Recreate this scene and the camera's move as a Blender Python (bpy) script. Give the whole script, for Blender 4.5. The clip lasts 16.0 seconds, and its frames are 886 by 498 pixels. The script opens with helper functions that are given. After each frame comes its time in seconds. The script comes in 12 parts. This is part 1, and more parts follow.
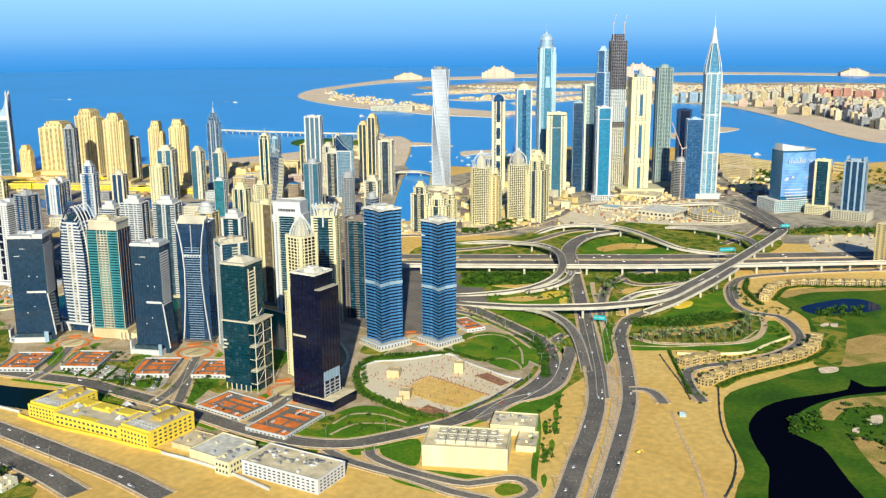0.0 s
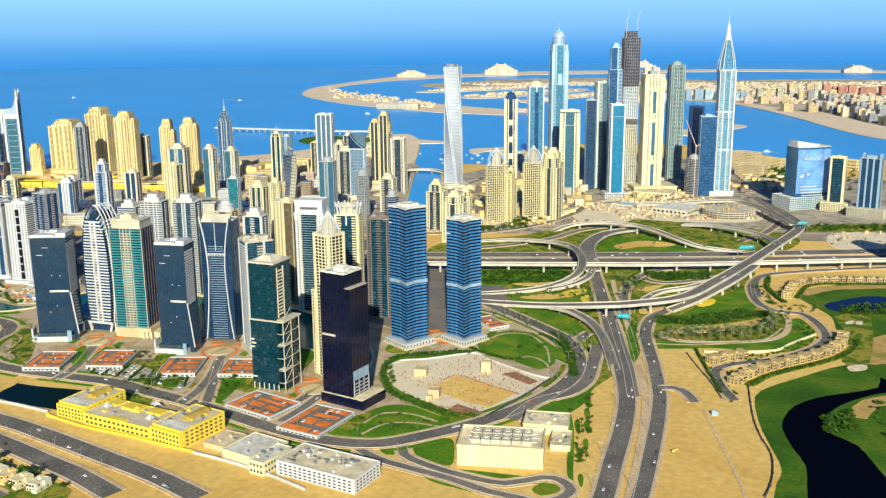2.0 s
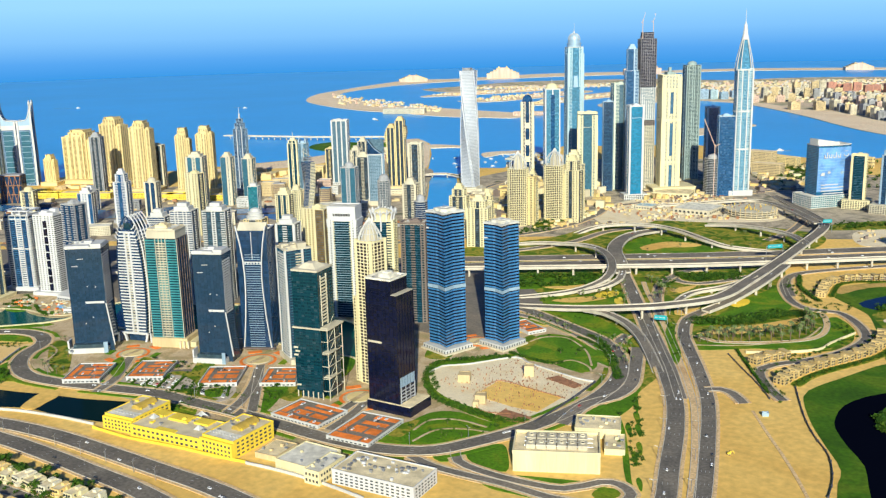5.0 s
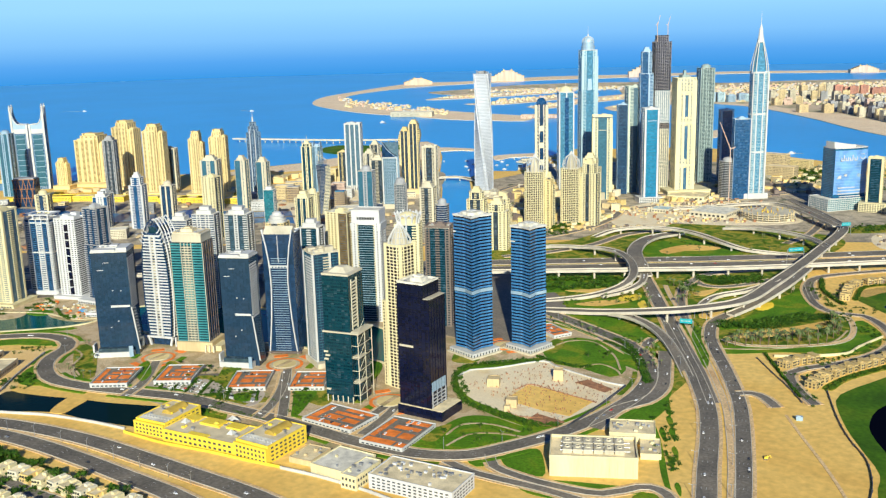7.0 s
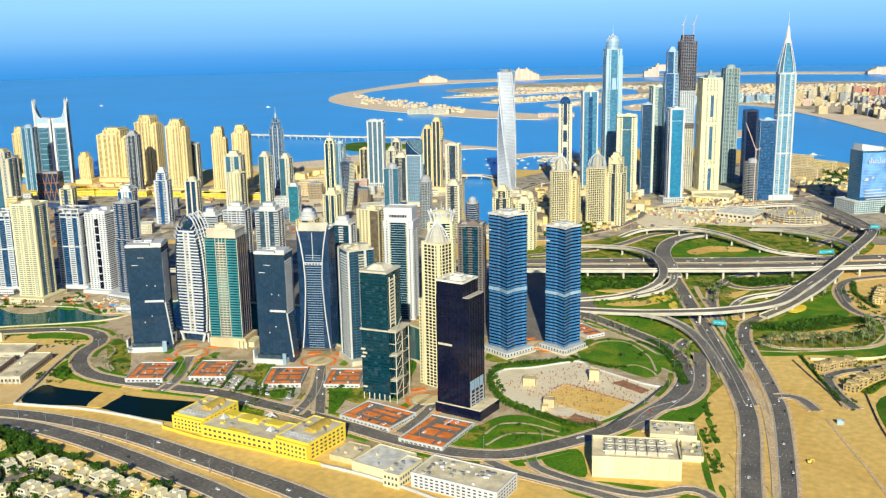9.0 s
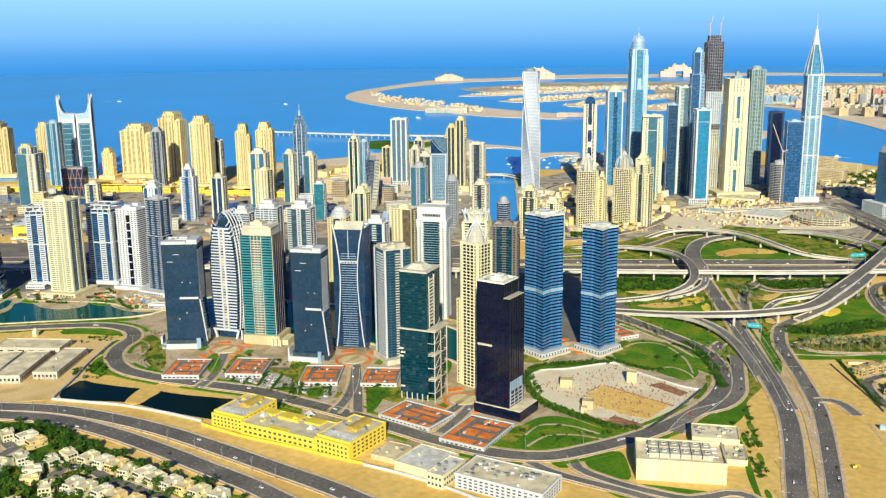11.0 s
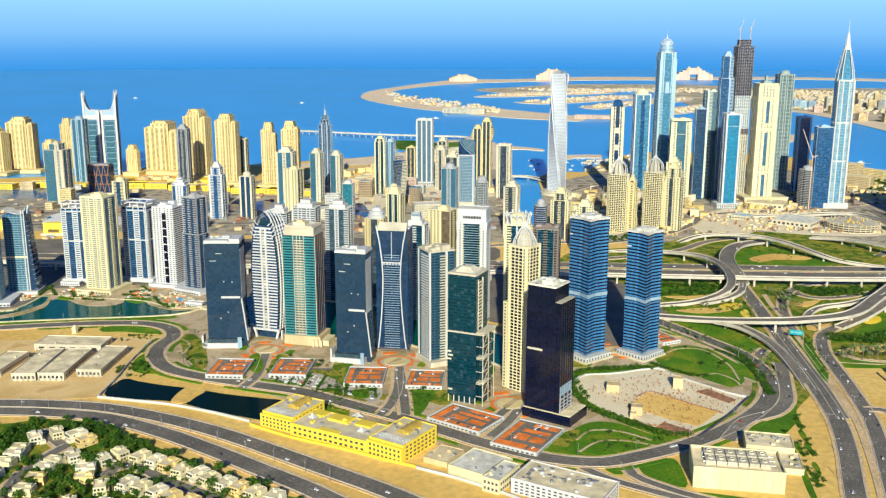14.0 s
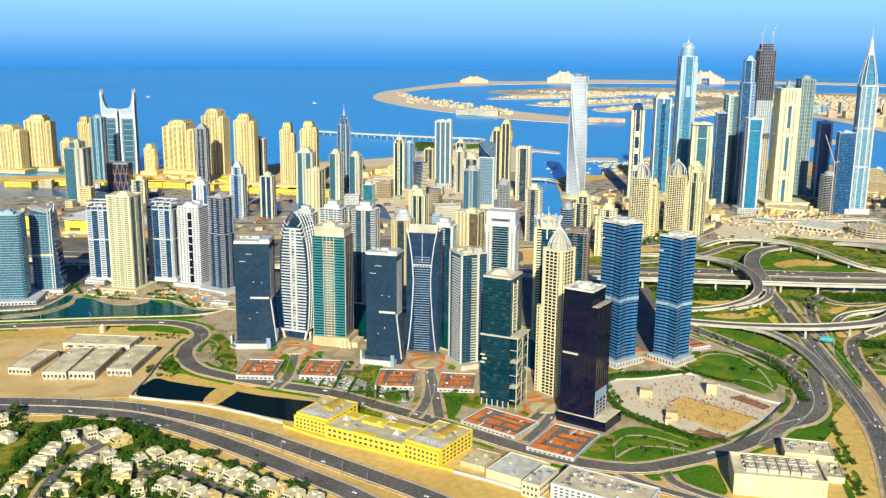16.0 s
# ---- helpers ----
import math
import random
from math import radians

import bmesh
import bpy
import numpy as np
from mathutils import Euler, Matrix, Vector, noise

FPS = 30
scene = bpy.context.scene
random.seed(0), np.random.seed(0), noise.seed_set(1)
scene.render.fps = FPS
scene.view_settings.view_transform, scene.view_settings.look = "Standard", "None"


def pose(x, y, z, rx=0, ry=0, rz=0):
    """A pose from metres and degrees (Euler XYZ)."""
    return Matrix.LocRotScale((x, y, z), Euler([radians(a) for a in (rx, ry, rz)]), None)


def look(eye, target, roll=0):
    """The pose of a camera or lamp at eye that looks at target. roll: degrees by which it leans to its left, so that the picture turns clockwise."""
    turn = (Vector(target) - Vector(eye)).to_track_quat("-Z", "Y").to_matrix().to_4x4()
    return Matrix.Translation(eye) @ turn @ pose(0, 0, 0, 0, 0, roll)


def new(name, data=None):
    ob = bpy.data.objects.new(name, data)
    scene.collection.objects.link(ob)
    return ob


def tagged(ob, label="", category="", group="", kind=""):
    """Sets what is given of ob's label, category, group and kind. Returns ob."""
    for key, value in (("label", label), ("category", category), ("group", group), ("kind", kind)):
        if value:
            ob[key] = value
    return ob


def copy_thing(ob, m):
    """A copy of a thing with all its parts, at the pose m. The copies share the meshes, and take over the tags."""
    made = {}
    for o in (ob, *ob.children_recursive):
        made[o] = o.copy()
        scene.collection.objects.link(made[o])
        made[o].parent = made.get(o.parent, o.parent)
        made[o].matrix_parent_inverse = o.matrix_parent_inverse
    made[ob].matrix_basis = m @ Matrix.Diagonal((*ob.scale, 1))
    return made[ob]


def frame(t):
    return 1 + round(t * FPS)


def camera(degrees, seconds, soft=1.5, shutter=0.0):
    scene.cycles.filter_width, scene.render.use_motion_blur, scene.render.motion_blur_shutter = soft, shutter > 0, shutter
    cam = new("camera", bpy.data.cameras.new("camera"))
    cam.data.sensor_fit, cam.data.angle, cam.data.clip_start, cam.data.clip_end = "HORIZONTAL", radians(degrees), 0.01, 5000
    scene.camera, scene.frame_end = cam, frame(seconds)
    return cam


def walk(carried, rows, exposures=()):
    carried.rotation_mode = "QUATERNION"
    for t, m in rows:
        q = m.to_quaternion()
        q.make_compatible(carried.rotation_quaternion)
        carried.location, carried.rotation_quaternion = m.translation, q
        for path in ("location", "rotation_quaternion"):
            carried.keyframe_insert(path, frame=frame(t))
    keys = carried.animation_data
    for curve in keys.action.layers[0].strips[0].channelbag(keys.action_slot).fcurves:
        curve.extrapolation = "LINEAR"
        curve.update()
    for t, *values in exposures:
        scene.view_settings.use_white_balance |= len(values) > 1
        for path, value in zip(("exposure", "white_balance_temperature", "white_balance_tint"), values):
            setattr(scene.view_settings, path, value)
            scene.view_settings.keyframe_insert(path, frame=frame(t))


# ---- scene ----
# Scale: one unit is about 2.2 m on site, so that the far islands stay inside the lens's reach.
cam = camera(49.8, 16.0, 1.28)
PATH = [
    (0, (1.724, 1.488, 185.586), (0.733, 3.166, 185.14), -0.4),
    (0.5, (-1.823, 0.202, 185.591), (-2.815, 1.881, 185.145), -0.3),
    (1, (-5.449, -1.232, 185.615), (-6.441, 0.446, 185.17), -0.3),
    (1.5, (-9.155, -2.692, 185.537), (-10.147, -1.014, 185.089), -0.4),
    (2, (-12.631, -4.093, 185.494), (-13.621, -2.415, 185.043), -0.5),
    (2.5, (-16.196, -5.518, 185.544), (-17.184, -3.838, 185.093), -0.7),
    (3, (-19.622, -6.876, 185.493), (-20.61, -5.196, 185.045), -0.9),
    (3.5, (-23.219, -8.356, 185.496), (-24.206, -6.675, 185.049), -0.9),
    (4, (-26.714, -10.038, 185.573), (-27.702, -8.358, 185.126), -1.1),
    (6.5, (-44.154, -18.227, 186.087), (-45.142, -16.544, 185.649), -1.6),
    (7, (-47.56, -19.765, 186.282), (-48.552, -18.084, 185.845), -1.5),
    (7.5, (-51.07, -21.4, 186.422), (-52.066, -19.722, 185.988), -1.4),
    (8, (-54.396, -22.979, 186.485), (-55.396, -21.303, 186.05), -1.3),
    (8.5, (-57.792, -24.675, 186.579), (-58.797, -23.003, 186.141), -1.2),
    (9, (-61.206, -26.405, 186.712), (-62.214, -24.735, 186.271), -1.0),
    (11.5, (-78.175, -34.743, 187.537), (-79.204, -33.086, 187.093), -0.5),
    (12, (-81.526, -36.367, 187.707), (-82.556, -34.711, 187.264), -0.4),
    (12.5, (-84.864, -37.924, 187.827), (-85.896, -36.27, 187.384), -0.3),
    (13, (-88.344, -39.534, 187.961), (-89.378, -37.881, 187.516), -0.2),
    (13.5, (-91.804, -41.234, 188.129), (-92.84, -39.582, 187.684), -0.1),
    (14, (-94.966, -42.776, 188.236), (-96.003, -41.124, 187.792), 0.1),
    (14.5, (-98.369, -44.44, 188.31), (-99.408, -42.789, 187.867), 0.3),
    (15, (-101.782, -45.988, 188.312), (-102.823, -44.338, 187.87), 0.3),
    (15.5, (-105.323, -47.488, 188.327), (-106.367, -45.84, 187.886), 0.5),
    (16, (-108.712, -48.993, 188.294), (-109.759, -47.347, 187.853), 0.6),
]
walk(cam, [(t, look(eye, target, roll)) for t, eye, target, roll in PATH], ((0, 0.31, 6500, 2), (16, 0.31, 6500, 2)))

from mathutils.geometry import tessellate_polygon

# ---- light ----
SUN_AZ, SUN_EL = math.atan2(-0.857, 0.515), radians(24)
world = bpy.data.worlds.new("sky")
scene.world = world
world.use_nodes = True
wn, wl = world.node_tree.nodes, world.node_tree.links
wn.clear()
w_out = wn.new("ShaderNodeOutputWorld")
w_bg = wn.new("ShaderNodeBackground")
w_sky = wn.new("ShaderNodeTexSky")
w_sky.sky_type, w_sky.sun_disc = "NISHITA", False
w_sky.sun_elevation, w_sky.sun_rotation = SUN_EL, radians(90) - SUN_AZ
w_sky.dust_density, w_sky.ozone_density = 1.0, 3.0
w_bg.inputs["Strength"].default_value = 0.10
# haze at the rim of the sea, and open sea under the horizon
w_geo = wn.new("ShaderNodeTexCoord")
w_sep = wn.new("ShaderNodeSeparateXYZ")
w_map = wn.new("ShaderNodeMapRange")
w_map.inputs["From Min"].default_value, w_map.inputs["From Max"].default_value = -0.06, 0.12
w_ramp = wn.new("ShaderNodeValToRGB")
w_mix = wn.new("ShaderNodeMix")
w_mix.data_type = "RGBA"
w_fade = wn.new("ShaderNodeMapRange")
w_fade.inputs["From Min"].default_value, w_fade.inputs["From Max"].default_value = 0.05, 0.14
w_fade.inputs["To Min"].default_value, w_fade.inputs["To Max"].default_value = 0.92, 0.0
ramp = w_ramp.color_ramp
ramp.elements[0].position, ramp.elements[0].color = 0.0, (0.32, 2.7, 7.6, 1)
ramp.elements[1].position, ramp.elements[1].color = 1.0, (4.0, 7.0, 9.6, 1)
for p, c in ((0.13, (0.45, 2.75, 7.2)), (0.22, (0.95, 3.4, 8.0)), (0.33, (2.1, 4.8, 8.8)), (0.5, (3.1, 6.0, 9.5))):
    ramp.elements.new(p).color = (*c, 1)
wl.new(w_geo.outputs["Generated"], w_sep.inputs[0])
wl.new(w_sep.outputs["Z"], w_map.inputs["Value"])
wl.new(w_sep.outputs["Z"], w_fade.inputs["Value"])
wl.new(w_fade.outputs[0], w_mix.inputs[0])
wl.new(w_map.outputs[0], w_ramp.inputs[0])
w_tint = wn.new("ShaderNodeMix")
w_tint.data_type, w_tint.blend_type = "RGBA", "MULTIPLY"
w_tint.inputs[0].default_value = 1.0
w_tint.inputs[7].default_value = (0.18, 0.35, 0.78, 1)
wl.new(w_sky.outputs[0], w_tint.inputs[6])
wl.new(w_tint.outputs[2], w_mix.inputs[6])
wl.new(w_ramp.outputs[0], w_mix.inputs[7])
wl.new(w_mix.outputs[2], w_bg.inputs["Color"])
wl.new(w_bg.outputs[0], w_out.inputs["Surface"])
sun = new("sun", bpy.data.lights.new("sun", "SUN"))
sun.data.energy, sun.data.angle, sun.data.color = 5.0, radians(0.6), (1.0, 0.94, 0.80)
sun_from = Vector((math.cos(SUN_AZ) * math.cos(SUN_EL), math.sin(SUN_AZ) * math.cos(SUN_EL), math.sin(SUN_EL)))
sun.matrix_world = look(sun_from * 900, (0, 0, 0))


# ---- materials ----
def material(name, color, rough=0.7, metal=0.0, vary=0.15, scale=0.2, fine=3.0, bump=0.0, spec=0.5, per_object=0.0, tint=None, streak=False):
    """A surface with mottling at two scales, fine relief and a little change from piece to piece."""
    m = bpy.data.materials.new(name)
    m.use_nodes = True
    n, l = m.node_tree.nodes, m.node_tree.links
    b = n["Principled BSDF"]
    b.inputs["Roughness"].default_value, b.inputs["Metallic"].default_value = rough, metal
    b.inputs["Specular IOR Level"].default_value = spec
    geo = n.new("ShaderNodeNewGeometry")
    vm = n.new("ShaderNodeVectorMath")
    vm.operation = "MULTIPLY"
    vm.inputs[1].default_value = (1, 1, 0.12) if streak else (1, 1, 1)
    l.new(geo.outputs["Position"], vm.inputs[0])
    big, small = n.new("ShaderNodeTexNoise"), n.new("ShaderNodeTexNoise")
    big.inputs["Scale"].default_value, small.inputs["Scale"].default_value = scale, scale * fine * 4
    big.inputs["Detail"].default_value, small.inputs["Detail"].default_value = 4, 3
    for q in (big, small):
        l.new(vm.outputs[0], q.inputs["Vector"])
    mix = n.new("ShaderNodeMix")
    mix.data_type = "RGBA"
    t2 = tint or tuple(min(1, c * (1 - 2 * vary)) for c in color)
    t1 = tuple(min(1, c * (1 + vary)) for c in color)
    mix.inputs[6].default_value, mix.inputs[7].default_value = (*t1, 1), (*t2, 1)
    mr = n.new("ShaderNodeMapRange")
    mr.inputs["From Min"].default_value, mr.inputs["From Max"].default_value = 0.35, 0.68
    l.new(big.outputs["Fac"], mr.inputs["Value"])
    l.new(mr.outputs[0], mix.inputs[0])
    hsv = n.new("ShaderNodeHueSaturation")
    l.new(mix.outputs[2], hsv.inputs["Color"])
    v = n.new("ShaderNodeMapRange")
    v.inputs["From Min"].default_value, v.inputs["From Max"].default_value = 0.25, 0.75
    v.inputs["To Min"].default_value, v.inputs["To Max"].default_value = 1 - vary, 1 + vary
    l.new(small.outputs["Fac"], v.inputs["Value"])
    last = v.outputs[0]
    if per_object:
        info = n.new("ShaderNodeObjectInfo")
        r = n.new("ShaderNodeMapRange")
        r.inputs["To Min"].default_value, r.inputs["To Max"].default_value = 1 - per_object, 1 + per_object
        mul = n.new("ShaderNodeMath")
        mul.operation = "MULTIPLY"
        l.new(info.outputs["Random"], r.inputs["Value"])
        l.new(r.outputs[0], mul.inputs[0])
        l.new(last, mul.inputs[1])
        last = mul.outputs[0]
    l.new(last, hsv.inputs["Value"])
    l.new(hsv.outputs[0], b.inputs["Base Color"])
    if bump:
        bp = n.new("ShaderNodeBump")
        bp.inputs["Strength"].default_value, bp.inputs["Distance"].default_value = bump, 0.3
        l.new(small.outputs["Fac"], bp.inputs["Height"])
        l.new(bp.outputs[0], b.inputs["Normal"])
    return m


def glass(name, color, rough=0.12, spec=0.6, vary=0.35, pale=0.0):
    """Tinted curtain-wall glass: panes differ a little in tone, gloss and tilt; broad noise paints cloudy reflections.
    """
    m = bpy.data.materials.new(name)
    m.use_nodes = True
    n, l = m.node_tree.nodes, m.node_tree.links
    b = n["Principled BSDF"]
    b.inputs["Roughness"].default_value = rough
    b.inputs["Specular IOR Level"].default_value = spec
    co = n.new("ShaderNodeTexCoord")
    vor = n.new("ShaderNodeTexVoronoi")
    vor.distance = "CHEBYCHEV"
    vor.inputs["Scale"].default_value, vor.inputs["Randomness"].default_value = 0.62, 0.0
    grid = n.new("ShaderNodeVectorMath")
    grid.operation = "MULTIPLY"
    grid.inputs[1].default_value = (0.85, 0.85, 1.0)
    l.new(co.outputs["Object"], grid.inputs[0])
    l.new(grid.outputs[0], vor.inputs["Vector"])
    bw = n.new("ShaderNodeSeparateColor")
    l.new(vor.outputs["Color"], bw.inputs[0])
    # Large soft noise in the colour imitates clouds reflected in the glass.
    noise_n = n.new("ShaderNodeTexNoise")
    noise_n.inputs["Scale"].default_value, noise_n.inputs["Detail"].default_value = 0.07, 5
    l.new(co.outputs["Object"], noise_n.inputs["Vector"])
    add = n.new("ShaderNodeMath")
    l.new(bw.outputs[0], add.inputs[0])
    l.new(noise_n.outputs["Fac"], add.inputs[1])
    mr = n.new("ShaderNodeMapRange")
    mr.inputs["From Max"].default_value = 1.6
    mr.inputs["To Min"].default_value, mr.inputs["To Max"].default_value = 1 - vary, 1 + vary
    l.new(add.outputs[0], mr.inputs["Value"])
    hsv = n.new("ShaderNodeHueSaturation")
    hsv.inputs["Color"].default_value = (*color, 1)
    l.new(mr.outputs[0], hsv.inputs["Value"])
    # a share of the panes is pale: drawn blinds
    step = n.new("ShaderNodeMath")
    step.operation = "GREATER_THAN"
    step.inputs[1].default_value = 1 - pale
    l.new(bw.outputs[2], step.inputs[0])
    blind = n.new("ShaderNodeMix")
    blind.data_type = "RGBA"
    blind.inputs[7].default_value = (*(min(0.6, c * 1.4 + 0.022) for c in color), 1)
    l.new(step.outputs[0], blind.inputs[0])
    l.new(hsv.outputs[0], blind.inputs[6])
    l.new(blind.outputs[2], b.inputs["Base Color"])
    rg = n.new("ShaderNodeMapRange")
    rg.inputs["To Min"].default_value, rg.inputs["To Max"].default_value = rough * 0.6, rough * 1.6
    l.new(bw.outputs[1], rg.inputs["Value"])
    l.new(rg.outputs[0], b.inputs["Roughness"])
    return m


def ground_material(name, stops, scale=0.02, rough=0.9, detail=6, bump=0.15, mottle=(0.72, 1.25), fine=14):
    """Bare or planted ground: patches of the given colours, by noise at two scales."""
    m = bpy.data.materials.new(name)
    m.use_nodes = True
    n, l = m.node_tree.nodes, m.node_tree.links
    b = n["Principled BSDF"]
    b.inputs["Roughness"].default_value = rough
    b.inputs["Specular IOR Level"].default_value = 0.2
    geo = n.new("ShaderNodeNewGeometry")
    a, c = n.new("ShaderNodeTexNoise"), n.new("ShaderNodeTexNoise")
    a.inputs["Scale"].default_value, a.inputs["Detail"].default_value = scale, detail
    a.inputs["Distortion"].default_value = 0.6
    c.inputs["Scale"].default_value, c.inputs["Detail"].default_value = scale * fine, 5
    for q in (a, c):
        l.new(geo.outputs["Position"], q.inputs["Vector"])
    r = n.new("ShaderNodeValToRGB")
    el = r.color_ramp.elements
    el[0].position, el[0].color = stops[0][0], (*stops[0][1], 1)
    el[1].position, el[1].color = stops[-1][0], (*stops[-1][1], 1)
    for p, col in stops[1:-1]:
        el.new(p).color = (*col, 1)
    l.new(a.outputs["Fac"], r.inputs[0])
    hsv = n.new("ShaderNodeHueSaturation")
    v = n.new("ShaderNodeMapRange")
    v.inputs["From Min"].default_value, v.inputs["From Max"].default_value = 0.3, 0.7
    v.inputs["To Min"].default_value, v.inputs["To Max"].default_value = mottle
    l.new(c.outputs["Fac"], v.inputs["Value"])
    l.new(v.outputs[0], hsv.inputs["Value"])
    l.new(r.outputs[0], hsv.inputs["Color"])
    l.new(hsv.outputs[0], b.inputs["Base Color"])
    bp = n.new("ShaderNodeBump")
    bp.inputs["Strength"].default_value, bp.inputs["Distance"].default_value = bump, 0.6
    l.new(c.outputs["Fac"], bp.inputs["Height"])
    l.new(bp.outputs[0], b.inputs["Normal"])
    return m


def water_material(name, color, rough=0.2, wave=0.4, spec=0.35, scale=0.15):
    m = material(name, color, rough, 0, 0.04, 0.003, 6, 0, spec)
    n, l = m.node_tree.nodes, m.node_tree.links
    geo, w, bp = n.new("ShaderNodeNewGeometry"), n.new("ShaderNodeTexNoise"), n.new("ShaderNodeBump")
    w.inputs["Scale"].default_value, w.inputs["Detail"].default_value = scale, 4
    bp.inputs["Strength"].default_value, bp.inputs["Distance"].default_value = wave, 0.5
    l.new(geo.outputs["Position"], w.inputs["Vector"])
    l.new(w.outputs["Fac"], bp.inputs["Height"])
    l.new(bp.outputs[0], n["Principled BSDF"].inputs["Normal"])
    return m


SAND = ground_material("desert_sand", ((0.3, (0.69, 0.41, 0.10)), (0.45, (0.80, 0.51, 0.135)), (0.6, (0.84, 0.56, 0.165)), (0.75, (0.71, 0.44, 0.11))), 0.012, 0.9, 8, 0.05, (0.84, 1.12), 22)
LOTPAVE = ground_material("car_park_paving", ((0.3, (0.44, 0.37, 0.29)), (0.5, (0.52, 0.44, 0.35)), (0.7, (0.40, 0.33, 0.26))), 0.09, 0.85, 5, 0.05, (0.88, 1.1), 26)
CITY = ground_material("city_ground", ((0.3, (0.19, 0.17, 0.13)), (0.42, (0.34, 0.29, 0.21)), (0.52, (0.52, 0.43, 0.30)), (0.6, (0.36, 0.30, 0.21)), (0.68, (0.13, 0.14, 0.08))), 0.05)
EARTH = ground_material("building_site_earth", ((0.3, (0.74, 0.58, 0.33)), (0.45, (0.80, 0.67, 0.44)), (0.6, (0.82, 0.70, 0.48)), (0.75, (0.68, 0.49, 0.26))), 0.05, 0.9, 6, 0.08, (0.88, 1.1), 30)
GRASS = ground_material("golf_grass", ((0.3, (0.034, 0.092, 0.003)), (0.5, (0.056, 0.140, 0.004)), (0.62, (0.105, 0.175, 0.008)), (0.75, (0.046, 0.098, 0.005))), 0.03)
LAWN = ground_material("watered_lawn", ((0.3, (0.062, 0.160, 0.005)), (0.5, (0.095, 0.215, 0.007)), (0.62, (0.20, 0.25, 0.012)), (0.75, (0.075, 0.155, 0.006))), 0.05)
SCRUB = ground_material("dry_scrub", ((0.3, (0.055, 0.125, 0.005)), (0.44, (0.115, 0.185, 0.008)), (0.53, (0.36, 0.29, 0.04)), (0.6, (0.105, 0.175, 0.008)), (0.7, (0.055, 0.110, 0.005))), 0.07)
DUST = ground_material("yard_dust", ((0.3, (0.66, 0.43, 0.15)), (0.45, (0.77, 0.52, 0.21)), (0.6, (0.81, 0.57, 0.25)), (0.72, (0.62, 0.39, 0.14))), 0.04, 0.9, 6, 0.05, (0.85, 1.12), 30)
BEACH = ground_material("beach_sand", ((0.3, (0.76, 0.57, 0.36)), (0.7, (0.84, 0.68, 0.47))), 0.02)
SUBURB = ground_material("suburb_ground", ((0.3, (0.56, 0.44, 0.29)), (0.45, (0.66, 0.52, 0.36)), (0.55, (0.30, 0.30, 0.16)), (0.65, (0.62, 0.46, 0.34))), 0.015)
ASPHALT = ground_material("asphalt", ((0.3, (0.130, 0.116, 0.096)), (0.5, (0.168, 0.149, 0.121)), (0.7, (0.22, 0.19, 0.148))), 0.05, 0.85, 4, 0.05)
WORN = ground_material("worn_asphalt", ((0.3, (0.155, 0.138, 0.112)), (0.5, (0.20, 0.175, 0.14)), (0.7, (0.25, 0.21, 0.16))), 0.05, 0.85, 4, 0.05)
PAVING = ground_material("paving", ((0.3, (0.50, 0.38, 0.23)), (0.45, (0.58, 0.45, 0.28)), (0.55, (0.46, 0.33, 0.18)), (0.7, (0.30, 0.29, 0.13))), 0.08)
SHOULDER = ground_material("road_shoulder", ((0.3, (0.64, 0.43, 0.20)), (0.5, (0.72, 0.51, 0.27)), (0.7, (0.60, 0.38, 0.18))), 0.06)
SEA = water_material("sea", (0.042, 0.38, 0.81), 0.3, 0.10, 0.45, 0.05)
LAKE = water_material("lake_green", (0.003, 0.088, 0.070), 0.15, 0.06, 0.1, 0.2)
ROUGH = ground_material("sandy_rough", ((0.3, (0.44, 0.29, 0.08)), (0.5, (0.56, 0.36, 0.11)), (0.7, (0.24, 0.23, 0.035))), 0.06)
BLUEPOND = water_material("pond_blue", (0.006, 0.02, 0.06), 0.08, 0.03, 0.03, 0.2)
TEALPOND = water_material("pond_teal", (0.003, 0.016, 0.018), 0.08, 0.03, 0.015, 0.2)
CANALWATER = water_material("canal_water", (0.035, 0.15, 0.32), 0.2, 0.06, 0.2, 0.1)
POND = water_material("pond_dark", (0.002, 0.003, 0.008), 0.05, 0.02, 0.0, 0.2)
BRIGHT = material("bright_white_plaster", (0.59, 0.59, 0.58), 0.6, 0, 0.05, 0.08, 3, 0, 0.4, 0, None, True)
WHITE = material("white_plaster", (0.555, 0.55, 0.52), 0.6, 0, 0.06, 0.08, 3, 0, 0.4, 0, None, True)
CREAM = material("cream_plaster", (0.70, 0.615, 0.36), 0.65, 0, 0.08, 0.08, 3, 0, 0.4, 0.04, None, True)
YELLOW = material("ochre_plaster", (0.70, 0.555, 0.265), 0.7, 0, 0.08, 0.06, 3, 0, 0.3, 0.05, None, True)
GOLD = material("yellow_paint", (0.85, 0.62, 0.06), 0.6, 0, 0.07, 0.1, 3, 0, 0.4, 0.03, None, True)
STONE = material("pale_stone", (0.58, 0.52, 0.38), 0.7, 0, 0.1, 0.08, 3, 0, 0.3, 0.06, None, True)
TAN = material("tan_plaster", (0.62, 0.48, 0.26), 0.7, 0, 0.1, 0.08, 3, 0, 0.3, 0.06, None, True)
GREY = material("grey_concrete", (0.36, 0.36, 0.36), 0.8, 0, 0.15, 0.1, 3, 0, 0.3, 0.08, None, True)
BROWN = material("brown_cladding", (0.20, 0.155, 0.13), 0.6, 0, 0.12, 0.1, 3, 0, 0.4, 0.05, None, True)
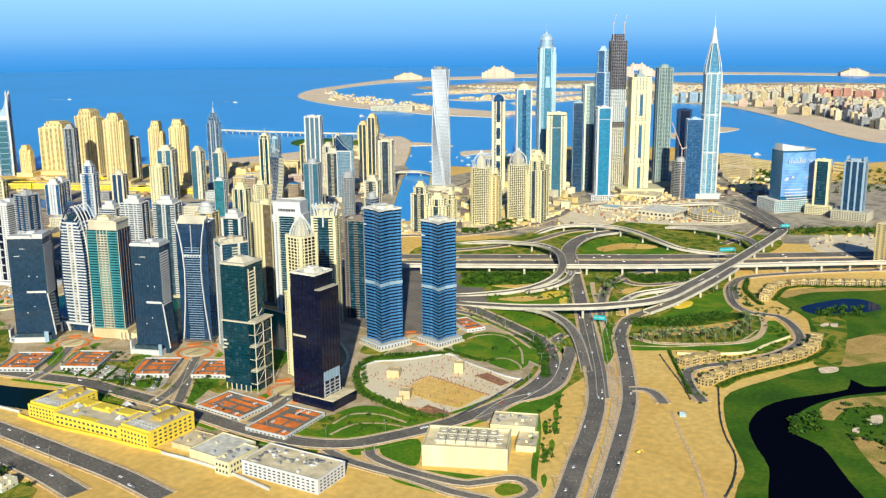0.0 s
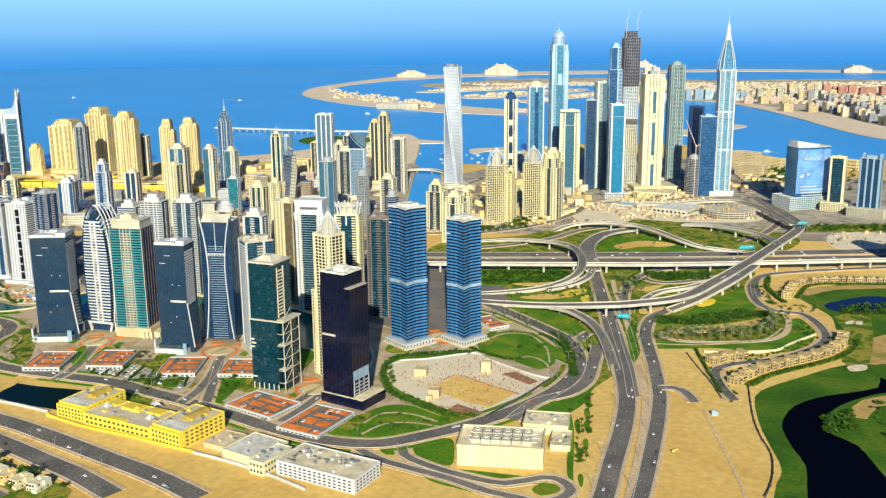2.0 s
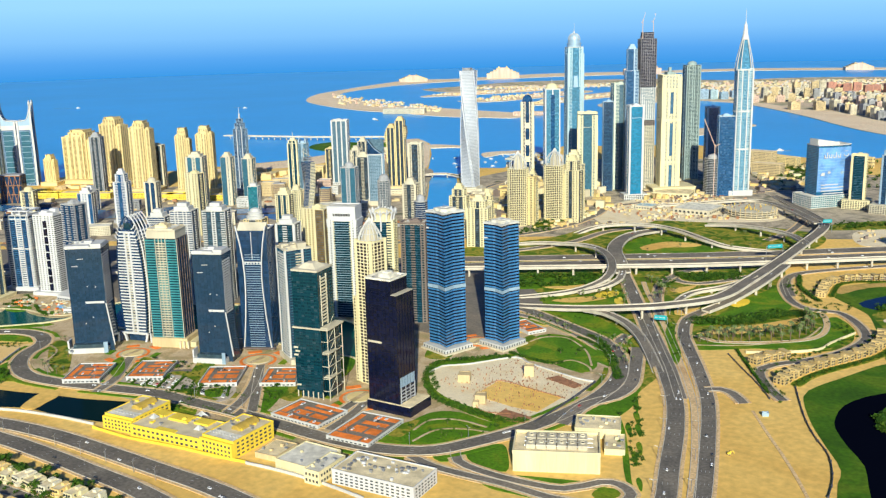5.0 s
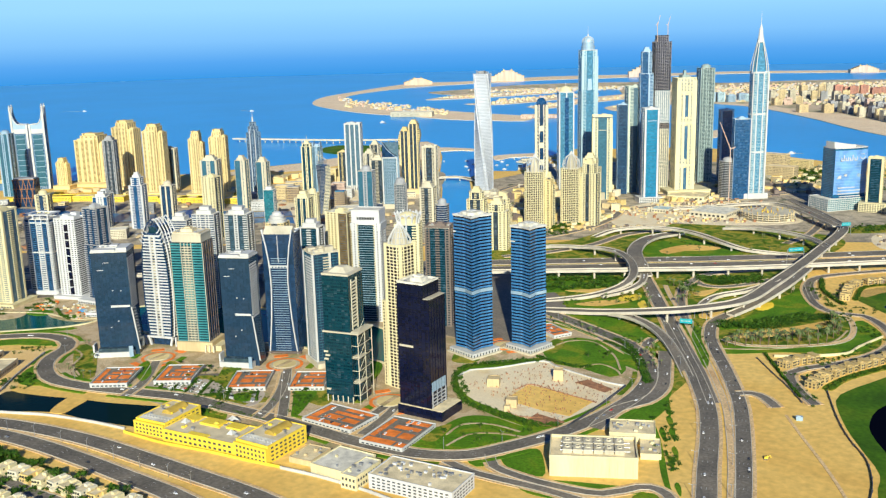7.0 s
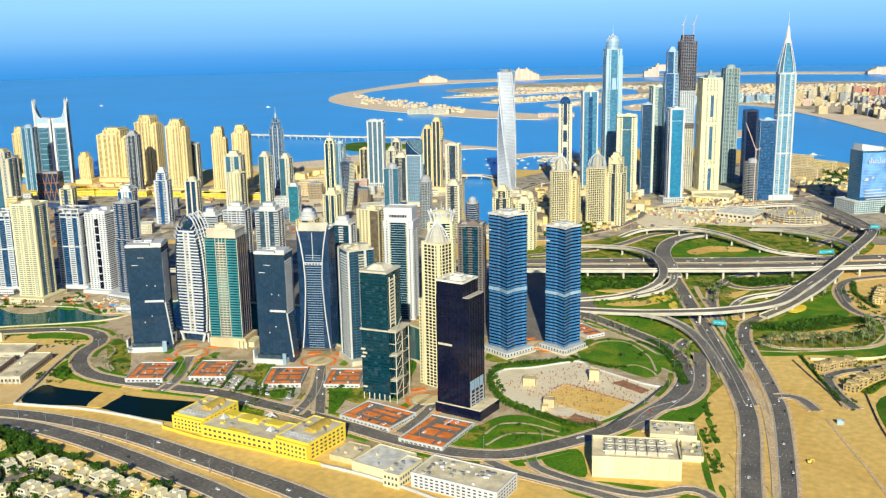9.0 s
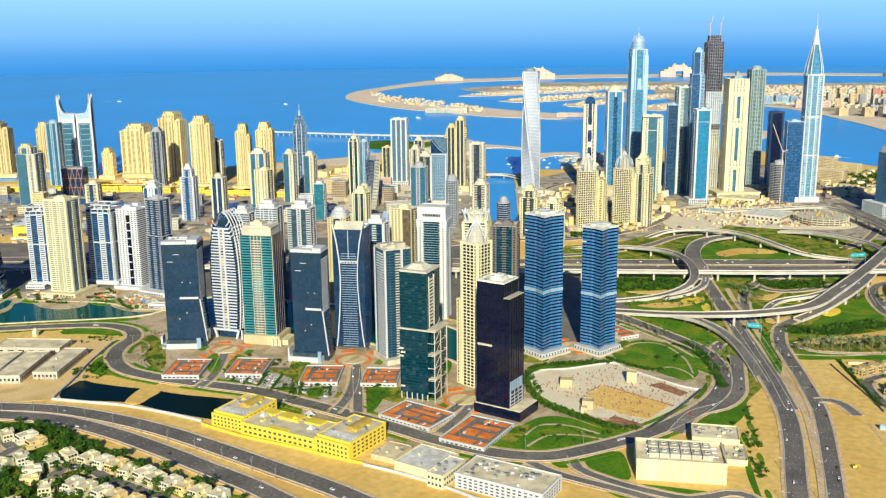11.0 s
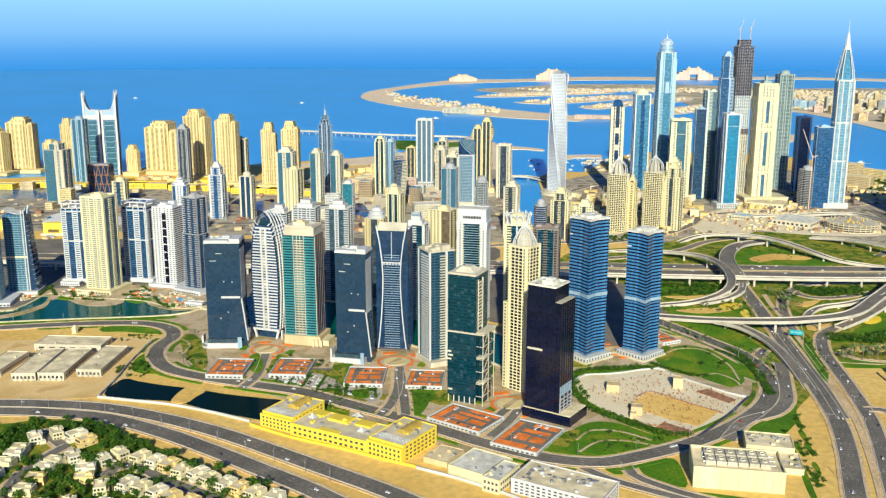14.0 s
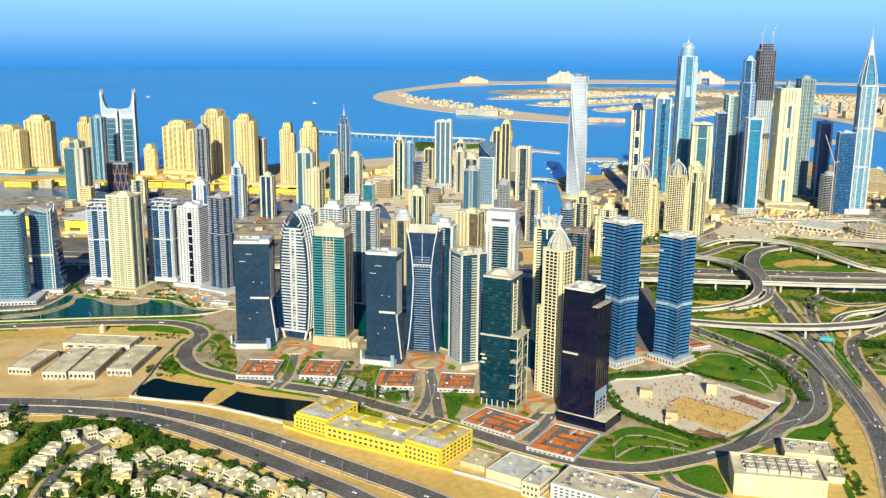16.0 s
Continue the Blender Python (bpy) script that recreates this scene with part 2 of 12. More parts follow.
PALEBLUE = material("pale_blue_panel", (0.34, 0.47, 0.58), 0.4, 0.2, 0.08, 0.1, 3, 0, 0.5, 0.05, None, True)
SAGE = material("grey_green_panel", (0.30, 0.38, 0.36), 0.6, 0, 0.08, 0.1, 3, 0, 0.4, 0.05, None, True)
PALEGREEN = material("pale_green_plaster", (0.56, 0.62, 0.50), 0.6, 0, 0.08, 0.1, 3, 0, 0.4, 0.05, None, True)
TEALPANEL = material("pale_teal_panel", (0.40, 0.54, 0.58), 0.5, 0.1, 0.08, 0.1, 3, 0, 0.4, 0.05, None, True)
PINK = material("pink_plaster", (0.62, 0.44, 0.34), 0.7, 0, 0.1, 0.1, 3, 0, 0.3, 0.08, None, True)
ROOF = material("roof_gravel", (0.78, 0.65, 0.40), 0.9, 0, 0.16, 0.15, 4, 0.1, 0.2, 0.08)
ROOFW = material("roof_white", (0.72, 0.68, 0.56), 0.8, 0, 0.15, 0.2, 4, 0.1, 0.2, 0.05)
METAL = material("grey_metal", (0.45, 0.46, 0.48), 0.4, 0.7, 0.15, 0.3, 3, 0, 0.5, 0.1)
DARKMETAL = material("dark_steel", (0.10, 0.10, 0.11), 0.5, 0.3, 0.15, 0.3, 3)
CONCRETE = material("road_concrete", (0.58, 0.52, 0.41), 0.8, 0, 0.1, 0.1, 4, 0, 0.3)
REDROOF = material("terracotta_paving", (0.84, 0.23, 0.045), 0.8, 0, 0.15, 0.2, 4, 0.1, 0.2)
PAINT = material("road_paint", (0.50, 0.50, 0.48), 0.7, 0, 0.2, 0.5, 4)
G_BLACK = glass("black_glass", (0.005, 0.007, 0.022), 0.10, 0.4, 0.5)
G_NAVY = glass("navy_glass", (0.013, 0.036, 0.080), 0.10, 0.5, 0.6)
G_HAZE = glass("grey_blue_glass", (0.085, 0.145, 0.185), 0.2, 0.5, 0.2)
G_SEA = glass("sea_grey_glass", (0.040, 0.120, 0.165), 0.14, 0.5, 0.25)
G_AQUA = glass("aqua_spandrel_glass", (0.045, 0.215, 0.235), 0.2, 0.5, 0.25, pale=0.12)
G_SLATE = glass("slate_glass", (0.017, 0.040, 0.072), 0.09, 0.6, 0.26)
G_BRONZE = glass("bronze_window", (0.13, 0.085, 0.032), 0.3, 0.4, 0.3, pale=0.1)
G_GREEN = glass("green_glass", (0.003, 0.026, 0.040), 0.12, 0.45, 0.5, pale=0.14)
G_BLUE = glass("blue_glass", (0.012, 0.060, 0.15), 0.14, 0.5, 0.45, pale=0.12)
G_TEAL = glass("teal_glass", (0.018, 0.135, 0.165), 0.14, 0.6, pale=0.12)
G_GREY = glass("grey_glass", (0.035, 0.06, 0.075), 0.15, 0.5, pale=0.15)
G_DARK = glass("dark_window", (0.03, 0.036, 0.04), 0.2, 0.5, pale=0.15)
G_SKY = glass("sky_blue_glass", (0.060, 0.19, 0.29), 0.14, 0.6, pale=0.12)
G_SPANDREL = glass("green_spandrel_glass", (0.005, 0.040, 0.055), 0.15, 0.5, 0.4)
G_AZURE = glass("azure_glass", (0.02, 0.18, 0.31), 0.14, 0.5, 0.3)
G_MID = glass("mid_blue_glass", (0.045, 0.115, 0.19), 0.14, 0.6, pale=0.12)
G_STEEL = glass("steel_blue_glass", (0.045, 0.165, 0.34), 0.2, 0.5, 0.3, pale=0.12)


# ---- building blocks ----
def link(name, bm, mat, parent=None, label=""):
    me = bpy.data.meshes.new(name)
    bm.normal_update()
    bm.to_mesh(me)
    bm.free()
    for q in (mat if isinstance(mat, (list, tuple)) else (mat,)):
        me.materials.append(q)
    ob = new(name, me)
    if parent is not None:
        ob.parent = parent
    if label:
        ob["label"] = label
    return ob


def part(name, bm, mat, parent, label="", stuff=False):
    ob = link(name, bm, mat, parent, label)
    if stuff:
        ob["kind"] = "stuff"
    return ob


def again(ob, z=None, m=None):
    """One more of a piece, on the same mesh, under the same thing."""
    o = new(ob.name, ob.data)
    o.parent = ob.parent
    if m is not None:
        o.matrix_basis = m
    else:
        o.location.z = z
    return o


def empty(name, x, y, ang=0.0, z=0.0):
    ob = new(name)
    ob.matrix_basis = pose(x, y, z, 0, 0, ang)
    return ob


def prism(bm, poly, z0, z1, top=None, cap=True):
    """A prism over a footprint; top: the footprint at the upper end, where it differs."""
    lo = [bm.verts.new((x, y, z0)) for x, y in poly]
    hi = [bm.verts.new((x, y, z1)) for x, y in (top or poly)]
    n = len(lo)
    for i in range(n):
        bm.faces.new((lo[i], lo[(i + 1) % n], hi[(i + 1) % n], hi[i]))
    if cap:
        bm.faces.new(hi)
        bm.faces.new(lo[::-1])
    return lo, hi


def box(bm, x0, x1, y0, y1, z0, z1):
    prism(bm, [(x0, y0), (x1, y0), (x1, y1), (x0, y1)], z0, z1)


def rect(w, d):
    return [(-w / 2, -d / 2), (w / 2, -d / 2), (w / 2, d / 2), (-w / 2, d / 2)]


def chamfer(w, d, c):
    a, b = w / 2, d / 2
    return [(-a + c, -b), (a - c, -b), (a, -b + c), (a, b - c), (a - c, b), (-a + c, b), (-a, b - c), (-a, -b + c)]


def ngon(r, n, ry=None, turn=0.0):
    return [(r * math.cos(turn + i * math.tau / n), (ry or r) * math.sin(turn + i * math.tau / n)) for i in range(n)]


def grow(poly, k):
    """The footprint moved outwards by k on each side."""
    out = []
    n = len(poly)
    for i in range(n):
        p, q, r = Vector(poly[i - 1]), Vector(poly[i]), Vector(poly[(i + 1) % n])
        a, b = (q - p).normalized(), (r - q).normalized()
        na, nb = Vector((a.y, -a.x)), Vector((b.y, -b.x))
        s = na + nb
        out.append(tuple(q + s * (k / max(0.3, 1 + na.dot(nb)))))
    return out


def beam(bm, p, q, r=0.3, n=6):
    """A round bar from p to q."""
    p, q = Vector(p), Vector(q)
    if (q - p).length < 1e-6:
        return
    m = (q - p).to_track_quat("Z", "Y").to_matrix()
    ends = [[bm.verts.new(e + m @ Vector((r * math.cos(i * math.tau / n), r * math.sin(i * math.tau / n), 0))) for i in range(n)] for e in (p, q)]
    for i in range(n):
        bm.faces.new((ends[0][i], ends[0][(i + 1) % n], ends[1][(i + 1) % n], ends[1][i]))
    bm.faces.new(ends[1])
    bm.faces.new(ends[0][::-1])


def smooth_path(pts, step=6.0, closed=False):
    """Points along a smooth curve through the given ones."""
    pts = [Vector(p) if len(p) == 3 else Vector((*p, 0)) for p in pts]
    n = len(pts)
    out = []
    for i in range(n if closed else n - 1):
        if closed:
            a, b, c, d = pts[i - 1], pts[i], pts[(i + 1) % n], pts[(i + 2) % n]
        else:
            a, b, c, d = pts[max(i - 1, 0)], pts[i], pts[i + 1], pts[min(i + 2, n - 1)]
        k = max(2, int((c - b).length / step))
        for j in range(k):
            t = j / k
            out.append(0.5 * (2 * b + (c - a) * t + (2 * a - 5 * b + 4 * c - d) * t * t + (3 * b - a - 3 * c + d) * t ** 3))
    if not closed:
        out.append(pts[-1])
    return out


SHEETS = []


def sheet(name, pts, z, mat, label, smooth=True, step=8.0, kind="structure", category="ground", depth=0.6):
    """A patch of ground with the given outline, with an edge that goes down into the soil."""
    path = smooth_path(pts, step, True) if smooth else [Vector((*p, 0)) for p in pts]
    SHEETS.append(name)
    z += 0.0007 * len(SHEETS)
    poly = [(p.x, p.y) for p in path]
    area = sum(poly[i - 1][0] * poly[i][1] - poly[i][0] * poly[i - 1][1] for i in range(len(poly)))
    if area < 0:
        poly.reverse()
    bm = bmesh.new()
    lo = [bm.verts.new((x, y, z - depth)) for x, y in poly]
    hi = [bm.verts.new((x, y, z)) for x, y in poly]
    n = len(poly)
    for i in range(n):
        bm.faces.new((lo[i], lo[(i + 1) % n], hi[(i + 1) % n], hi[i]))
    for tri in tessellate_polygon([[Vector((x, y, 0)) for x, y in poly]]):
        a, b, c = (poly[i] for i in tri)
        turn = (b[0] - a[0]) * (c[1] - a[1]) - (b[1] - a[1]) * (c[0] - a[0])
        if abs(turn) > 1e-9:
            bm.faces.new([hi[i] for i in (tri if turn > 0 else tri[::-1])])
    ob = link(name, bm, mat)
    return tagged(ob, label, category, "", kind)


# ---- sea, land and islands ----
bm = bmesh.new()
ring = [bm.verts.new((5200 * math.cos(i * math.tau / 64), 5200 * math.sin(i * math.tau / 64), -0.8)) for i in range(64)]
bm.faces.new(ring)
tagged(link("water", bm, SEA), "calm deep blue sea reaching to the hazy horizon", "sea", "", "structure")

COAST = [(-1578.3, 279.1), (-1361, 534.7), (-1250.2, 689.5), (-1140.1, 827.1)] + [(-1057.7, 985.8), (-998.2, 1085.9), (-974.7, 1131.7), (-959.2, 1214.1), (-991.5, 1291.8), (-994.5, 1401.3), (-942.4, 1452), (-881.4, 1391), (-802.8, 1265.3), (-725.5, 1127), (-646.1, 997.1), (-565.2, 855), (-517.6, 775.7), (-499.9, 796.9), (-557.4, 905.2), (-614.1, 1011.9), (-657.3, 1086.8), (-664.7, 1154), (-626.4, 1164.9), (-635.3, 1230.9), (-649.4, 1426.1), (-566.4, 1460.8), (-462.5, 1512.4), (-351.5, 1458.2), (-310.9, 1433), (-260.3, 1401.6), (-210, 1392.2)] + [(-141.4, 1484), (86, 1563.4), (474.6, 1560.6)]
sheet("ground", COAST + [(1500, 900), (3000, -500), (2500, -2500), (-500, -3000), (-3500, -1500)], 0, SAND, "pale desert sand and city ground reaching down to the sea", False, depth=2.5)
sheet("spit", [(-527.4, 1695.9), (-501.5, 1822.7), (-476.8, 1871.6), (-437.2, 1854.9), (-441.1, 1794.7), (-460.7, 1751.3), (-490.1, 1642)], 0, BEACH, "low sandy spit in the bay", depth=2.5)
sheet("beach", [(-1064.5, 970), (-1015.3, 1011.1), (-993.9, 1080.8), (-970.5, 1126.3), (-954.9, 1208.1), (-903.5, 1148.2), (-918.9, 1066.7), (-953.5, 1032.1), (-990.8, 984.1)], 0.05, BEACH, "pale beach strip along the sea", True)
sheet("far_shore", [(-896.3, 2468.2), (-712.5, 2442.4), (-584.3, 2360.6), (-490.9, 2242.3), (-382.6, 2063.4), (-302.2, 1910.6), (-237.1, 1800.8), (-167.9, 1729.8), (18.9, 1645.2), (474.6, 1560.6), (846.3, 2872.2), (160.2, 3425.9), (-369.4, 3601.8), (-669.7, 3552.5), (-864.2, 3389.8), (-1045.2, 3392.8), (-1194.6, 3170.2)], 0, SUBURB, "built-up far shore behind a bay", True, 30, depth=2.5)
sheet("far_beach", [(-687.8, 2432.7), (-584.3, 2360.6), (-487.5, 2227), (-380.1, 2050.6), (-300.4, 1899.8), (-235.8, 1791.3), (-167, 1721.1), (18.9, 1630.6), (18.6, 1807.2), (-189.7, 1932.3), (-274, 2062.3), (-347.6, 2183), (-411.7, 2214.4), (-516.3, 2355), (-602.3, 2431.5)], 0.1, BEACH, "wide pale sand strip along the bay", True, 30)
# the crescent and the fronds of the palm-shaped island
sheet("crescent", [(-1802.9, 2224.8), (-1960.4, 2480.5), (-2029.1, 2732.5), (-2093.6, 3034.6), (-2117.3, 3310.7), (-1991.6, 3413.5), (-1909.5, 3552.5), (-1780.6, 3829.6), (-1463.3, 4014), (-1049.9, 4296.7), (-450.6, 4355.7), (-182, 4407.4), (-172.7, 4205.3), (-428.6, 4151.5), (-997.1, 4083.1), (-1373.5, 3769.3), (-1651.4, 3552.5), (-1797.2, 3343.9), (-1876.7, 3216.6), (-1951.1, 3050.7), (-1955.3, 2764.6), (-1888.7, 2512.5), (-1736.8, 2337.9), (-1574.8, 2225.8), (-1406.5, 2116), (-1261.7, 2078.3), (-1120.1, 2028.7), (-991, 1983.4), (-949.6, 1873.4), (-1029.8, 1865.5), (-1131.9, 1864.6), (-1274.7, 1917.5), (-1422.6, 1961.3), (-1610.2, 2065.4)], 0, BEACH, "curved sandy crescent breakwater round the palm-shaped island", True, 30, depth=2.5)
for k, outline in enumerate((
        [(-1727.3, 2755.6), (-1684.6, 2934.2), (-1600.1, 3213.6), (-1337.6, 3389.6), (-1029.5, 3414.3), (-902.8, 2967.7), (-1289.1, 2996.4), (-1511.3, 2811.1), (-1549, 2649.3)],
        [(-1540, 2432.3), (-1545.3, 2679.7), (-1456.3, 2825.3), (-1331.5, 2953), (-1265.4, 2843.8), (-1349.8, 2646.8), (-1435.5, 2514.6)],
        [(-1337.6, 2300.6), (-1292.6, 2383.1), (-1261.2, 2538.9), (-1243.7, 2703.9), (-1147.9, 2786.4), (-1109.1, 2686.4), (-1171.1, 2419.9), (-1243, 2286)],
        [(-1118.8, 2241.6), (-1108.9, 2393.5), (-1101.4, 2535.6), (-1023.8, 2791.7), (-951.2, 2628.4), (-1020.8, 2376.9), (-1043.3, 2206.8)],
        [(-910.3, 2250.3), (-909.1, 2369.8), (-879.2, 2508.3), (-815.6, 2717.2), (-753.1, 2546.5), (-804.6, 2323.1), (-836.3, 2165.4)])):
    sheet("island", outline, 0.0, SUBURB if k == 0 else BEACH, "long low sandy frond of the palm-shaped island", True, 30, depth=2.5)

# the ground of the quarters
sheet("city_ground", [(-1616.4, 351.4), (-1312.1, 582.6), (-1139.7, 695.8), (-1005.6, 801.4), (-945.3, 869.5), (-853.8, 964.5), (-809.3, 1018.2), (-728.4, 1125.7), (-647.4, 996.6), (-566.4, 854.4), (-519.6, 774.7), (-491.6, 788.4), (-610.3, 1013.7), (-607.8, 1143.4), (-579.8, 1255.2), (-443.2, 1348.3), (-320.7, 1306.9), (-194.1, 1254.3), (52.6, 1253.8), (30.2, 942.4), (-149.6, 867.5), (-266.5, 814.3), (-389.5, 774.5), (-543, 687.4), (-715.9, 609.8), (-890.4, 523.2), (-1311.9, 271)], 0.05, CITY, "dusty city ground between the towers", True, 20)
MARINA_CANAL = [(-1221.2, 618.0), (-1139.6, 654.8), (-1072.5, 676.5), (-989.4, 690.7), (-918.8, 703.0), (-856.6, 715.6), (-838.2, 755.4), (-789.9, 767.1), (-755.2, 774.0), (-727.1, 793.8), (-699.7, 787.7), (-669.5, 738.1), (-698.2, 744.6), (-714.2, 721.9), (-750.3, 719.7), (-795.4, 708.1), (-815.7, 677.8), (-876.5, 663.3), (-959.5, 665.2), (-1032.5, 645.8), (-1082.6, 615.1), (-1144.7, 571.0)]
sheet("marina_canal", MARINA_CANAL, 0.16, CANALWATER, "grey-blue canal water between the town and the beach towers", True, 10)
sheet("canal_works", [(-779.9, 854.1), (-747.0, 877.5), (-710.2, 832.3), (-695.7, 790.5), (-657.9, 727.9), (-675.0, 741.8), (-729.8, 800.7), (-753.0, 802.1)], 0.2, EARTH, "bare sandy ground beside the canal", True, 6)
sheet("reclaimed_sand", [(-958.0, 1218.2), (-987.4, 1292.4), (-987.0, 1393.5), (-938.2, 1441.3), (-879.9, 1382.6), (-803.7, 1261.1), (-733.3, 1135.2), (-731.2, 1076.4), (-752.7, 1023.1), (-805.4, 1035.9), (-874.8, 1112.5)], 0.03, BEACH, "pale levelled sand on the harbour headland", True, 12)
sheet("headland_lawn", [(-974.4, 1343.3), (-970.8, 1372.7), (-945.2, 1397.3), (-922.1, 1361.5), (-930.0, 1315.1), (-942.5, 1295.9)], 0.09, LAWN, "watered lawn on the harbour headland", True, 8)
sheet("headland_lawn", [(-975.6, 1281.3), (-978.5, 1329.8), (-944.4, 1284.8), (-947.2, 1244.7)], 0.09, LAWN, "watered lawn on the harbour headland", True, 8)
sheet("headland_yard", [(-896.4, 1176.3), (-876.0, 1278.7), (-812.5, 1221.2), (-757.2, 1139.1), (-792.3, 1058.5)], 0.07, PAVING, "paved yard between the harbour towers", True, 8)
sheet("interchange_verge", [(-433, 690), (-382.6, 770.9), (-353.7, 861.8), (-273.5, 895.9), (-163.6, 877), (-171.2, 763.9), (-166.2, 725.4), (-150.3, 645.7), (-127.3, 628), (-99.9, 588.9), (-112.6, 548.2), (-181.2, 528.5), (-182.1, 484.8), (-184.9, 443.3), (-185.5, 416.2), (-197.1, 389), (-209.8, 469.2), (-240.1, 510.3), (-303.3, 552.5), (-346.8, 552.5)], 0.08, SCRUB, "dry planted verges between the slip roads", True)
sheet("lawn", [(-312.6, 776.6), (-306.4, 801.5), (-285.7, 818.3), (-257.2, 812.3), (-233.8, 794.4), (-233, 768.2), (-256.4, 750.6), (-289.3, 732.5)], 0.13, LAWN, "watered lawn inside the slip road", True)
sheet("sand_patch", [(-295, 765.8), (-286.3, 791), (-274, 800.4), (-250.7, 800.2), (-253.6, 786), (-274.9, 774.2), (-283.8, 757)], 0.18, SAND, "curved strip of bare sand in the lawn", True)
sheet("lawn", [(-306, 551), (-288.5, 557.6), (-266.5, 565.2), (-232.8, 540.7), (-215.2, 517.9), (-214.2, 502.7), (-241.9, 522.2), (-272.6, 535.2)], 0.13, LAWN, "watered lawn beside the slip road", True)
sheet("lawn", [(-191.8, 566.4), (-184.9, 592.9), (-173.6, 624.8), (-166.2, 661.4), (-157.4, 681.9), (-146.9, 647.6), (-145.2, 625.4), (-153.7, 601.7), (-173.1, 579.6)], 0.13, LAWN, "watered lawn under the flyover", True)
sheet("sand_patch", [(-185.7, 551.1), (-170.5, 571.5), (-151.1, 591.9), (-132, 616.7), (-132.2, 602.5), (-147.2, 577.9), (-166.6, 559.2)], 0.18, SAND, "curved strip of bare sand", True)
sheet("lawn", [(-186.4, 532.9), (-161.2, 542.1), (-137.6, 555.4), (-120, 580.2), (-119.9, 610.8), (-114.8, 623.4), (-99.5, 591.7), (-112.1, 553.1), (-143.5, 540.1), (-178.3, 520.5)], 0.13, LAWN, "watered lawn along the wall", True)
sheet("golf_course", [(-108.8, 472.7), (-105.1, 490.3), (-97, 506.4), (-82, 536), (-69.3, 559.1), (-86.5, 596.5), (-97.7, 637.3), (-111, 655.1), (-127.9, 682.8), (-114.3, 712.9), (-62.9, 754.1), (89.8, 812.3), (240.2, 733.4), (145.4, 399), (-58.2, 281.9), (-77.3, 366.4), (-79.5, 392.7), (-89.7, 416.5), (-99.7, 440.3)], 0.08, GRASS, "green golf course with mown fairways", True)
for outline in ([(-78.9, 570.6), (-76.8, 587.1), (-49.5, 630), (-8.9, 640), (-7.2, 603), (-43.4, 573.7), (-61, 553.1), (-73.2, 554.8)], [(-63.9, 472.6), (-60.6, 493.8), (-44.3, 511.9), (-19.2, 527.8), (-17.9, 509.4), (-35.6, 501), (-52.1, 490), (-55.5, 469.3)],
                [(-34.1, 428), (-25.8, 414.2), (-9.5, 395.4), (-11.5, 422.3), (-26.8, 445.4), (-39.8, 455.5), (-43.9, 449.6)], [(-126.7, 692), (-114.3, 712.9), (-65.2, 747.4), (-64, 737.3), (-105.5, 707.2), (-120.1, 682.1)]):
    sheet("sand_patch", outline, 0.14, ROUGH, "bare sandy rough on the golf course", True)
for outline in ([(-87.9, 628.7), (-84.1, 635), (-83.1, 628.6), (-86.1, 624.2)], [(-82.4, 633.1), (-78.8, 636.5), (-77.7, 628.9), (-80.8, 627.1)], [(-74.3, 543.4), (-66.4, 550), (-64.7, 542.6), (-71.6, 535.7)], [(-41.8, 481.1), (-36.3, 488.2), (-35, 477), (-39.5, 472.9)], [(-46.2, 463), (-43.6, 466), (-42.8, 459.7), (-45.1, 458.4)]):
    sheet("bunker", outline, 0.2, BEACH, "pale sand bunker in the grass", True, 2)
sheet("golf_lake", [(-90.3, 451.9), (-88.3, 437.6), (-80.1, 418.5), (-71.3, 401.7), (-65.5, 373.2), (-55.2, 339.7), (-11, 365), (-31.9, 392.4), (-43.5, 413.2), (-55, 434.8), (-67, 442.3), (-73, 453.9), (-70.9, 475.1), (-64.4, 491.6), (-54.5, 507), (-37.9, 522.7), (-19.9, 536.6), (-20.7, 547.5), (-38.9, 531.5), (-48.7, 525.9), (-56.7, 533), (-55.8, 516.3), (-69.7, 499.2), (-81.1, 485.7), (-88.8, 469.2)], 0.16, POND, "dark golf-course lake with grassy banks", True)
sheet("estate_garden", [(-118.0, 487.4), (-115.1, 499.1), (-111.0, 509.8), (-106.0, 519.4), (-100.5, 528.2), (-95.0, 536.9), (-89.5, 546.3), (-84.6, 556.2), (-81.0, 567.7), (-79.0, 580.3), (-79.8, 593.3), (-74.3, 593.6), (-73.5, 580.0), (-75.7, 566.4), (-79.5, 554.2), (-84.7, 543.7), (-90.3, 534.0), (-95.8, 525.3), (-101.2, 516.7), (-106.0, 507.5), (-109.9, 497.5), (-112.7, 486.1)], 0.17, SCRUB, "green back gardens of the estate houses", True, 3)
sheet("estate_garden", [(-127.8, 671.9), (-128.3, 684.6), (-128.7, 698.1), (-126.7, 710.7), (-119.3, 719.9), (-112.5, 724.6), (-105.4, 728.7), (-96.9, 732.3), (-89.3, 736.1), (-81.6, 739.5), (-73.5, 743.5), (-64.8, 748.1), (-56.2, 753.1), (-53.9, 749.2), (-62.6, 744.1), (-71.4, 739.5), (-79.7, 735.4), (-87.4, 732.1), (-95.0, 728.2), (-103.4, 724.6), (-110.1, 720.8), (-116.1, 716.7), (-122.5, 708.9), (-124.2, 697.8), (-123.8, 684.7), (-123.3, 672.1)], 0.17, SCRUB, "green back gardens of the estate houses", True, 3)
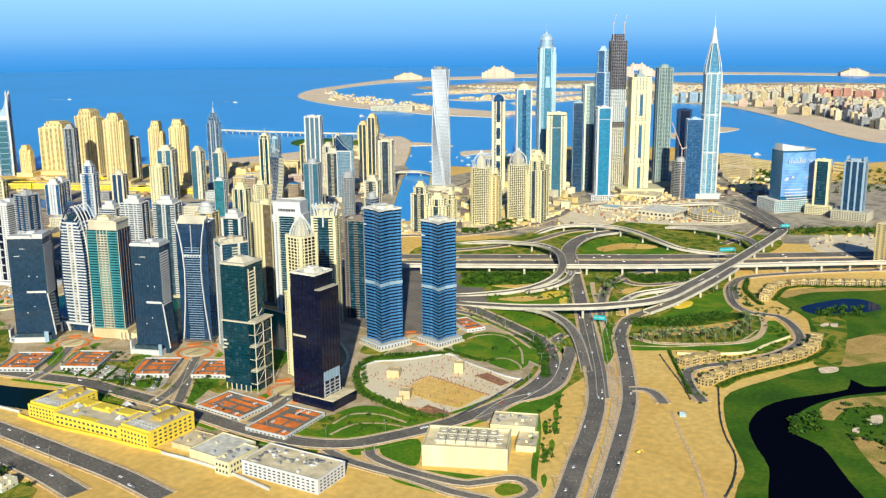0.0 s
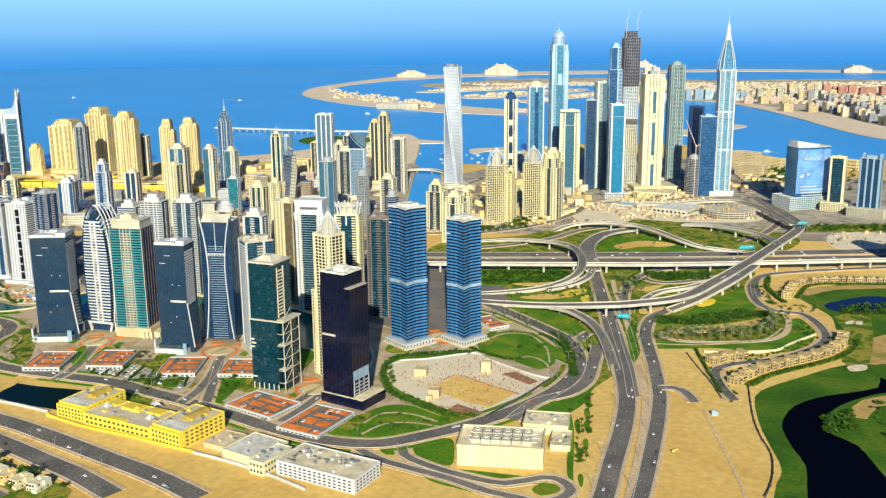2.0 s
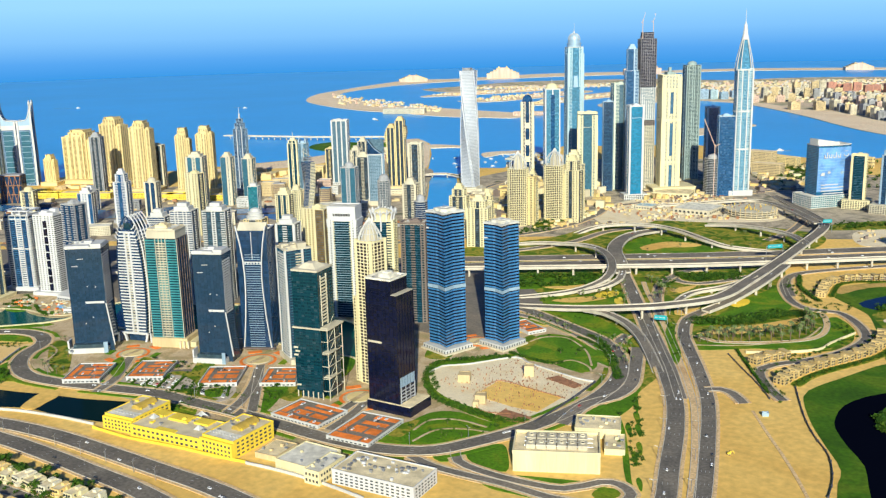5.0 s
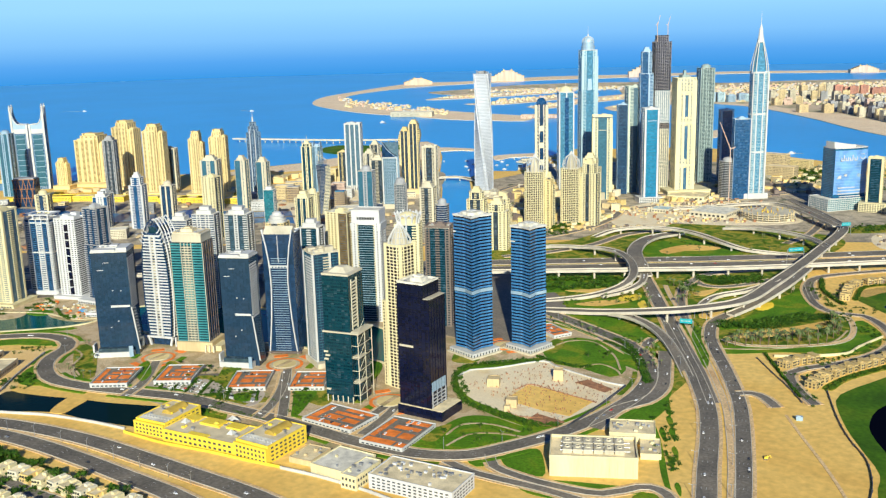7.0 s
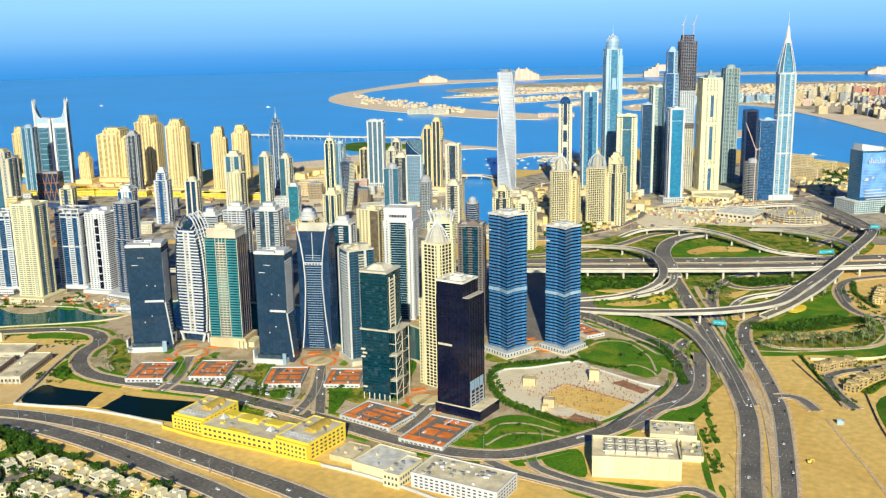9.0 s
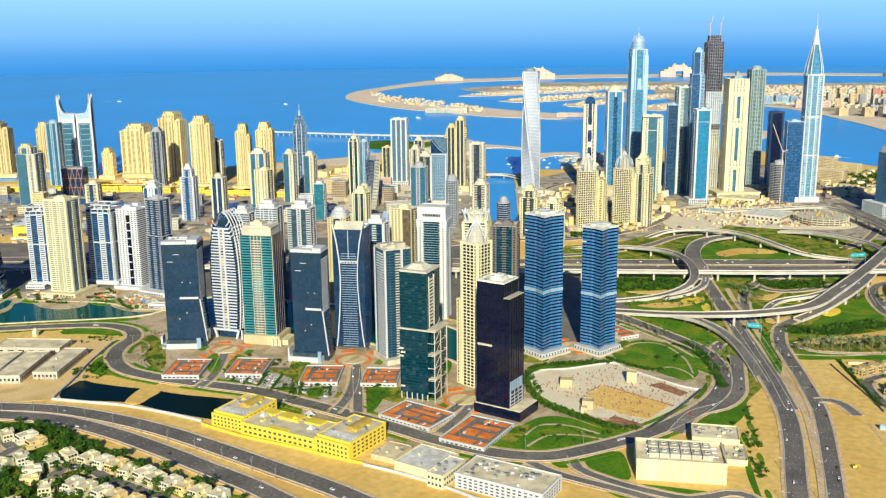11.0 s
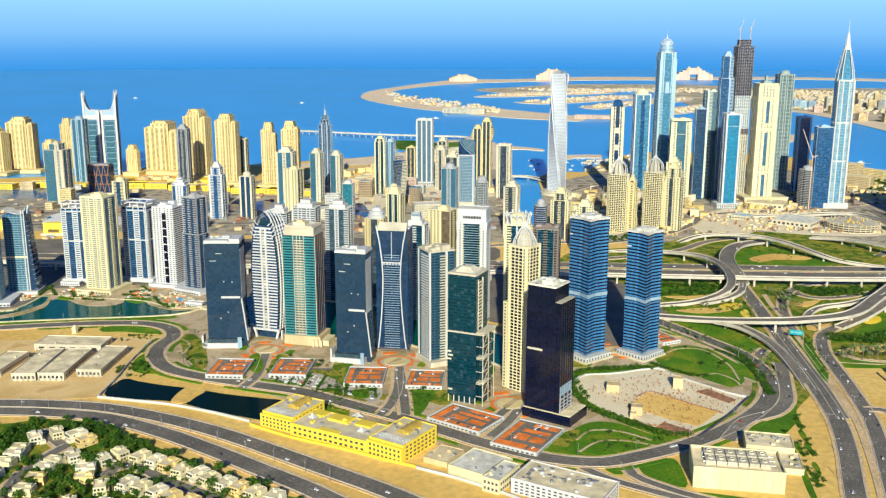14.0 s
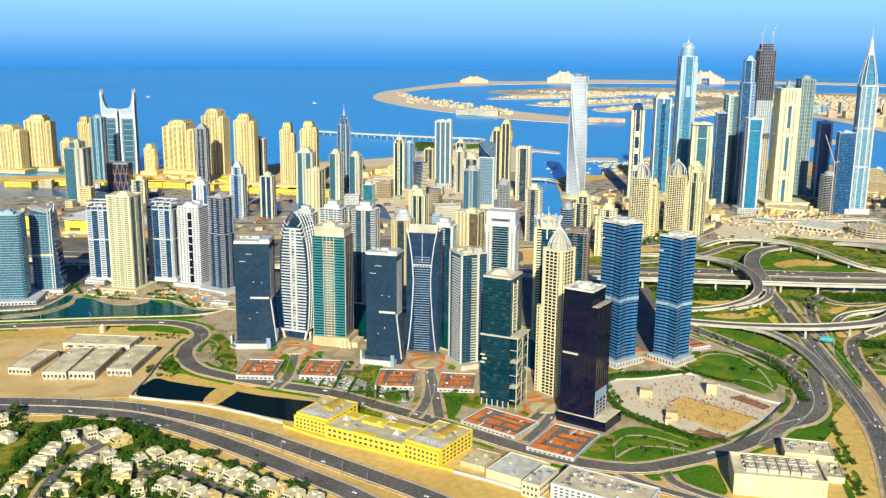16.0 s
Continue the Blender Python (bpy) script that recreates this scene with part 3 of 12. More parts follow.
sheet("golf_rough", [(-95.2, 641.1), (-75.7, 646.6), (-64.6, 551.7), (-78.4, 549.8), (-77.4, 586.3), (-86.0, 611.1)], 0.14, SCRUB, "dry rough beside the estate", True, 4)
sheet("golf_pond", [(-106.5, 662.3), (-97.4, 681.6), (-81.9, 701.6), (-67.3, 701.6), (-58.2, 684.6), (-76.4, 662.3), (-95.9, 651.4)], 0.16, BLUEPOND, "small dark blue pond on the golf course", True)
sheet("cluster_ground", [(-779.4, 255.4), (-703.3, 329.7), (-683.7, 342.6), (-699, 376.7), (-641.1, 400.2), (-583.3, 438.2), (-515.3, 470.5), (-429.3, 485.2), (-360.8, 485.1), (-299.4, 485), (-265.5, 533.6), (-230.1, 505.7), (-202.5, 469.1), (-208.7, 401.9), (-221.4, 362.9), (-243.3, 327.8), (-289.5, 308.1), (-352.3, 308.6), (-428.2, 312.4), (-482.8, 312.6), (-527.1, 323.8), (-551.7, 360.1), (-590.2, 356.6), (-661.7, 302.3), (-740.3, 236.5)], 0.05, PAVING, "pale paved ground round the lakeside towers", True)
LAKE_EDGE = [(-770, 217.1), (-670.7, 308.3), (-630.6, 343.7), (-588.4, 379.1), (-576.9, 396.3), (-572.2, 409.2), (-525.1, 399.3), (-486.8, 399.8), (-448.3, 408.5), (-423.4, 422.1), (-386.3, 415.8), (-349.5, 418.5), (-316, 395.3), (-306.8, 411.5), (-328.1, 441.8), (-378, 471), (-427.9, 482.9), (-472.5, 479.7), (-514.4, 469.3), (-558, 458.5), (-577.8, 438.3), (-574.3, 417.9), (-588.9, 399.9), (-610.6, 399.1), (-622.8, 399.7), (-644.3, 392.7), (-675, 377.9), (-699, 376.7), (-686.2, 344.3), (-693.2, 323.1), (-796.7, 228.6)]
sheet("lake", LAKE_EDGE, 0.12, LAKE, "still green lake between the towers", True)
sheet("pond", [(-511.2, 286.6), (-501.6, 288.6), (-483.4, 292.3), (-466.9, 297), (-445.8, 300.9), (-423.9, 307.5), (-408.7, 310), (-396.9, 289.6), (-410.5, 284.1), (-437.7, 280.3), (-463.6, 277.9), (-498.3, 264.8)], 0.12, TEALPOND, "dark pond below the ring road", True, 4)
sheet("causeway", [(-463.6, 277.9), (-471.4, 294.1), (-470.1, 301), (-460, 299.5), (-456.8, 288), (-455, 279.9)], 0.3, SAND, "sandy causeway across the pond", True, 3)
sheet("park", [(-274.3, 478.6), (-273.6, 498), (-266.2, 511.6), (-250.8, 510.3), (-233.5, 495), (-218.8, 469.5), (-222.6, 454.6), (-242, 461.3), (-257.5, 461.1)], 0.15, LAWN, "round green lawn beside the building site", True)
sheet("building_site", [(-298.1, 417.3), (-297.8, 429.7), (-285.1, 440.1), (-266.2, 462.3), (-255.6, 456.7), (-220.9, 445.6), (-210.2, 445.2), (-212.7, 411.9), (-217.1, 380.8), (-229.8, 380.5), (-249.7, 383.3), (-270.8, 389.7), (-285.8, 400.2)], 0.22, EARTH, "levelled building site full of stones and pillars", True, 4)
sheet("excavation", [(-259.7, 398.8), (-257.7, 423.6), (-238.7, 421.8), (-217.5, 416.3), (-220.8, 393), (-235.8, 393.6)], 0.27, SAND, "rectangular sandy pit in the building site", False)
sheet("garden", [(-278.5, 323.4), (-272.5, 346.7), (-267.9, 369.3), (-255.3, 375.6), (-239.7, 372.4), (-222.8, 370.3), (-227.5, 356.4), (-237.9, 342), (-252.6, 331)], 0.15, LAWN, "curved garden beds and paths below the black tower", True, 4)
sheet("garden", [(-288.8, 400.6), (-304, 433), (-294, 443.2), (-272.2, 465.9), (-267.4, 461.7), (-285.9, 441.8), (-296.9, 428.1), (-295.8, 414.4), (-282.7, 399), (-250.4, 384.7), (-227.5, 378.6), (-216.8, 377.9), (-218.1, 374.2), (-231.8, 371.8), (-252.8, 376.9), (-273.6, 385.7)], 0.17, LAWN, "hedge round the building site", True, 4)
sheet("villa_ground", [(-618.9, 127.7), (-517.8, 207.7), (-506.4, 218.4), (-496.1, 230.2), (-471.6, 237.7), (-429.3, 235.5), (-390.3, 232.6), (-355, 230), (-324, 221.7), (-303.5, 121.9), (-487.7, 77)], 0.06, SCRUB, "leafy gardens between the villas", True)
for outline in ([(-387.2, 307.7), (-400.8, 335.6), (-396.9, 346.9), (-381.2, 323.2), (-373.4, 310.5)], [(-352.3, 333.5), (-367.4, 361.5), (-353.5, 368.5), (-352.5, 359.7), (-344.5, 330.8)], [(-530.4, 311.1), (-534.3, 325.6), (-517.8, 322.7), (-499.3, 313.9), (-498.8, 304.1), (-515.2, 298)],
                [(-228.8, 333.9), (-227.6, 345.2), (-219.1, 351.4), (-210.9, 340.6), (-205.5, 327.2), (-218.3, 326.4)], [(-201.3, 325.1), (-176.2, 332.7), (-163, 335.9), (-163.2, 331.1), (-172.9, 326.7), (-194.2, 320.6)], [(-200.3, 395.2), (-194.5, 415.3), (-189.4, 442.6), (-192.3, 460.5), (-184.9, 443.3), (-188, 421.7), (-194.5, 396.1)]):
    sheet("garden", outline, 0.15, LAWN, "planted garden bed by the road", True, 4)
for outline in ([(-538.6, 354.8), (-540.3, 364.7), (-518.6, 354.6), (-487.1, 326.4), (-489.6, 319.2), (-508.8, 329.7)], [(-517.2, 318.3), (-518.6, 326.9), (-501.7, 316.9), (-487.5, 312.8), (-496.8, 308.9)], [(-422.3, 326.1), (-410.3, 337.9), (-390.9, 342.5), (-370.1, 344.4), (-374.9, 335.7), (-399.6, 329.1)], [(-431, 374.6), (-430.1, 387.2), (-416.9, 372.2), (-400.6, 340.2), (-410.9, 343.6)], [(-451.8, 337.4), (-466.3, 364.4), (-453.2, 359.8), (-430.9, 330), (-436.7, 325.2)], [(-432.5, 351), (-417.7, 358.3), (-403.1, 343.8), (-411.4, 335.9)], [(-314.1, 438.9), (-320.6, 460.8), (-304.9, 456.8), (-301.2, 442.9)], [(-267.3, 475.1), (-266.4, 494.2), (-276.3, 504.2), (-276.1, 482.4)], [(-272.5, 336.3), (-273.4, 350.8), (-268, 358.1), (-265.3, 337.2)], [(-362.2, 365.2), (-345.1, 366.4), (-339.9, 349.2), (-358.1, 353.2)]):
    sheet("garden", outline, 0.19, SCRUB, "planted bed with shrubs between the towers", True, 4)

for outline in ([(-181.5, 422.7), (-184, 428.3), (-183.8, 432), (-180.6, 427.6), (-177.7, 419.7), (-176.9, 415.1)], [(-175.7, 407.5), (-178.1, 412.8), (-177.8, 416.3), (-174.7, 412.2), (-172.1, 404.8), (-171.3, 400.4)], [(-174.3, 391.8), (-176.5, 396.7), (-176.2, 400), (-173.3, 396.2), (-170.8, 389.3), (-170.1, 385.2)], [(-170.3, 394.1), (-172.5, 399), (-172.2, 402.3), (-169.3, 398.5), (-166.8, 391.5), (-166.1, 387.4)], [(-163, 374.8), (-165.1, 379.3), (-164.7, 382.3), (-162.1, 378.9), (-159.8, 372.5), (-159.2, 368.7)], [(-161.7, 364.5), (-163.7, 368.8), (-163.4, 371.8), (-160.8, 368.5), (-158.6, 362.4), (-158, 358.8)], [(-151.6, 341.3), (-153.3, 345.1), (-153, 347.7), (-150.6, 344.8), (-148.6, 339.4), (-148.2, 336.1)], [(-184.5, 404.2), (-184.7, 409.8), (-174.2, 390.3), (-164.3, 367.1), (-153.7, 341.3), (-144.3, 323.8), (-146.4, 322.6), (-160.3, 349.8), (-171.3, 377.2)], [(-213.1, 314.7), (-209.1, 317), (-194.4, 316.2), (-183.3, 313.8), (-182.8, 310.7), (-193.5, 310.3), (-204.7, 310.3)], [(-165, 324.2), (-164.2, 330.5), (-159.1, 333.4), (-154.3, 331.5), (-155.6, 326.2), (-159.7, 321.6)], [(-243, 327.2), (-236.2, 334.6), (-231.8, 327.4), (-235.5, 322.6)], [(-193.3, 396.8), (-191, 411.3), (-188.1, 432.3), (-190.3, 449.8), (-185.9, 442.8), (-181.7, 425.2), (-183.3, 404.9), (-187.2, 397)], [(-266.7, 334.3), (-262.6, 345.8), (-257.5, 335.4), (-260.8, 329.6)], [(-319.7, 354.9), (-316.5, 366.8), (-309.8, 350.7), (-312, 343.9)], [(-255.3, 501.7), (-244.5, 523.4), (-224.2, 512.9), (-206.7, 481.8), (-203.8, 467.3), (-219.4, 474.6), (-237.4, 481.5)]):
    sheet("garden", outline, 0.16, LAWN, "planted garden bed by the road", True, 3)
# The dark asphalt colour also stands in for tower shadows on this ground.
sheet("service_ground", [(-914.6, 320.3), (-700.6, 480.4), (-540.7, 576.8), (-415.3, 634.9), (-353.8, 504.1), (-432.2, 489.7), (-518.1, 473.9), (-585.4, 440.4), (-643.5, 402.2), (-701.7, 378.7), (-686.2, 344.3), (-779.4, 255.4)], 0.04, WORN, "grey asphalt service ground behind the lakeside towers, darkened for their shadows", True, 12)
# Parking asphalt, taken darker to include shadow in its colour.
for outline in ([(-779.6, 428.1), (-686.1, 494.7), (-634.2, 448.4), (-667.8, 412.4), (-719.7, 392)], [(-665.7, 503.4), (-563.9, 561.5), (-520.4, 503.9), (-596.2, 463.5)], [(-551.6, 560.4), (-494, 589.5), (-434.6, 532.5), (-490.2, 505)], [(-449.4, 338.5), (-420.8, 362.9), (-401.5, 346.5), (-417.3, 329.2)]):
    sheet("car_park", outline, 0.1, ASPHALT, "grey asphalt car park behind the towers, toned partly for shadow", True, 6)
# Shadow behind the blue towers is painted in with the asphalt colour.
sheet("service_ground", [(-475.4, 626.7), (-389.3, 644.3), (-318.8, 601.4), (-287.7, 544.2), (-306.6, 549.7), (-284.2, 500.4), (-304.5, 478.2), (-394.6, 502.2)], 0.04, WORN, "grey asphalt service ground behind the blue towers, its dark tone partly shadow", True, 8)
# One dark sheet for the grey roads and the shadows lying between them.
sheet("highway_apron", [(-1068.2, 345.8), (-734.9, 579.5), (-533, 702.1), (-478.8, 608.6), (-656.3, 500.4), (-943.8, 292.1)], 0.03, WORN, "grey asphalt aprons along the motorway, coloured for roads and cast shadows", True, 20)
sheet("warehouse_yard", [(-639.1, 274), (-613.8, 303.1), (-558.2, 345.2), (-548.6, 345.9), (-517.1, 300.3), (-502.8, 272.9), (-501, 260.5), (-561.7, 225.8)], 0.06, DUST, "dusty tan yard round the warehouses", True, 6)
for outline in ([(-696.8, 285.2), (-644.1, 331.8), (-602.3, 366.9), (-578.9, 385.4), (-575, 381.7), (-597.1, 362.6), (-638.6, 327.8), (-689.8, 281)], [(-599.1, 343.4), (-582, 358.9), (-563.8, 359.3), (-558.9, 352.5), (-580.7, 343.9), (-591.2, 337)], [(-686.9, 377.3), (-671.2, 382.2), (-670, 374), (-680.9, 370.4)], [(-642.1, 395.9), (-630.9, 406.9), (-620.6, 403), (-625.4, 392.8)], [(-609.5, 403.3), (-596.2, 406.8), (-592.6, 400.8), (-603.3, 398.8)], [(-416.7, 366.7), (-400.5, 371.7), (-387.8, 348.5), (-403.1, 348.7)], [(-367.1, 416.3), (-348.5, 416.8), (-338.1, 391), (-355.2, 395.8)], [(-473.3, 344.5), (-478.2, 358.6), (-459.6, 343.8), (-454.8, 331.8)]):
    sheet("lawn", outline, 0.4 if len(outline) < 5 else 0.2, LAWN, "narrow green lawn by the lake", True, 4)
sheet("car_park", [(-450.0, 336.2), (-430.1, 349.2), (-416.7, 350.4), (-404.1, 344.5), (-400.6, 339.3), (-410.3, 332.0), (-421.0, 330.6), (-441.5, 326.7)], 0.2, LOTPAVE, "pale paved car park below the deck terraces", True, 3)
sheet("car_park", [(-399.6, 341.3), (-382.9, 351.6), (-373.3, 338.4), (-374.7, 330.2), (-380.0, 327.5), (-392.1, 331.8)], 0.2, LOTPAVE, "pale paved car park below the deck terraces", True, 3)
sheet("planted_bed", [(-411.5, 330.6), (-400.3, 338.9), (-393.9, 332.8), (-396.4, 328.5), (-410.4, 327.4)], 0.23, LAWN, "green planted bed beside the ring road", True, 3)
sheet("planted_bed", [(-393.3, 340.6), (-386.9, 346.5), (-379.3, 336.6), (-386.0, 333.7)], 0.23, LAWN, "green planted bed in the car park", True, 2)
sheet("planted_bed", [(-368.0, 356.3), (-355.8, 363.9), (-349.4, 349.5), (-344.1, 331.6), (-352.7, 332.6)], 0.2, LAWN, "green planted bed beside the ring road", True, 3)
sheet("traffic_island", [(-365.5, 322.9), (-367.6, 340.7), (-356.3, 327.4)], 0.22, LOTPAVE, "pale paved traffic island", True, 2)
sheet("tower_terrace", [(-735, 352), (-704, 392), (-668, 425), (-632, 452), (-590, 452), (-576, 430), (-600, 410), (-640, 398), (-668, 384), (-690, 372)], 0.2, PAVING, "warm paved terraces at the feet of the towers", True, 5)
# building yards among the marina towers
for outline in ([(-372.2, 969.2), (-360.1, 1024.8), (-313.2, 1041.6), (-289, 1014.1), (-238.6, 1018.2), (-209.5, 940.2), (-263.9, 901.1), (-312.9, 893.7), (-345.5, 916.8)], [(-468.3, 769.6), (-463, 834.3), (-428.4, 825.5), (-435, 774.4)], [(-394.6, 908.1), (-382.1, 980.4), (-351.4, 1002.9), (-320.8, 878.2), (-356, 848.6)], [(-139.3, 904), (-95.4, 933.5), (-80.4, 883.6), (-124.9, 846.8)], [(-764.4, 942.6), (-684, 1031), (-627.9, 935.3), (-702.2, 878.5)]):
    sheet("building_yard", outline, 0.12, EARTH, "pale dusty building yard among the towers", True, 8)
for outline in ([(-428.7, 819.2), (-417.4, 856.5), (-410.6, 893.4), (-392.9, 895.1), (-390.6, 856.6), (-405.2, 812.5)], [(-451.7, 760.4), (-441.6, 788.6), (-427.4, 789.7), (-433.2, 758.3)], [(-167.8, 922.9), (-133.5, 959.6), (-86.7, 976), (-84.1, 951), (-159.1, 904.4)], [(-241.5, 853.7), (-206.4, 867.3), (-187, 845.5), (-187.7, 812.3), (-215.9, 809.2)], [(-306.1, 875), (-262.2, 895.7), (-267.6, 877.4), (-294.9, 859.5)], [(-307.7, 1277.9), (-250.8, 1338), (-239.9, 1264.6), (-294.7, 1229.2)]):
    sheet("planted_strip", outline, 0.16, SCRUB, "planted green strip along the road", True, 8)
for outline in ([(-275.6, 733.1), (-250.1, 775.5), (-228.4, 785), (-244, 757.4)], [(-346.5, 621.6), (-319.2, 644.6), (-289.6, 669.1), (-283.5, 644.9), (-305.6, 617.6), (-333.5, 598.4)], [(-237.5, 682), (-224.4, 699.1), (-201.1, 710), (-204, 690.8), (-225.2, 675.3)], [(-304.8, 584.4), (-280.3, 603.1), (-262.7, 623.4), (-250.3, 599.7), (-270.3, 582), (-296.9, 573.7)], [(-179, 629.7), (-168.2, 668.9), (-160.8, 687.1), (-156.9, 675.1), (-165.3, 629.5)], [(-305, 543.8), (-280.8, 551.2), (-260.7, 532), (-276.7, 527.2), (-297.3, 530.1)], [(-203.1, 543.9), (-205.7, 569.8), (-191.1, 537.8), (-180, 496.8), (-182.8, 495.2)]):
    sheet("lawn", outline, 0.14, LAWN, "watered lawn between the slip roads", True, 6)
for outline in ([(-182.4, 621.5), (-180.7, 635.2), (-174.7, 641.8), (-171.8, 630.5), (-176.2, 620.3)], [(-274.9, 606.1), (-271, 617), (-262.7, 623.4), (-259.6, 611.2), (-268.3, 601.3)], [(-257.8, 602.1), (-255.6, 610), (-248.9, 595.5), (-252.5, 591.9)]):
    sheet("flower_bed", outline, 0.2, GOLD, "bright yellow flower bed in the verge", True, 4)
for outline in ([(-296.1, 580.8), (-279, 600.4), (-261.9, 606.5), (-276.2, 585.2)], [(-212.3, 592.5), (-204.4, 615.5), (-198.8, 610.8), (-205.3, 584.4)], [(-231, 642.7), (-216.7, 663.2), (-221.2, 639.4)], [(-316.7, 611.4), (-296, 626.6), (-287.7, 638.7), (-295.5, 615.9)]):
    sheet("sand_patch", outline, 0.19, SAND, "bare sandy strip in the verge", True, 5)


# ---- roads ----
def offset(path, k):
    out = []
    for i, p in enumerate(path):
        d = path[min(i + 1, len(path) - 1)] - path[max(i - 1, 0)]
        d = Vector((d.x, d.y, 0)).normalized()
        out.append(p + Vector((-d.y, d.x, 0)) * k)
    return out


def strip(bm, path, a, b, z0, z1):
    """A slab along a path, from a to b across it and from z0 to z1 over it."""
    l, r = offset(path, a), offset(path, b)
    rows = [[bm.verts.new((q.x, q.y, q.z + z)) for q, z in ((l[i], z0), (r[i], z0), (r[i], z1), (l[i], z1))] for i in range(len(path))]
    for u, v in zip(rows, rows[1:]):
        for j in range(4):
            bm.faces.new((u[j], u[(j + 1) % 4], v[(j + 1) % 4], v[j]))
    bm.faces.new(rows[0][::-1])
    bm.faces.new(rows[-1])
    bmesh.ops.recalc_face_normals(bm, faces=bm.faces)


TRAFFIC = []


def road(name, pts, width, label, z=0.25, lanes=3, kerb=True, step=6.0, mat=None):
    """A carriageway on the ground: asphalt, two kerbs, broken lane lines."""
    z += 0.003 * len(TRAFFIC)
    path = [p + Vector((0, 0, z)) for p in smooth_path(pts, step)]
    thing = tagged(new(name), label, "road", "", "structure")
    TRAFFIC.append((name, path, width, lanes))
    bm = bmesh.new()
    strip(bm, path, -width / 2, width / 2, -0.3, 0)
    part("carriageway", bm, mat or (ASPHALT if name in ("main_road", "desert_road", "ring_road", "golf_street") else WORN), thing)
    if kerb:
        for s in (-1, 1):
            bm = bmesh.new()
            strip(bm, path, s * width / 2 - 0.16, s * width / 2 + 0.16, -0.3, 0.12)
            part("kerb", bm, CONCRETE, thing)
            if width > 4.5:
                bm = bmesh.new()
                strip(bm, path, s * (width / 2 + 1.05) - 0.75, s * (width / 2 + 1.05) + 0.75, -0.3, -0.03)
                part("shoulder", bm, SHOULDER, thing)
    if lanes > 1:
        bm = bmesh.new()
        for k in range(1, lanes):
            line = offset(path, -width / 2 + width * k / lanes)
            for i in range(0, len(line) - 1, 2):
                d = (line[i + 1] - line[i])
                a, b = line[i] + d * 0.2, line[i] + d * 0.5
                s = Vector((-d.y, d.x, 0)).normalized() * 0.075
                bm.faces.new([bm.verts.new(q + Vector((0, 0, 0.03))) for q in (a - s, b - s, b + s, a + s)])
        part("lane_marking", bm, PAINT, thing, "", True)
    return thing


def flyover(name, pts, width, label, lanes=2, every=26, mat=None):
    """A raised road: deck, parapets, lane lines and piers."""
    # ramp ends run down into the ground
    pts = [(*p[:2], -0.9 if i in (0, len(pts) - 1) and p[2] < 1.3 else p[2]) for i, p in enumerate(pts)]
    path = smooth_path(pts, 6)
    thing = tagged(new(name), label, "flyover", "", "structure")
    TRAFFIC.append((name, path, width, lanes))
    bm = bmesh.new()
    strip(bm, path, -width / 2, width / 2, -1.3, 0)
    part("deck", bm, CONCRETE, thing)
    bm = bmesh.new()
    strip(bm, path, -width / 2 + 0.5, width / 2 - 0.5, 0.004, 0.06)
    part("carriageway", bm, mat or WORN, thing)
    for s in (-1, 1):
        bm = bmesh.new()
        strip(bm, path, s * width / 2 - 0.25, s * width / 2 + 0.25, -0.6, 0.75)
        part("parapet", bm, CONCRETE, thing)
    run = 0.0
    for a, b in zip(path, path[1:]):
        run += (b - a).length
        if run > every and b.z > 2.2:
            run = 0.0
            bm = bmesh.new()
            prism(bm, [(b.x + x, b.y + y) for x, y in ngon(0.9, 8)], 0, b.z - 2.2)
            prism(bm, [(b.x + x, b.y + y) for x, y in ngon(0.9, 8)], b.z - 2.2, b.z - 1.25, [(b.x + x, b.y + y) for x, y in ngon(2.0, 8)])
            part("pier", bm, CONCRETE, thing)
    return thing


# the twelve-lane highway and the rail viaduct beside it
road("highway", [(-1082.1, 227.7), (-849.4, 425.9)] + [(-380.5, 682.3), (-223.5, 768.7), (-77.8, 860.7), (184.1, 1016.6)], 16, "wide asphalt motorway carriageway", 0.25, 6, True, 12)
road("highway", [(-1032.1, 212.3), (-821.4, 407.4)] + [(-369.8, 663.1), (-217, 747.4), (-75.1, 836.7), (179.7, 988.5)], 16, "wide asphalt motorway carriageway", 0.25, 6, True, 12)
flyover("rail_viaduct", [(-952.1, 257.6, 7), (-803.4, 396.3, 7)] + [(-352.1, 631.7, 7), (-282.2, 668.2, 7), (-206, 710.3, 7), (-71.6, 799.1, 7), (173, 951.2, 7)], 6, "pale concrete metro viaduct on piers", 1, 22, CONCRETE)
# the dual carriageway beside the golf course
road("main_road", [(-130.5, 296.6), (-136.9, 332.4), (-145, 364.8), (-153.9, 401.9), (-164.5, 436.7), (-180.9, 475), (-199.8, 514.4), (-219, 555.3), (-241.8, 602.8), (-265.4, 651.1), (-288.1, 697, 0.5)], 8.6, "dark asphalt road with light traffic", 0.25, 4)
road("slip_road", [(-162.9, 442.1), (-167.7, 453), (-181.6, 485.1), (-199.1, 520.8), (-219.5, 562.1), (-237.1, 597.3)], 6, "slip road beside the main road", 0.22, 2)
road("service_lane", [(-119.6, 302.8), (-128, 337.5), (-137.2, 375.8), (-147.6, 413.1), (-157.8, 444.9), (-176, 488.2), (-197.1, 534.4), (-214.7, 571.9), (-232.2, 608.1), (-245.3, 634.8), (-255, 656.8)], 3.2, "narrow paved lane between the carriageways", 0.2, 1, True, 6, SHOULDER)
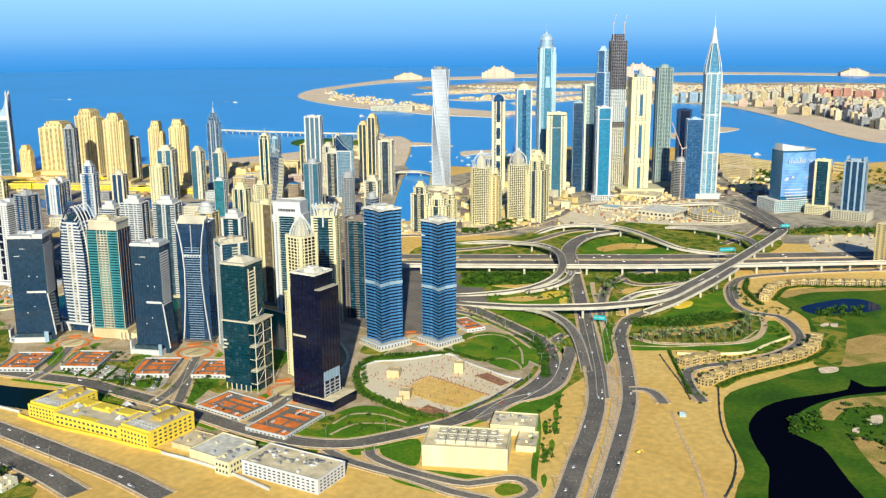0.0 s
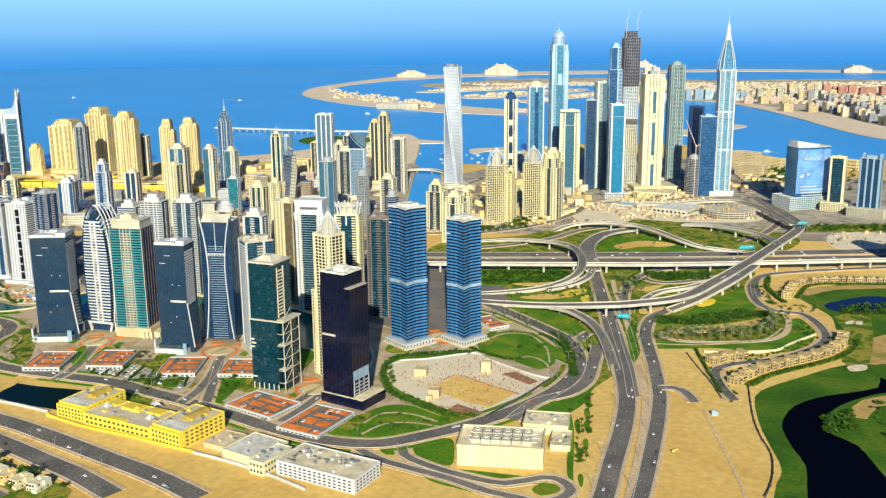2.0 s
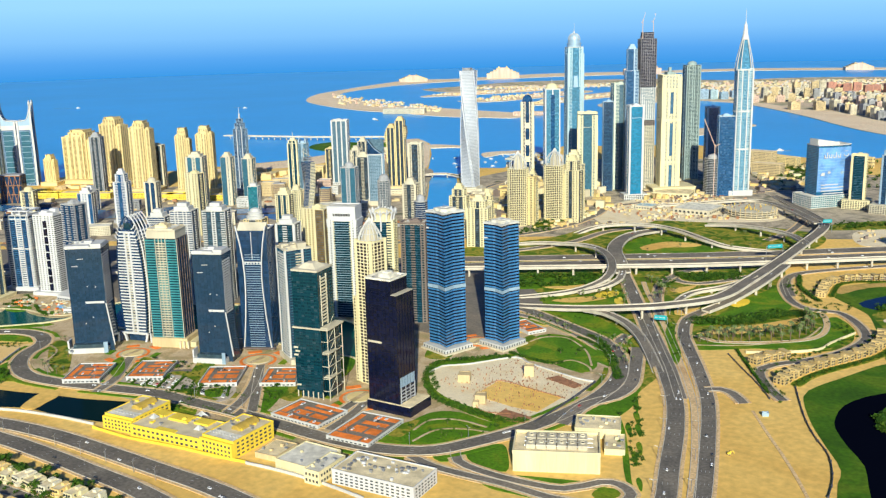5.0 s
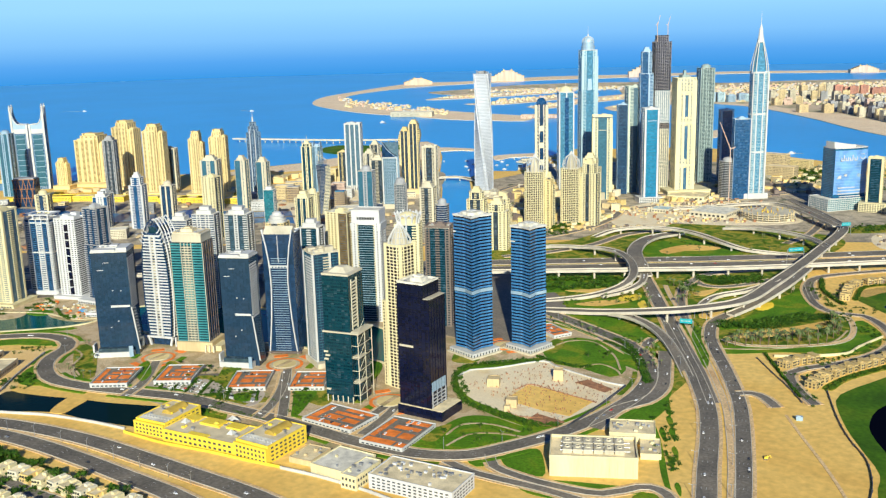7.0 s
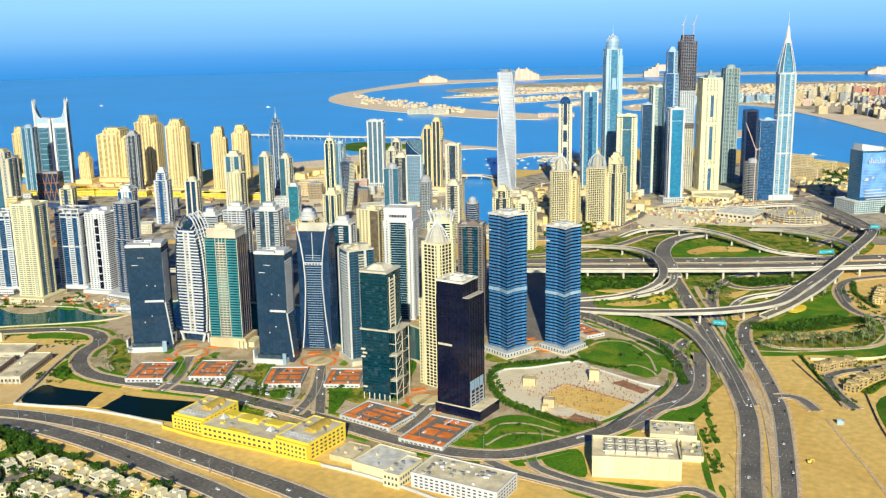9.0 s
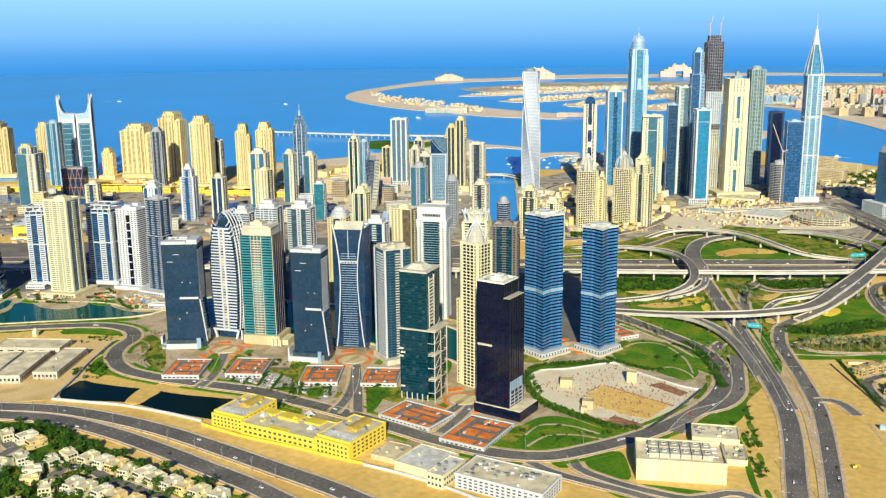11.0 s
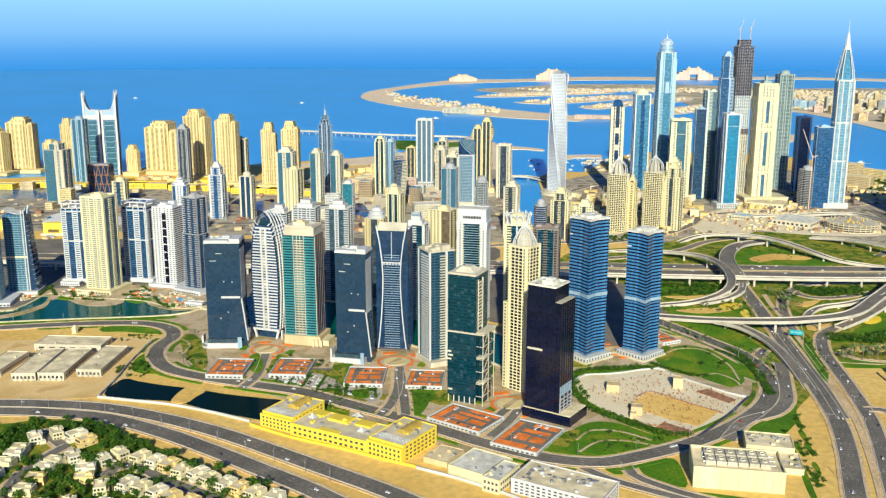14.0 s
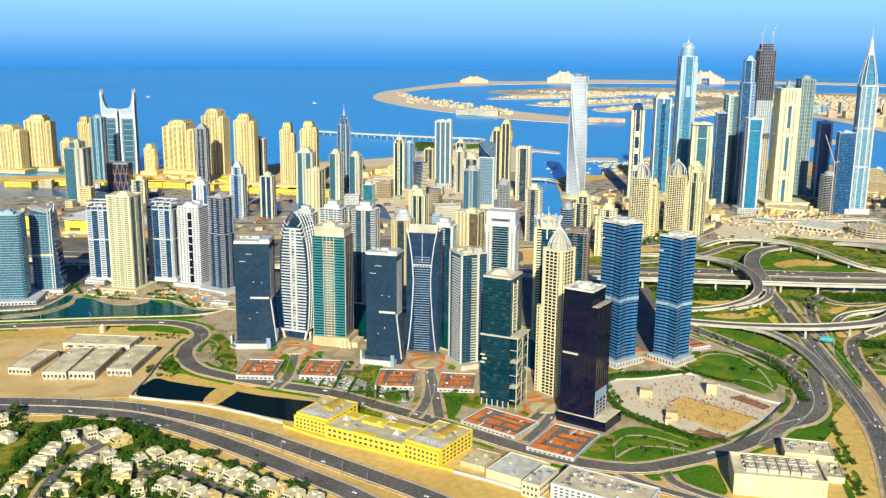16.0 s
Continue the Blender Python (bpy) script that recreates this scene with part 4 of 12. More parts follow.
road("main_road", [(-118.4, 304.4), (-124.2, 340.2), (-133.4, 381.6), (-143.8, 423.2), (-152.6, 452.4), (-168.8, 492.3), (-184.2, 526.8), (-193.2, 549.5), (-198.8, 579.3), (-194, 602.7)], 7, "dark asphalt road with light traffic", 0.25, 4)
flyover("bridge_road", [(-274.9, 667.9, 3), (-283.5, 682.3, 7), (-295.8, 706.5, 8), (-304, 730.6, 8), (-311.2, 767.6, 6), (-311.3, 802.6, 4), (-298.3, 837.8, 2)], 12, "raised road that bridges the motorway", 4)
flyover("flyover", [(-320.8, 559.6, 0.6), (-294, 559.7, 1.5), (-268.1, 559.6, 4), (-236.2, 561.8, 8), (-211.8, 580, 8), (-187.7, 612.2, 8), (-179.6, 664.3, 8), (-172.2, 730.5, 8), (-166.8, 801, 8), (-163.6, 870, 7), (-169.1, 912.4, 5), (-192.5, 970.6, 2), (-229.6, 1042.3, 0.6), (-271.8, 1112.6, 0.5)], 9, "long concrete flyover with white parapets", 3)
flyover("slip_ramp", [(-192.5, 597.8, 1.5), (-182.2, 620.1, 4), (-172.7, 654.6, 7), (-167.9, 689.2, 8), (-165.8, 721.7, 8)], 7, "slip ramp that joins the flyover", 2)
road("slip_road", [(-217, 577.9), (-231.4, 616.8), (-240, 650.3), (-240.6, 678.3), (-233.1, 704.4), (-210.8, 727.1), (-185, 747.7)], 5.5, "slip road curving under the flyover", 0.3, 2)
road("loop_road", [(-188.7, 705.1), (-203.4, 681.7), (-218.3, 667.9), (-232.1, 669.6), (-239.6, 682.8), (-236.9, 698.3), (-224, 711.5)], 5, "tight loop road between green verges", 0.26, 1)
road("park_loop", [(-143.5, 639.7), (-129.6, 635.4), (-119.3, 611.7), (-116.8, 584.5), (-124.8, 566.1), (-148.5, 549.1), (-171.3, 541.0), (-184.4, 547.6)], 3.6, "pale loop road round the palm grove", 0.2, 1, True, 5, SHOULDER)
flyover("slip_ramp", [(-208.5, 578.2, 0.4), (-216.1, 611.5, 0.6), (-212.4, 638.2, 1.5), (-195.9, 650.9, 4), (-182.4, 667, 7), (-179.2, 677.3, 8)], 5, "slip ramp rising to the flyover", 1)
road("service_road", [(-235.8, 336.3), (-228.7, 326.5), (-215.8, 322.6), (-197.2, 321.3), (-177.2, 323.7), (-165.8, 336.2), (-157.8, 337.7), (-150.8, 331.8), (-151.6, 322.9), (-157.1, 316.5)], 4.6, "narrow service road round the cooling plant", 0.24, 1)
road("service_road", [(-250.5, 321.5), (-236.8, 317.1), (-221.5, 316.2), (-200.8, 316.2), (-179.7, 314.1), (-165, 315.3), (-153, 313.4)], 4.6, "narrow service road round the cooling plant", 0.24, 1)
flyover("slip_ramp", [(-261.4, 558.8, 4), (-246.9, 554, 5), (-230.9, 545.1, 4), (-217.2, 531.1, 2.5), (-205.1, 512, 1.6), (-194.1, 491.5, 0.9), (-183.2, 470.7, 0.3)], 6, "curved slip ramp down to the main road", 2)
flyover("loop_ramp", [(-336.2, 570, 0.5), (-308.7, 587.5, 0.8), (-290.2, 605, 2), (-278.1, 622.6, 5), (-275.2, 639.4, 8), (-284.9, 670, 9), (-304.6, 703.7, 9), (-326.6, 723.1, 8), (-353.2, 734, 5), (-383.1, 738.3, 2), (-414.9, 722.8, 0.6)], 6, "curved loop ramp over the motorway", 2)
flyover("loop_ramp", [(-284.6, 602.9, 2), (-271.4, 617.8, 4), (-266.7, 637.6, 6), (-270.5, 654, 7.5)], 5, "curved ramp that joins the bridge", 1)
flyover("slip_ramp", [(-368.7, 796, 1), (-355, 816.8, 4), (-327.9, 826.9, 7), (-299.3, 824.9, 8), (-272.7, 810.7, 8), (-246, 792.8, 6), (-227.1, 788.1, 3), (-206.2, 791.4, 1.2), (-184.5, 799.5, 0.5)], 6, "curved ramp over the lawn", 2)
flyover("slip_ramp", [(-267.2, 875.7, 2), (-238.3, 868.8, 5), (-207.3, 849.1, 8), (-183.4, 832.3, 8), (-164.8, 802.1, 8)], 6, "curved ramp that joins the flyover", 2)
flyover("shore_road", [(-370.5, 948.4, 1), (-305.3, 972.5, 4), (-258.2, 1000.5, 6), (-231.2, 986.3, 7), (-202.3, 946.7, 8), (-171.3, 900.1, 7)], 8, "raised road past the marina towers", 3)
road("slip_road", [(-175.7, 936.6), (-190.2, 960.4), (-190.9, 910.2), (-193.8, 874.1), (-203.5, 836.5)], 6, "slip road down from the flyover", 0.3, 2)
road("slip_road", [(-407.9, 691.3), (-383.2, 717.3), (-356.1, 763.4), (-345.2, 814.3), (-324.1, 846.6), (-307.1, 862)], 7, "slip road along the motorway", 0.3, 2)
road("shore_street", [(-527.2, 663.6), (-470.7, 728.7), (-426.4, 756.2), (-396.4, 805), (-384.1, 863), (-389.5, 928.3), (-425.6, 1008.5)], 7, "street towards the marina", 0.28, 2)
for pts in ([(-425.6, 1008.5), (-457, 1060.6), (-509.1, 1100.4), (-555.5, 1100.1), (-570.9, 1031.8), (-564.4, 943.3)], [(-389.5, 928.3), (-367, 972.3), (-322.2, 1008.9), (-281.3, 1068.1), (-247.4, 1113.4), (-183.8, 1164.8)], [(-426.4, 756.2), (-458.2, 811), (-501.6, 874.4), (-549.6, 950.3)], [(-398.6, 824.7), (-425.3, 876), (-454.4, 915.5), (-484.7, 939.6)], [(-272.5, 1115.6), (-285.1, 1206.1), (-269.1, 1257.6), (-194.5, 1264.7), (-115.8, 1246)]):
    road("marina_street", pts, 6, "asphalt street among the marina towers", 0.26, 2, True, 10)
road("slip_road", [(-314.8, 541.4), (-285.9, 536.5), (-251.2, 517), (-222.1, 495.9), (-223.5, 519.6), (-222.5, 530.4)], 5, "narrow slip road", 0.22, 2)
road("ring_road", [(-733, 237.1), (-656.9, 303.9), (-631.7, 327.7), (-603.9, 350.3), (-581.2, 363.7), (-559.7, 364.5), (-545.4, 354.2), (-538.2, 337.5), (-526, 323), (-504, 311.7), (-476.4, 312.1)] + [(-437.7, 320), (-413, 324.9), (-384.2, 324.3), (-357.5, 324.2), (-330.8, 322.5), (-301.8, 320), (-276.4, 320.3), (-260, 323.2), (-243.9, 331.4), (-231.8, 347.2), (-218.9, 369.4), (-210.2, 390.4), (-204, 412.9), (-200.5, 437.2), (-203.3, 464.1), (-214.8, 490.7), (-232.9, 512.9), (-257.8, 528.4), (-288.2, 545.4), (-307.1, 555.5)], 9, "curving dark asphalt ring road", 0.28, 4)
RING = TRAFFIC[-1][1]
for k in range(4, len(RING) - 8, 8):
    for side in (-1, 1):
        bed = [Vector((q.x, q.y, 0)) for q in offset(RING[k:k + (7 if k % 3 else 5)], side * 8.2)]
        bm = bmesh.new()
        strip(bm, bed, -1.3 - 0.4 * (k % 2), 1.3, -0.2, 0.36 + 0.002 * (k % 7))
        tagged(link("verge_bed", bm, LAWN if k % 5 else SCRUB), "raised green planting bed along the ring road", "planting bed", "", "structure")
road("ring_branch", [(-204.3, 384.9), (-203.1, 413.1), (-194.4, 428.7), (-192.1, 448.7), (-198.7, 475.4), (-209, 509.3)], 7, "branch of the ring road", 0.3, 2)
road("desert_road", [(-613.4, 179.5), (-539.5, 226.5), (-513.8, 241.3), (-485, 253.6), (-450.7, 260.1), (-414.2, 262.4), (-377, 260.8), (-342.3, 258.5), (-310.6, 256.4), (-279.8, 251.7)], 9.6, "dark asphalt highway carriageway through the sand", 0.25, 4)
road("desert_road", [(-605.3, 175.6), (-529.9, 220.1), (-504, 234.2), (-474.3, 244.9), (-437, 247.7), (-397.9, 245.9), (-367.9, 243.2), (-340.4, 240.8), (-312.9, 235.9)], 9.6, "dark asphalt highway carriageway through the sand", 0.25, 4)
road("golf_street", [(-162.7, 708), (-159.6, 682.4), (-146.9, 647.6), (-132.1, 632.7), (-116, 634.3), (-101.4, 614.2), (-92.9, 586.6), (-98.9, 559.3), (-112.6, 534.8), (-132.4, 512.8), (-136.1, 498.2), (-126.6, 476.3), (-116.6, 462)], 5, "winding street through the villa estate", 0.25, 2)
road("golf_street", [(-68.2, 803.8), (-112.3, 771.2), (-148.1, 739.3), (-160, 721), (-160.7, 699.8), (-150.4, 661.8)], 6, "street behind the villa row", 0.25, 2)
road("track", [(-127.3, 442.4), (-115, 417.9), (-104.5, 397.8), (-94.8, 377.8), (-85.8, 357.2)], 1.5, "faint pale track across the sand", 0.08, 1, False, 6, SHOULDER)
road("track", [(-154.8, 460.3), (-148.6, 463.9), (-141.3, 460.6), (-133.4, 449.9)], 5, "sandy side track", 0.2, 1, True, 6, WORN)
for pts in ([(-349.7, 328.1), (-367.6, 352.1), (-386.5, 376.7), (-398.3, 392.1)], [(-360.4, 321.1), (-364.9, 337.4), (-375, 357.8), (-390.1, 380.1)], [(-445.2, 311.1), (-451.8, 329.6), (-466.4, 351.5), (-475.6, 363.6)], [(-300.8, 327.9), (-301.9, 346.6), (-304.9, 364), (-307.5, 371.3)], [(-308.9, 325.3), (-309.5, 345.2), (-310.5, 367.3)]):
    road("access_street", pts, 5, "paved access street between the terraces", 0.3, 2, True, 4)
for pts in ([(-435, 158.1), (-451.5, 180), (-457.7, 195.7), (-461.4, 207.3), (-462.2, 214.1)], [(-421.2, 202.8), (-424.6, 211.7), (-415.3, 216.4), (-398.7, 214.1), (-371.3, 213.5), (-351.2, 212.2)], [(-490.4, 207.2), (-487.1, 217.1), (-464.4, 212.7)]):
    road("villa_street", pts, 5.6, "narrow asphalt street between villas", 0.2, 1, True, 3)
for pts in ([(-258, 335.2), (-254.8, 351.2), (-243.4, 358.5), (-229.4, 360.4)], [(-264.4, 346.3), (-263.1, 360.6), (-250.8, 366.9), (-234.6, 365.1)], [(-271, 492), (-266.7, 503.8), (-253.5, 507.8), (-234.5, 491.1), (-221.7, 468.2)], [(-242, 461.3), (-235.8, 471.7), (-223.9, 467), (-217.1, 457.3)], [(-519.4, 316.9), (-524.5, 328), (-511.2, 322.3), (-498.4, 316.8)], [(-538.6, 354.8), (-524.3, 348.3), (-513.1, 333), (-495.8, 323)], [(-181.2, 528.5), (-154, 541.3), (-126.8, 566.3), (-120.3, 596.9)]):
    road("garden_path", pts, 1.2, "narrow sandy garden path", 0.2, 1, False, 3, PAVING)
for outline in ([(-688.7, 311.8), (-676.8, 329.1), (-678.4, 354.5), (-693.7, 372.8), (-689.5, 379.2), (-682.4, 372.9), (-682.7, 365.6), (-670.6, 351.2), (-668.9, 327.9), (-681.5, 307.2)], [(-680.9, 377.6), (-647.9, 395.7), (-636.7, 392.4), (-634.4, 383.4), (-641.9, 373.5), (-655.3, 369.7), (-668.2, 371.7)], [(-622.8, 399.7), (-605.1, 394.2), (-585.8, 397), (-572.9, 413.7), (-578, 418.8), (-595.7, 408.9), (-617.8, 408.3), (-637, 417.6)]):
    sheet("promenade", outline, 0.35, PAVING, "warm paved promenade along the lake", True, 3)


# ---- towers ----
def facade(thing, poly, z0, z1, wall, gl, storey=1.6, band=0.45, out=0.22, bay=0.0, pw=0.45, split=False, top=None, pier_out=None):
    """One storey-built shaft: glazed core, a slab band round each floor, upright piers every bay."""
    band, pw = band * 0.82, pw * 0.72
    bm = bmesh.new()
    prism(bm, poly, z0, z1, top)
    part("shaft", bm, gl, thing)
    n = max(2, int((z1 - z0) / storey))
    st = (z1 - z0) / n
    if band > 0:
        outer = grow(poly, out)
        if split and not top:
            bm = bmesh.new()
            prism(bm, outer, 0, st * band)
            piece = part("floor_band", bm, wall, thing)
            piece.location.z = z0
            for k in range(1, n):
                again(piece, z0 + k * st)
        else:
            bm = bmesh.new()
            for k in range(n):
                f, f2 = k / n, (k + band) / n
                lo, hi = outer, outer
                if top:
                    o2 = grow(top, out)
                    lo = [(a[0] + (b[0] - a[0]) * f, a[1] + (b[1] - a[1]) * f) for a, b in zip(outer, o2)]
                    hi = [(a[0] + (b[0] - a[0]) * f2, a[1] + (b[1] - a[1]) * f2) for a, b in zip(outer, o2)]
                prism(bm, lo, z0 + k * st, z0 + (k + band) * st, hi)
            part("banding", bm, wall, thing, "", True)
    if bay > 0 and not top:
        po = out + 0.12 if pier_out is None else pier_out
        bm = bmesh.new()
        m = len(poly)
        for i in range(m):
            a, b = Vector(poly[i]), Vector(poly[(i + 1) % m])
            e = b - a
            if e.length < bay * 0.6:
                continue
            u = e.normalized()
            o = Vector((u.y, -u.x))
            k = max(1, round(e.length / bay))
            for j in range(k + 1):
                c = a + e * (j / k)
                q = [c - u * pw / 2 - o * 0.1, c - u * pw / 2 + o * po, c + u * pw / 2 + o * po, c + u * pw / 2 - o * 0.1]
                prism(bm, [(p.x, p.y) for p in reversed(q)], z0, z1 + 0.2)
        bmesh.ops.recalc_face_normals(bm, faces=bm.faces)
        part("pier_grid", bm, wall, thing, "", True)


def bays(thing, w, d, z0, z1, wall, gl, cols, storey=1.6, band=0.5, out=0.3, side=None):
    """A shaft whose faces are set out in bays: w wall with windows, G open glazing, b balconies, P blind pier."""
    bm = bmesh.new()
    prism(bm, rect(w, d), z0, z1)
    part("shaft", bm, gl, thing)
    n = max(2, int((z1 - z0) / storey))
    st = (z1 - z0) / n
    levels = [z for k in range(n) for z in (z0 + k * st, z0 + (k + band) * st)] + [z1]
    walls, trims, decks = bmesh.new(), bmesh.new(), bmesh.new()
    share = {"P": 0.45, "G": 1.2}
    for f in range(4):
        run, deep = (w, d) if f % 2 == 0 else (d, w)
        line = cols if f % 2 == 0 else (side or "PGbGP")
        cell = run / sum(share.get(c, 1.0) for c in line)
        ca, sa = ((1, 0), (0, 1), (-1, 0), (0, -1))[f]
        edges, kinds, u = [-run / 2], [], -run / 2
        for c in line:
            wide = cell * share.get(c, 1.0)
            for q, s in (((0.24, "S"), (0.76, "W"), (1.0, "S")) if c == "w" else ((1.0, "S" if c == "P" else c),)):
                edges.append(u + wide * q)
                kinds.append(s)
            u += wide
        cache = {}

        def vert(i, j, front):
            if (i, j, front) not in cache:
                x, y = edges[i], -deep / 2 - (out if front else -0.05)
                cache[i, j, front] = walls.verts.new((x * ca - y * sa, x * sa + y * ca, levels[j]))
            return cache[i, j, front]

        def solid(i, j):
            return 0 <= i < len(kinds) and 0 <= j < 2 * n and (kinds[i] == "S" or kinds[i] == "W" and j % 2 == 0)
        for i, kind in enumerate(kinds):
            for j in range(2 * n):
                if solid(i, j):
                    walls.faces.new((vert(i, j, 1), vert(i + 1, j, 1), vert(i + 1, j + 1, 1), vert(i, j + 1, 1)))
                    for (di, dj), (p, q) in (((-1, 0), ((i, j), (i, j + 1))), ((1, 0), ((i + 1, j), (i + 1, j + 1))), ((0, -1), ((i, j), (i + 1, j))), ((0, 1), ((i, j + 1), (i + 1, j + 1)))):
                        if not solid(i + di, j + dj):
                            walls.faces.new((vert(*p, 1), vert(*q, 1), vert(*q, 0), vert(*p, 0)))
            if kind in "bG":
                o, h1, bm = (out + 0.45, 0.42, decks) if kind == "b" else (0.06, 0.16, trims)
                y0, y1 = -deep / 2 - o, -deep / 2 + 0.1
                foot = [(x * ca - y * sa, x * sa + y * ca) for x, y in ((edges[i] + 0.06, y0), (edges[i + 1] - 0.06, y0), (edges[i + 1] - 0.06, y1), (edges[i] + 0.06, y1))]
                for k in range(n):
                    prism(bm, foot, z0 + k * st, z0 + (k + h1) * st)
    for name, bm, mat in (("window_wall", walls, wall), ("floor_line", trims, G_MID), ("balcony_front", decks, wall)):
        if len(bm.verts):
            part(name, bm, mat, thing, "", True)
        else:
            bm.free()


COLS = ("wwGww", "PbGbP", "wGwGw", "PGbGP", "wwbww", "PwGGwP", "wGbGw")


def roof_top(thing, poly, z, wall, seed=0, slab=0.8, plant=True, roof=None):
    """Parapet, roof slab, plant room and cooling units."""
    rng = random.Random(seed)
    bm = bmesh.new()
    prism(bm, grow(poly, 0.15), z, z + 0.25)
    part("roof", bm, roof or ROOFW, thing)
    xs, ys = [p[0] for p in poly], [p[1] for p in poly]
    w, d = max(xs) - min(xs), max(ys) - min(ys)
    outer, inner = grow(poly, 0.3), grow(poly, -0.25)
    bm = bmesh.new()
    n = len(poly)
    rows = [[bm.verts.new((x, y, q)) for x, y in line] for line, q in ((outer, z + 0.2), (outer, z + slab), (inner, z + slab), (inner, z + 0.2))]
    for a, b in zip(rows, rows[1:] + rows[:1]):
        for i in range(n):
            bm.faces.new((a[i], a[(i + 1) % n], b[(i + 1) % n], b[i]))
    part("parapet", bm, wall, thing)
    if plant:
        bm = bmesh.new()
        cx, cy = rng.uniform(-0.1, 0.1) * w, rng.uniform(-0.05, 0.1) * d
        prism(bm, [(cx + x, cy + y) for x, y in rect(w * 0.45, d * 0.45)], z + 0.25, z + 2.2)
        prism(bm, [(cx + x * 0.9, cy + y * 0.9) for x, y in rect(w * 0.25, d * 0.3)], z + 2.2, z + 3.1)
        part("plant_room", bm, wall, thing)
        at = thing.matrix_basis.translation
        for k in range(4 if math.hypot(at.x, at.y) < 700 else 0):
            bm = bmesh.new()
            x, y = (k % 2 - 0.5) * w * 0.72 + rng.uniform(-0.5, 0.5), (k // 2 - 0.5) * d * 0.72
            s = rng.uniform(0.5, 0.9)
            box(bm, x - s, x + s, y - s * 0.7, y + s * 0.7, z + 0.25, z + 1.1)
            part("cooling_unit", bm, METAL, thing)


def lathe(bm, profile, n=16, cx=0.0, cy=0.0):
    """A body of revolution from (radius, height) pairs."""
    rows = []
    for r, z in profile:
        rows.append([bm.verts.new((cx + max(r, 0.02) * math.cos(i * math.tau / n), cy + max(r, 0.02) * math.sin(i * math.tau / n), z)) for i in range(n)])
    for a, b in zip(rows, rows[1:]):
        for i in range(n):
            bm.faces.new((a[i], a[(i + 1) % n], b[(i + 1) % n], b[i]))
    bm.faces.new(rows[-1])
    bm.faces.new(rows[0][::-1])


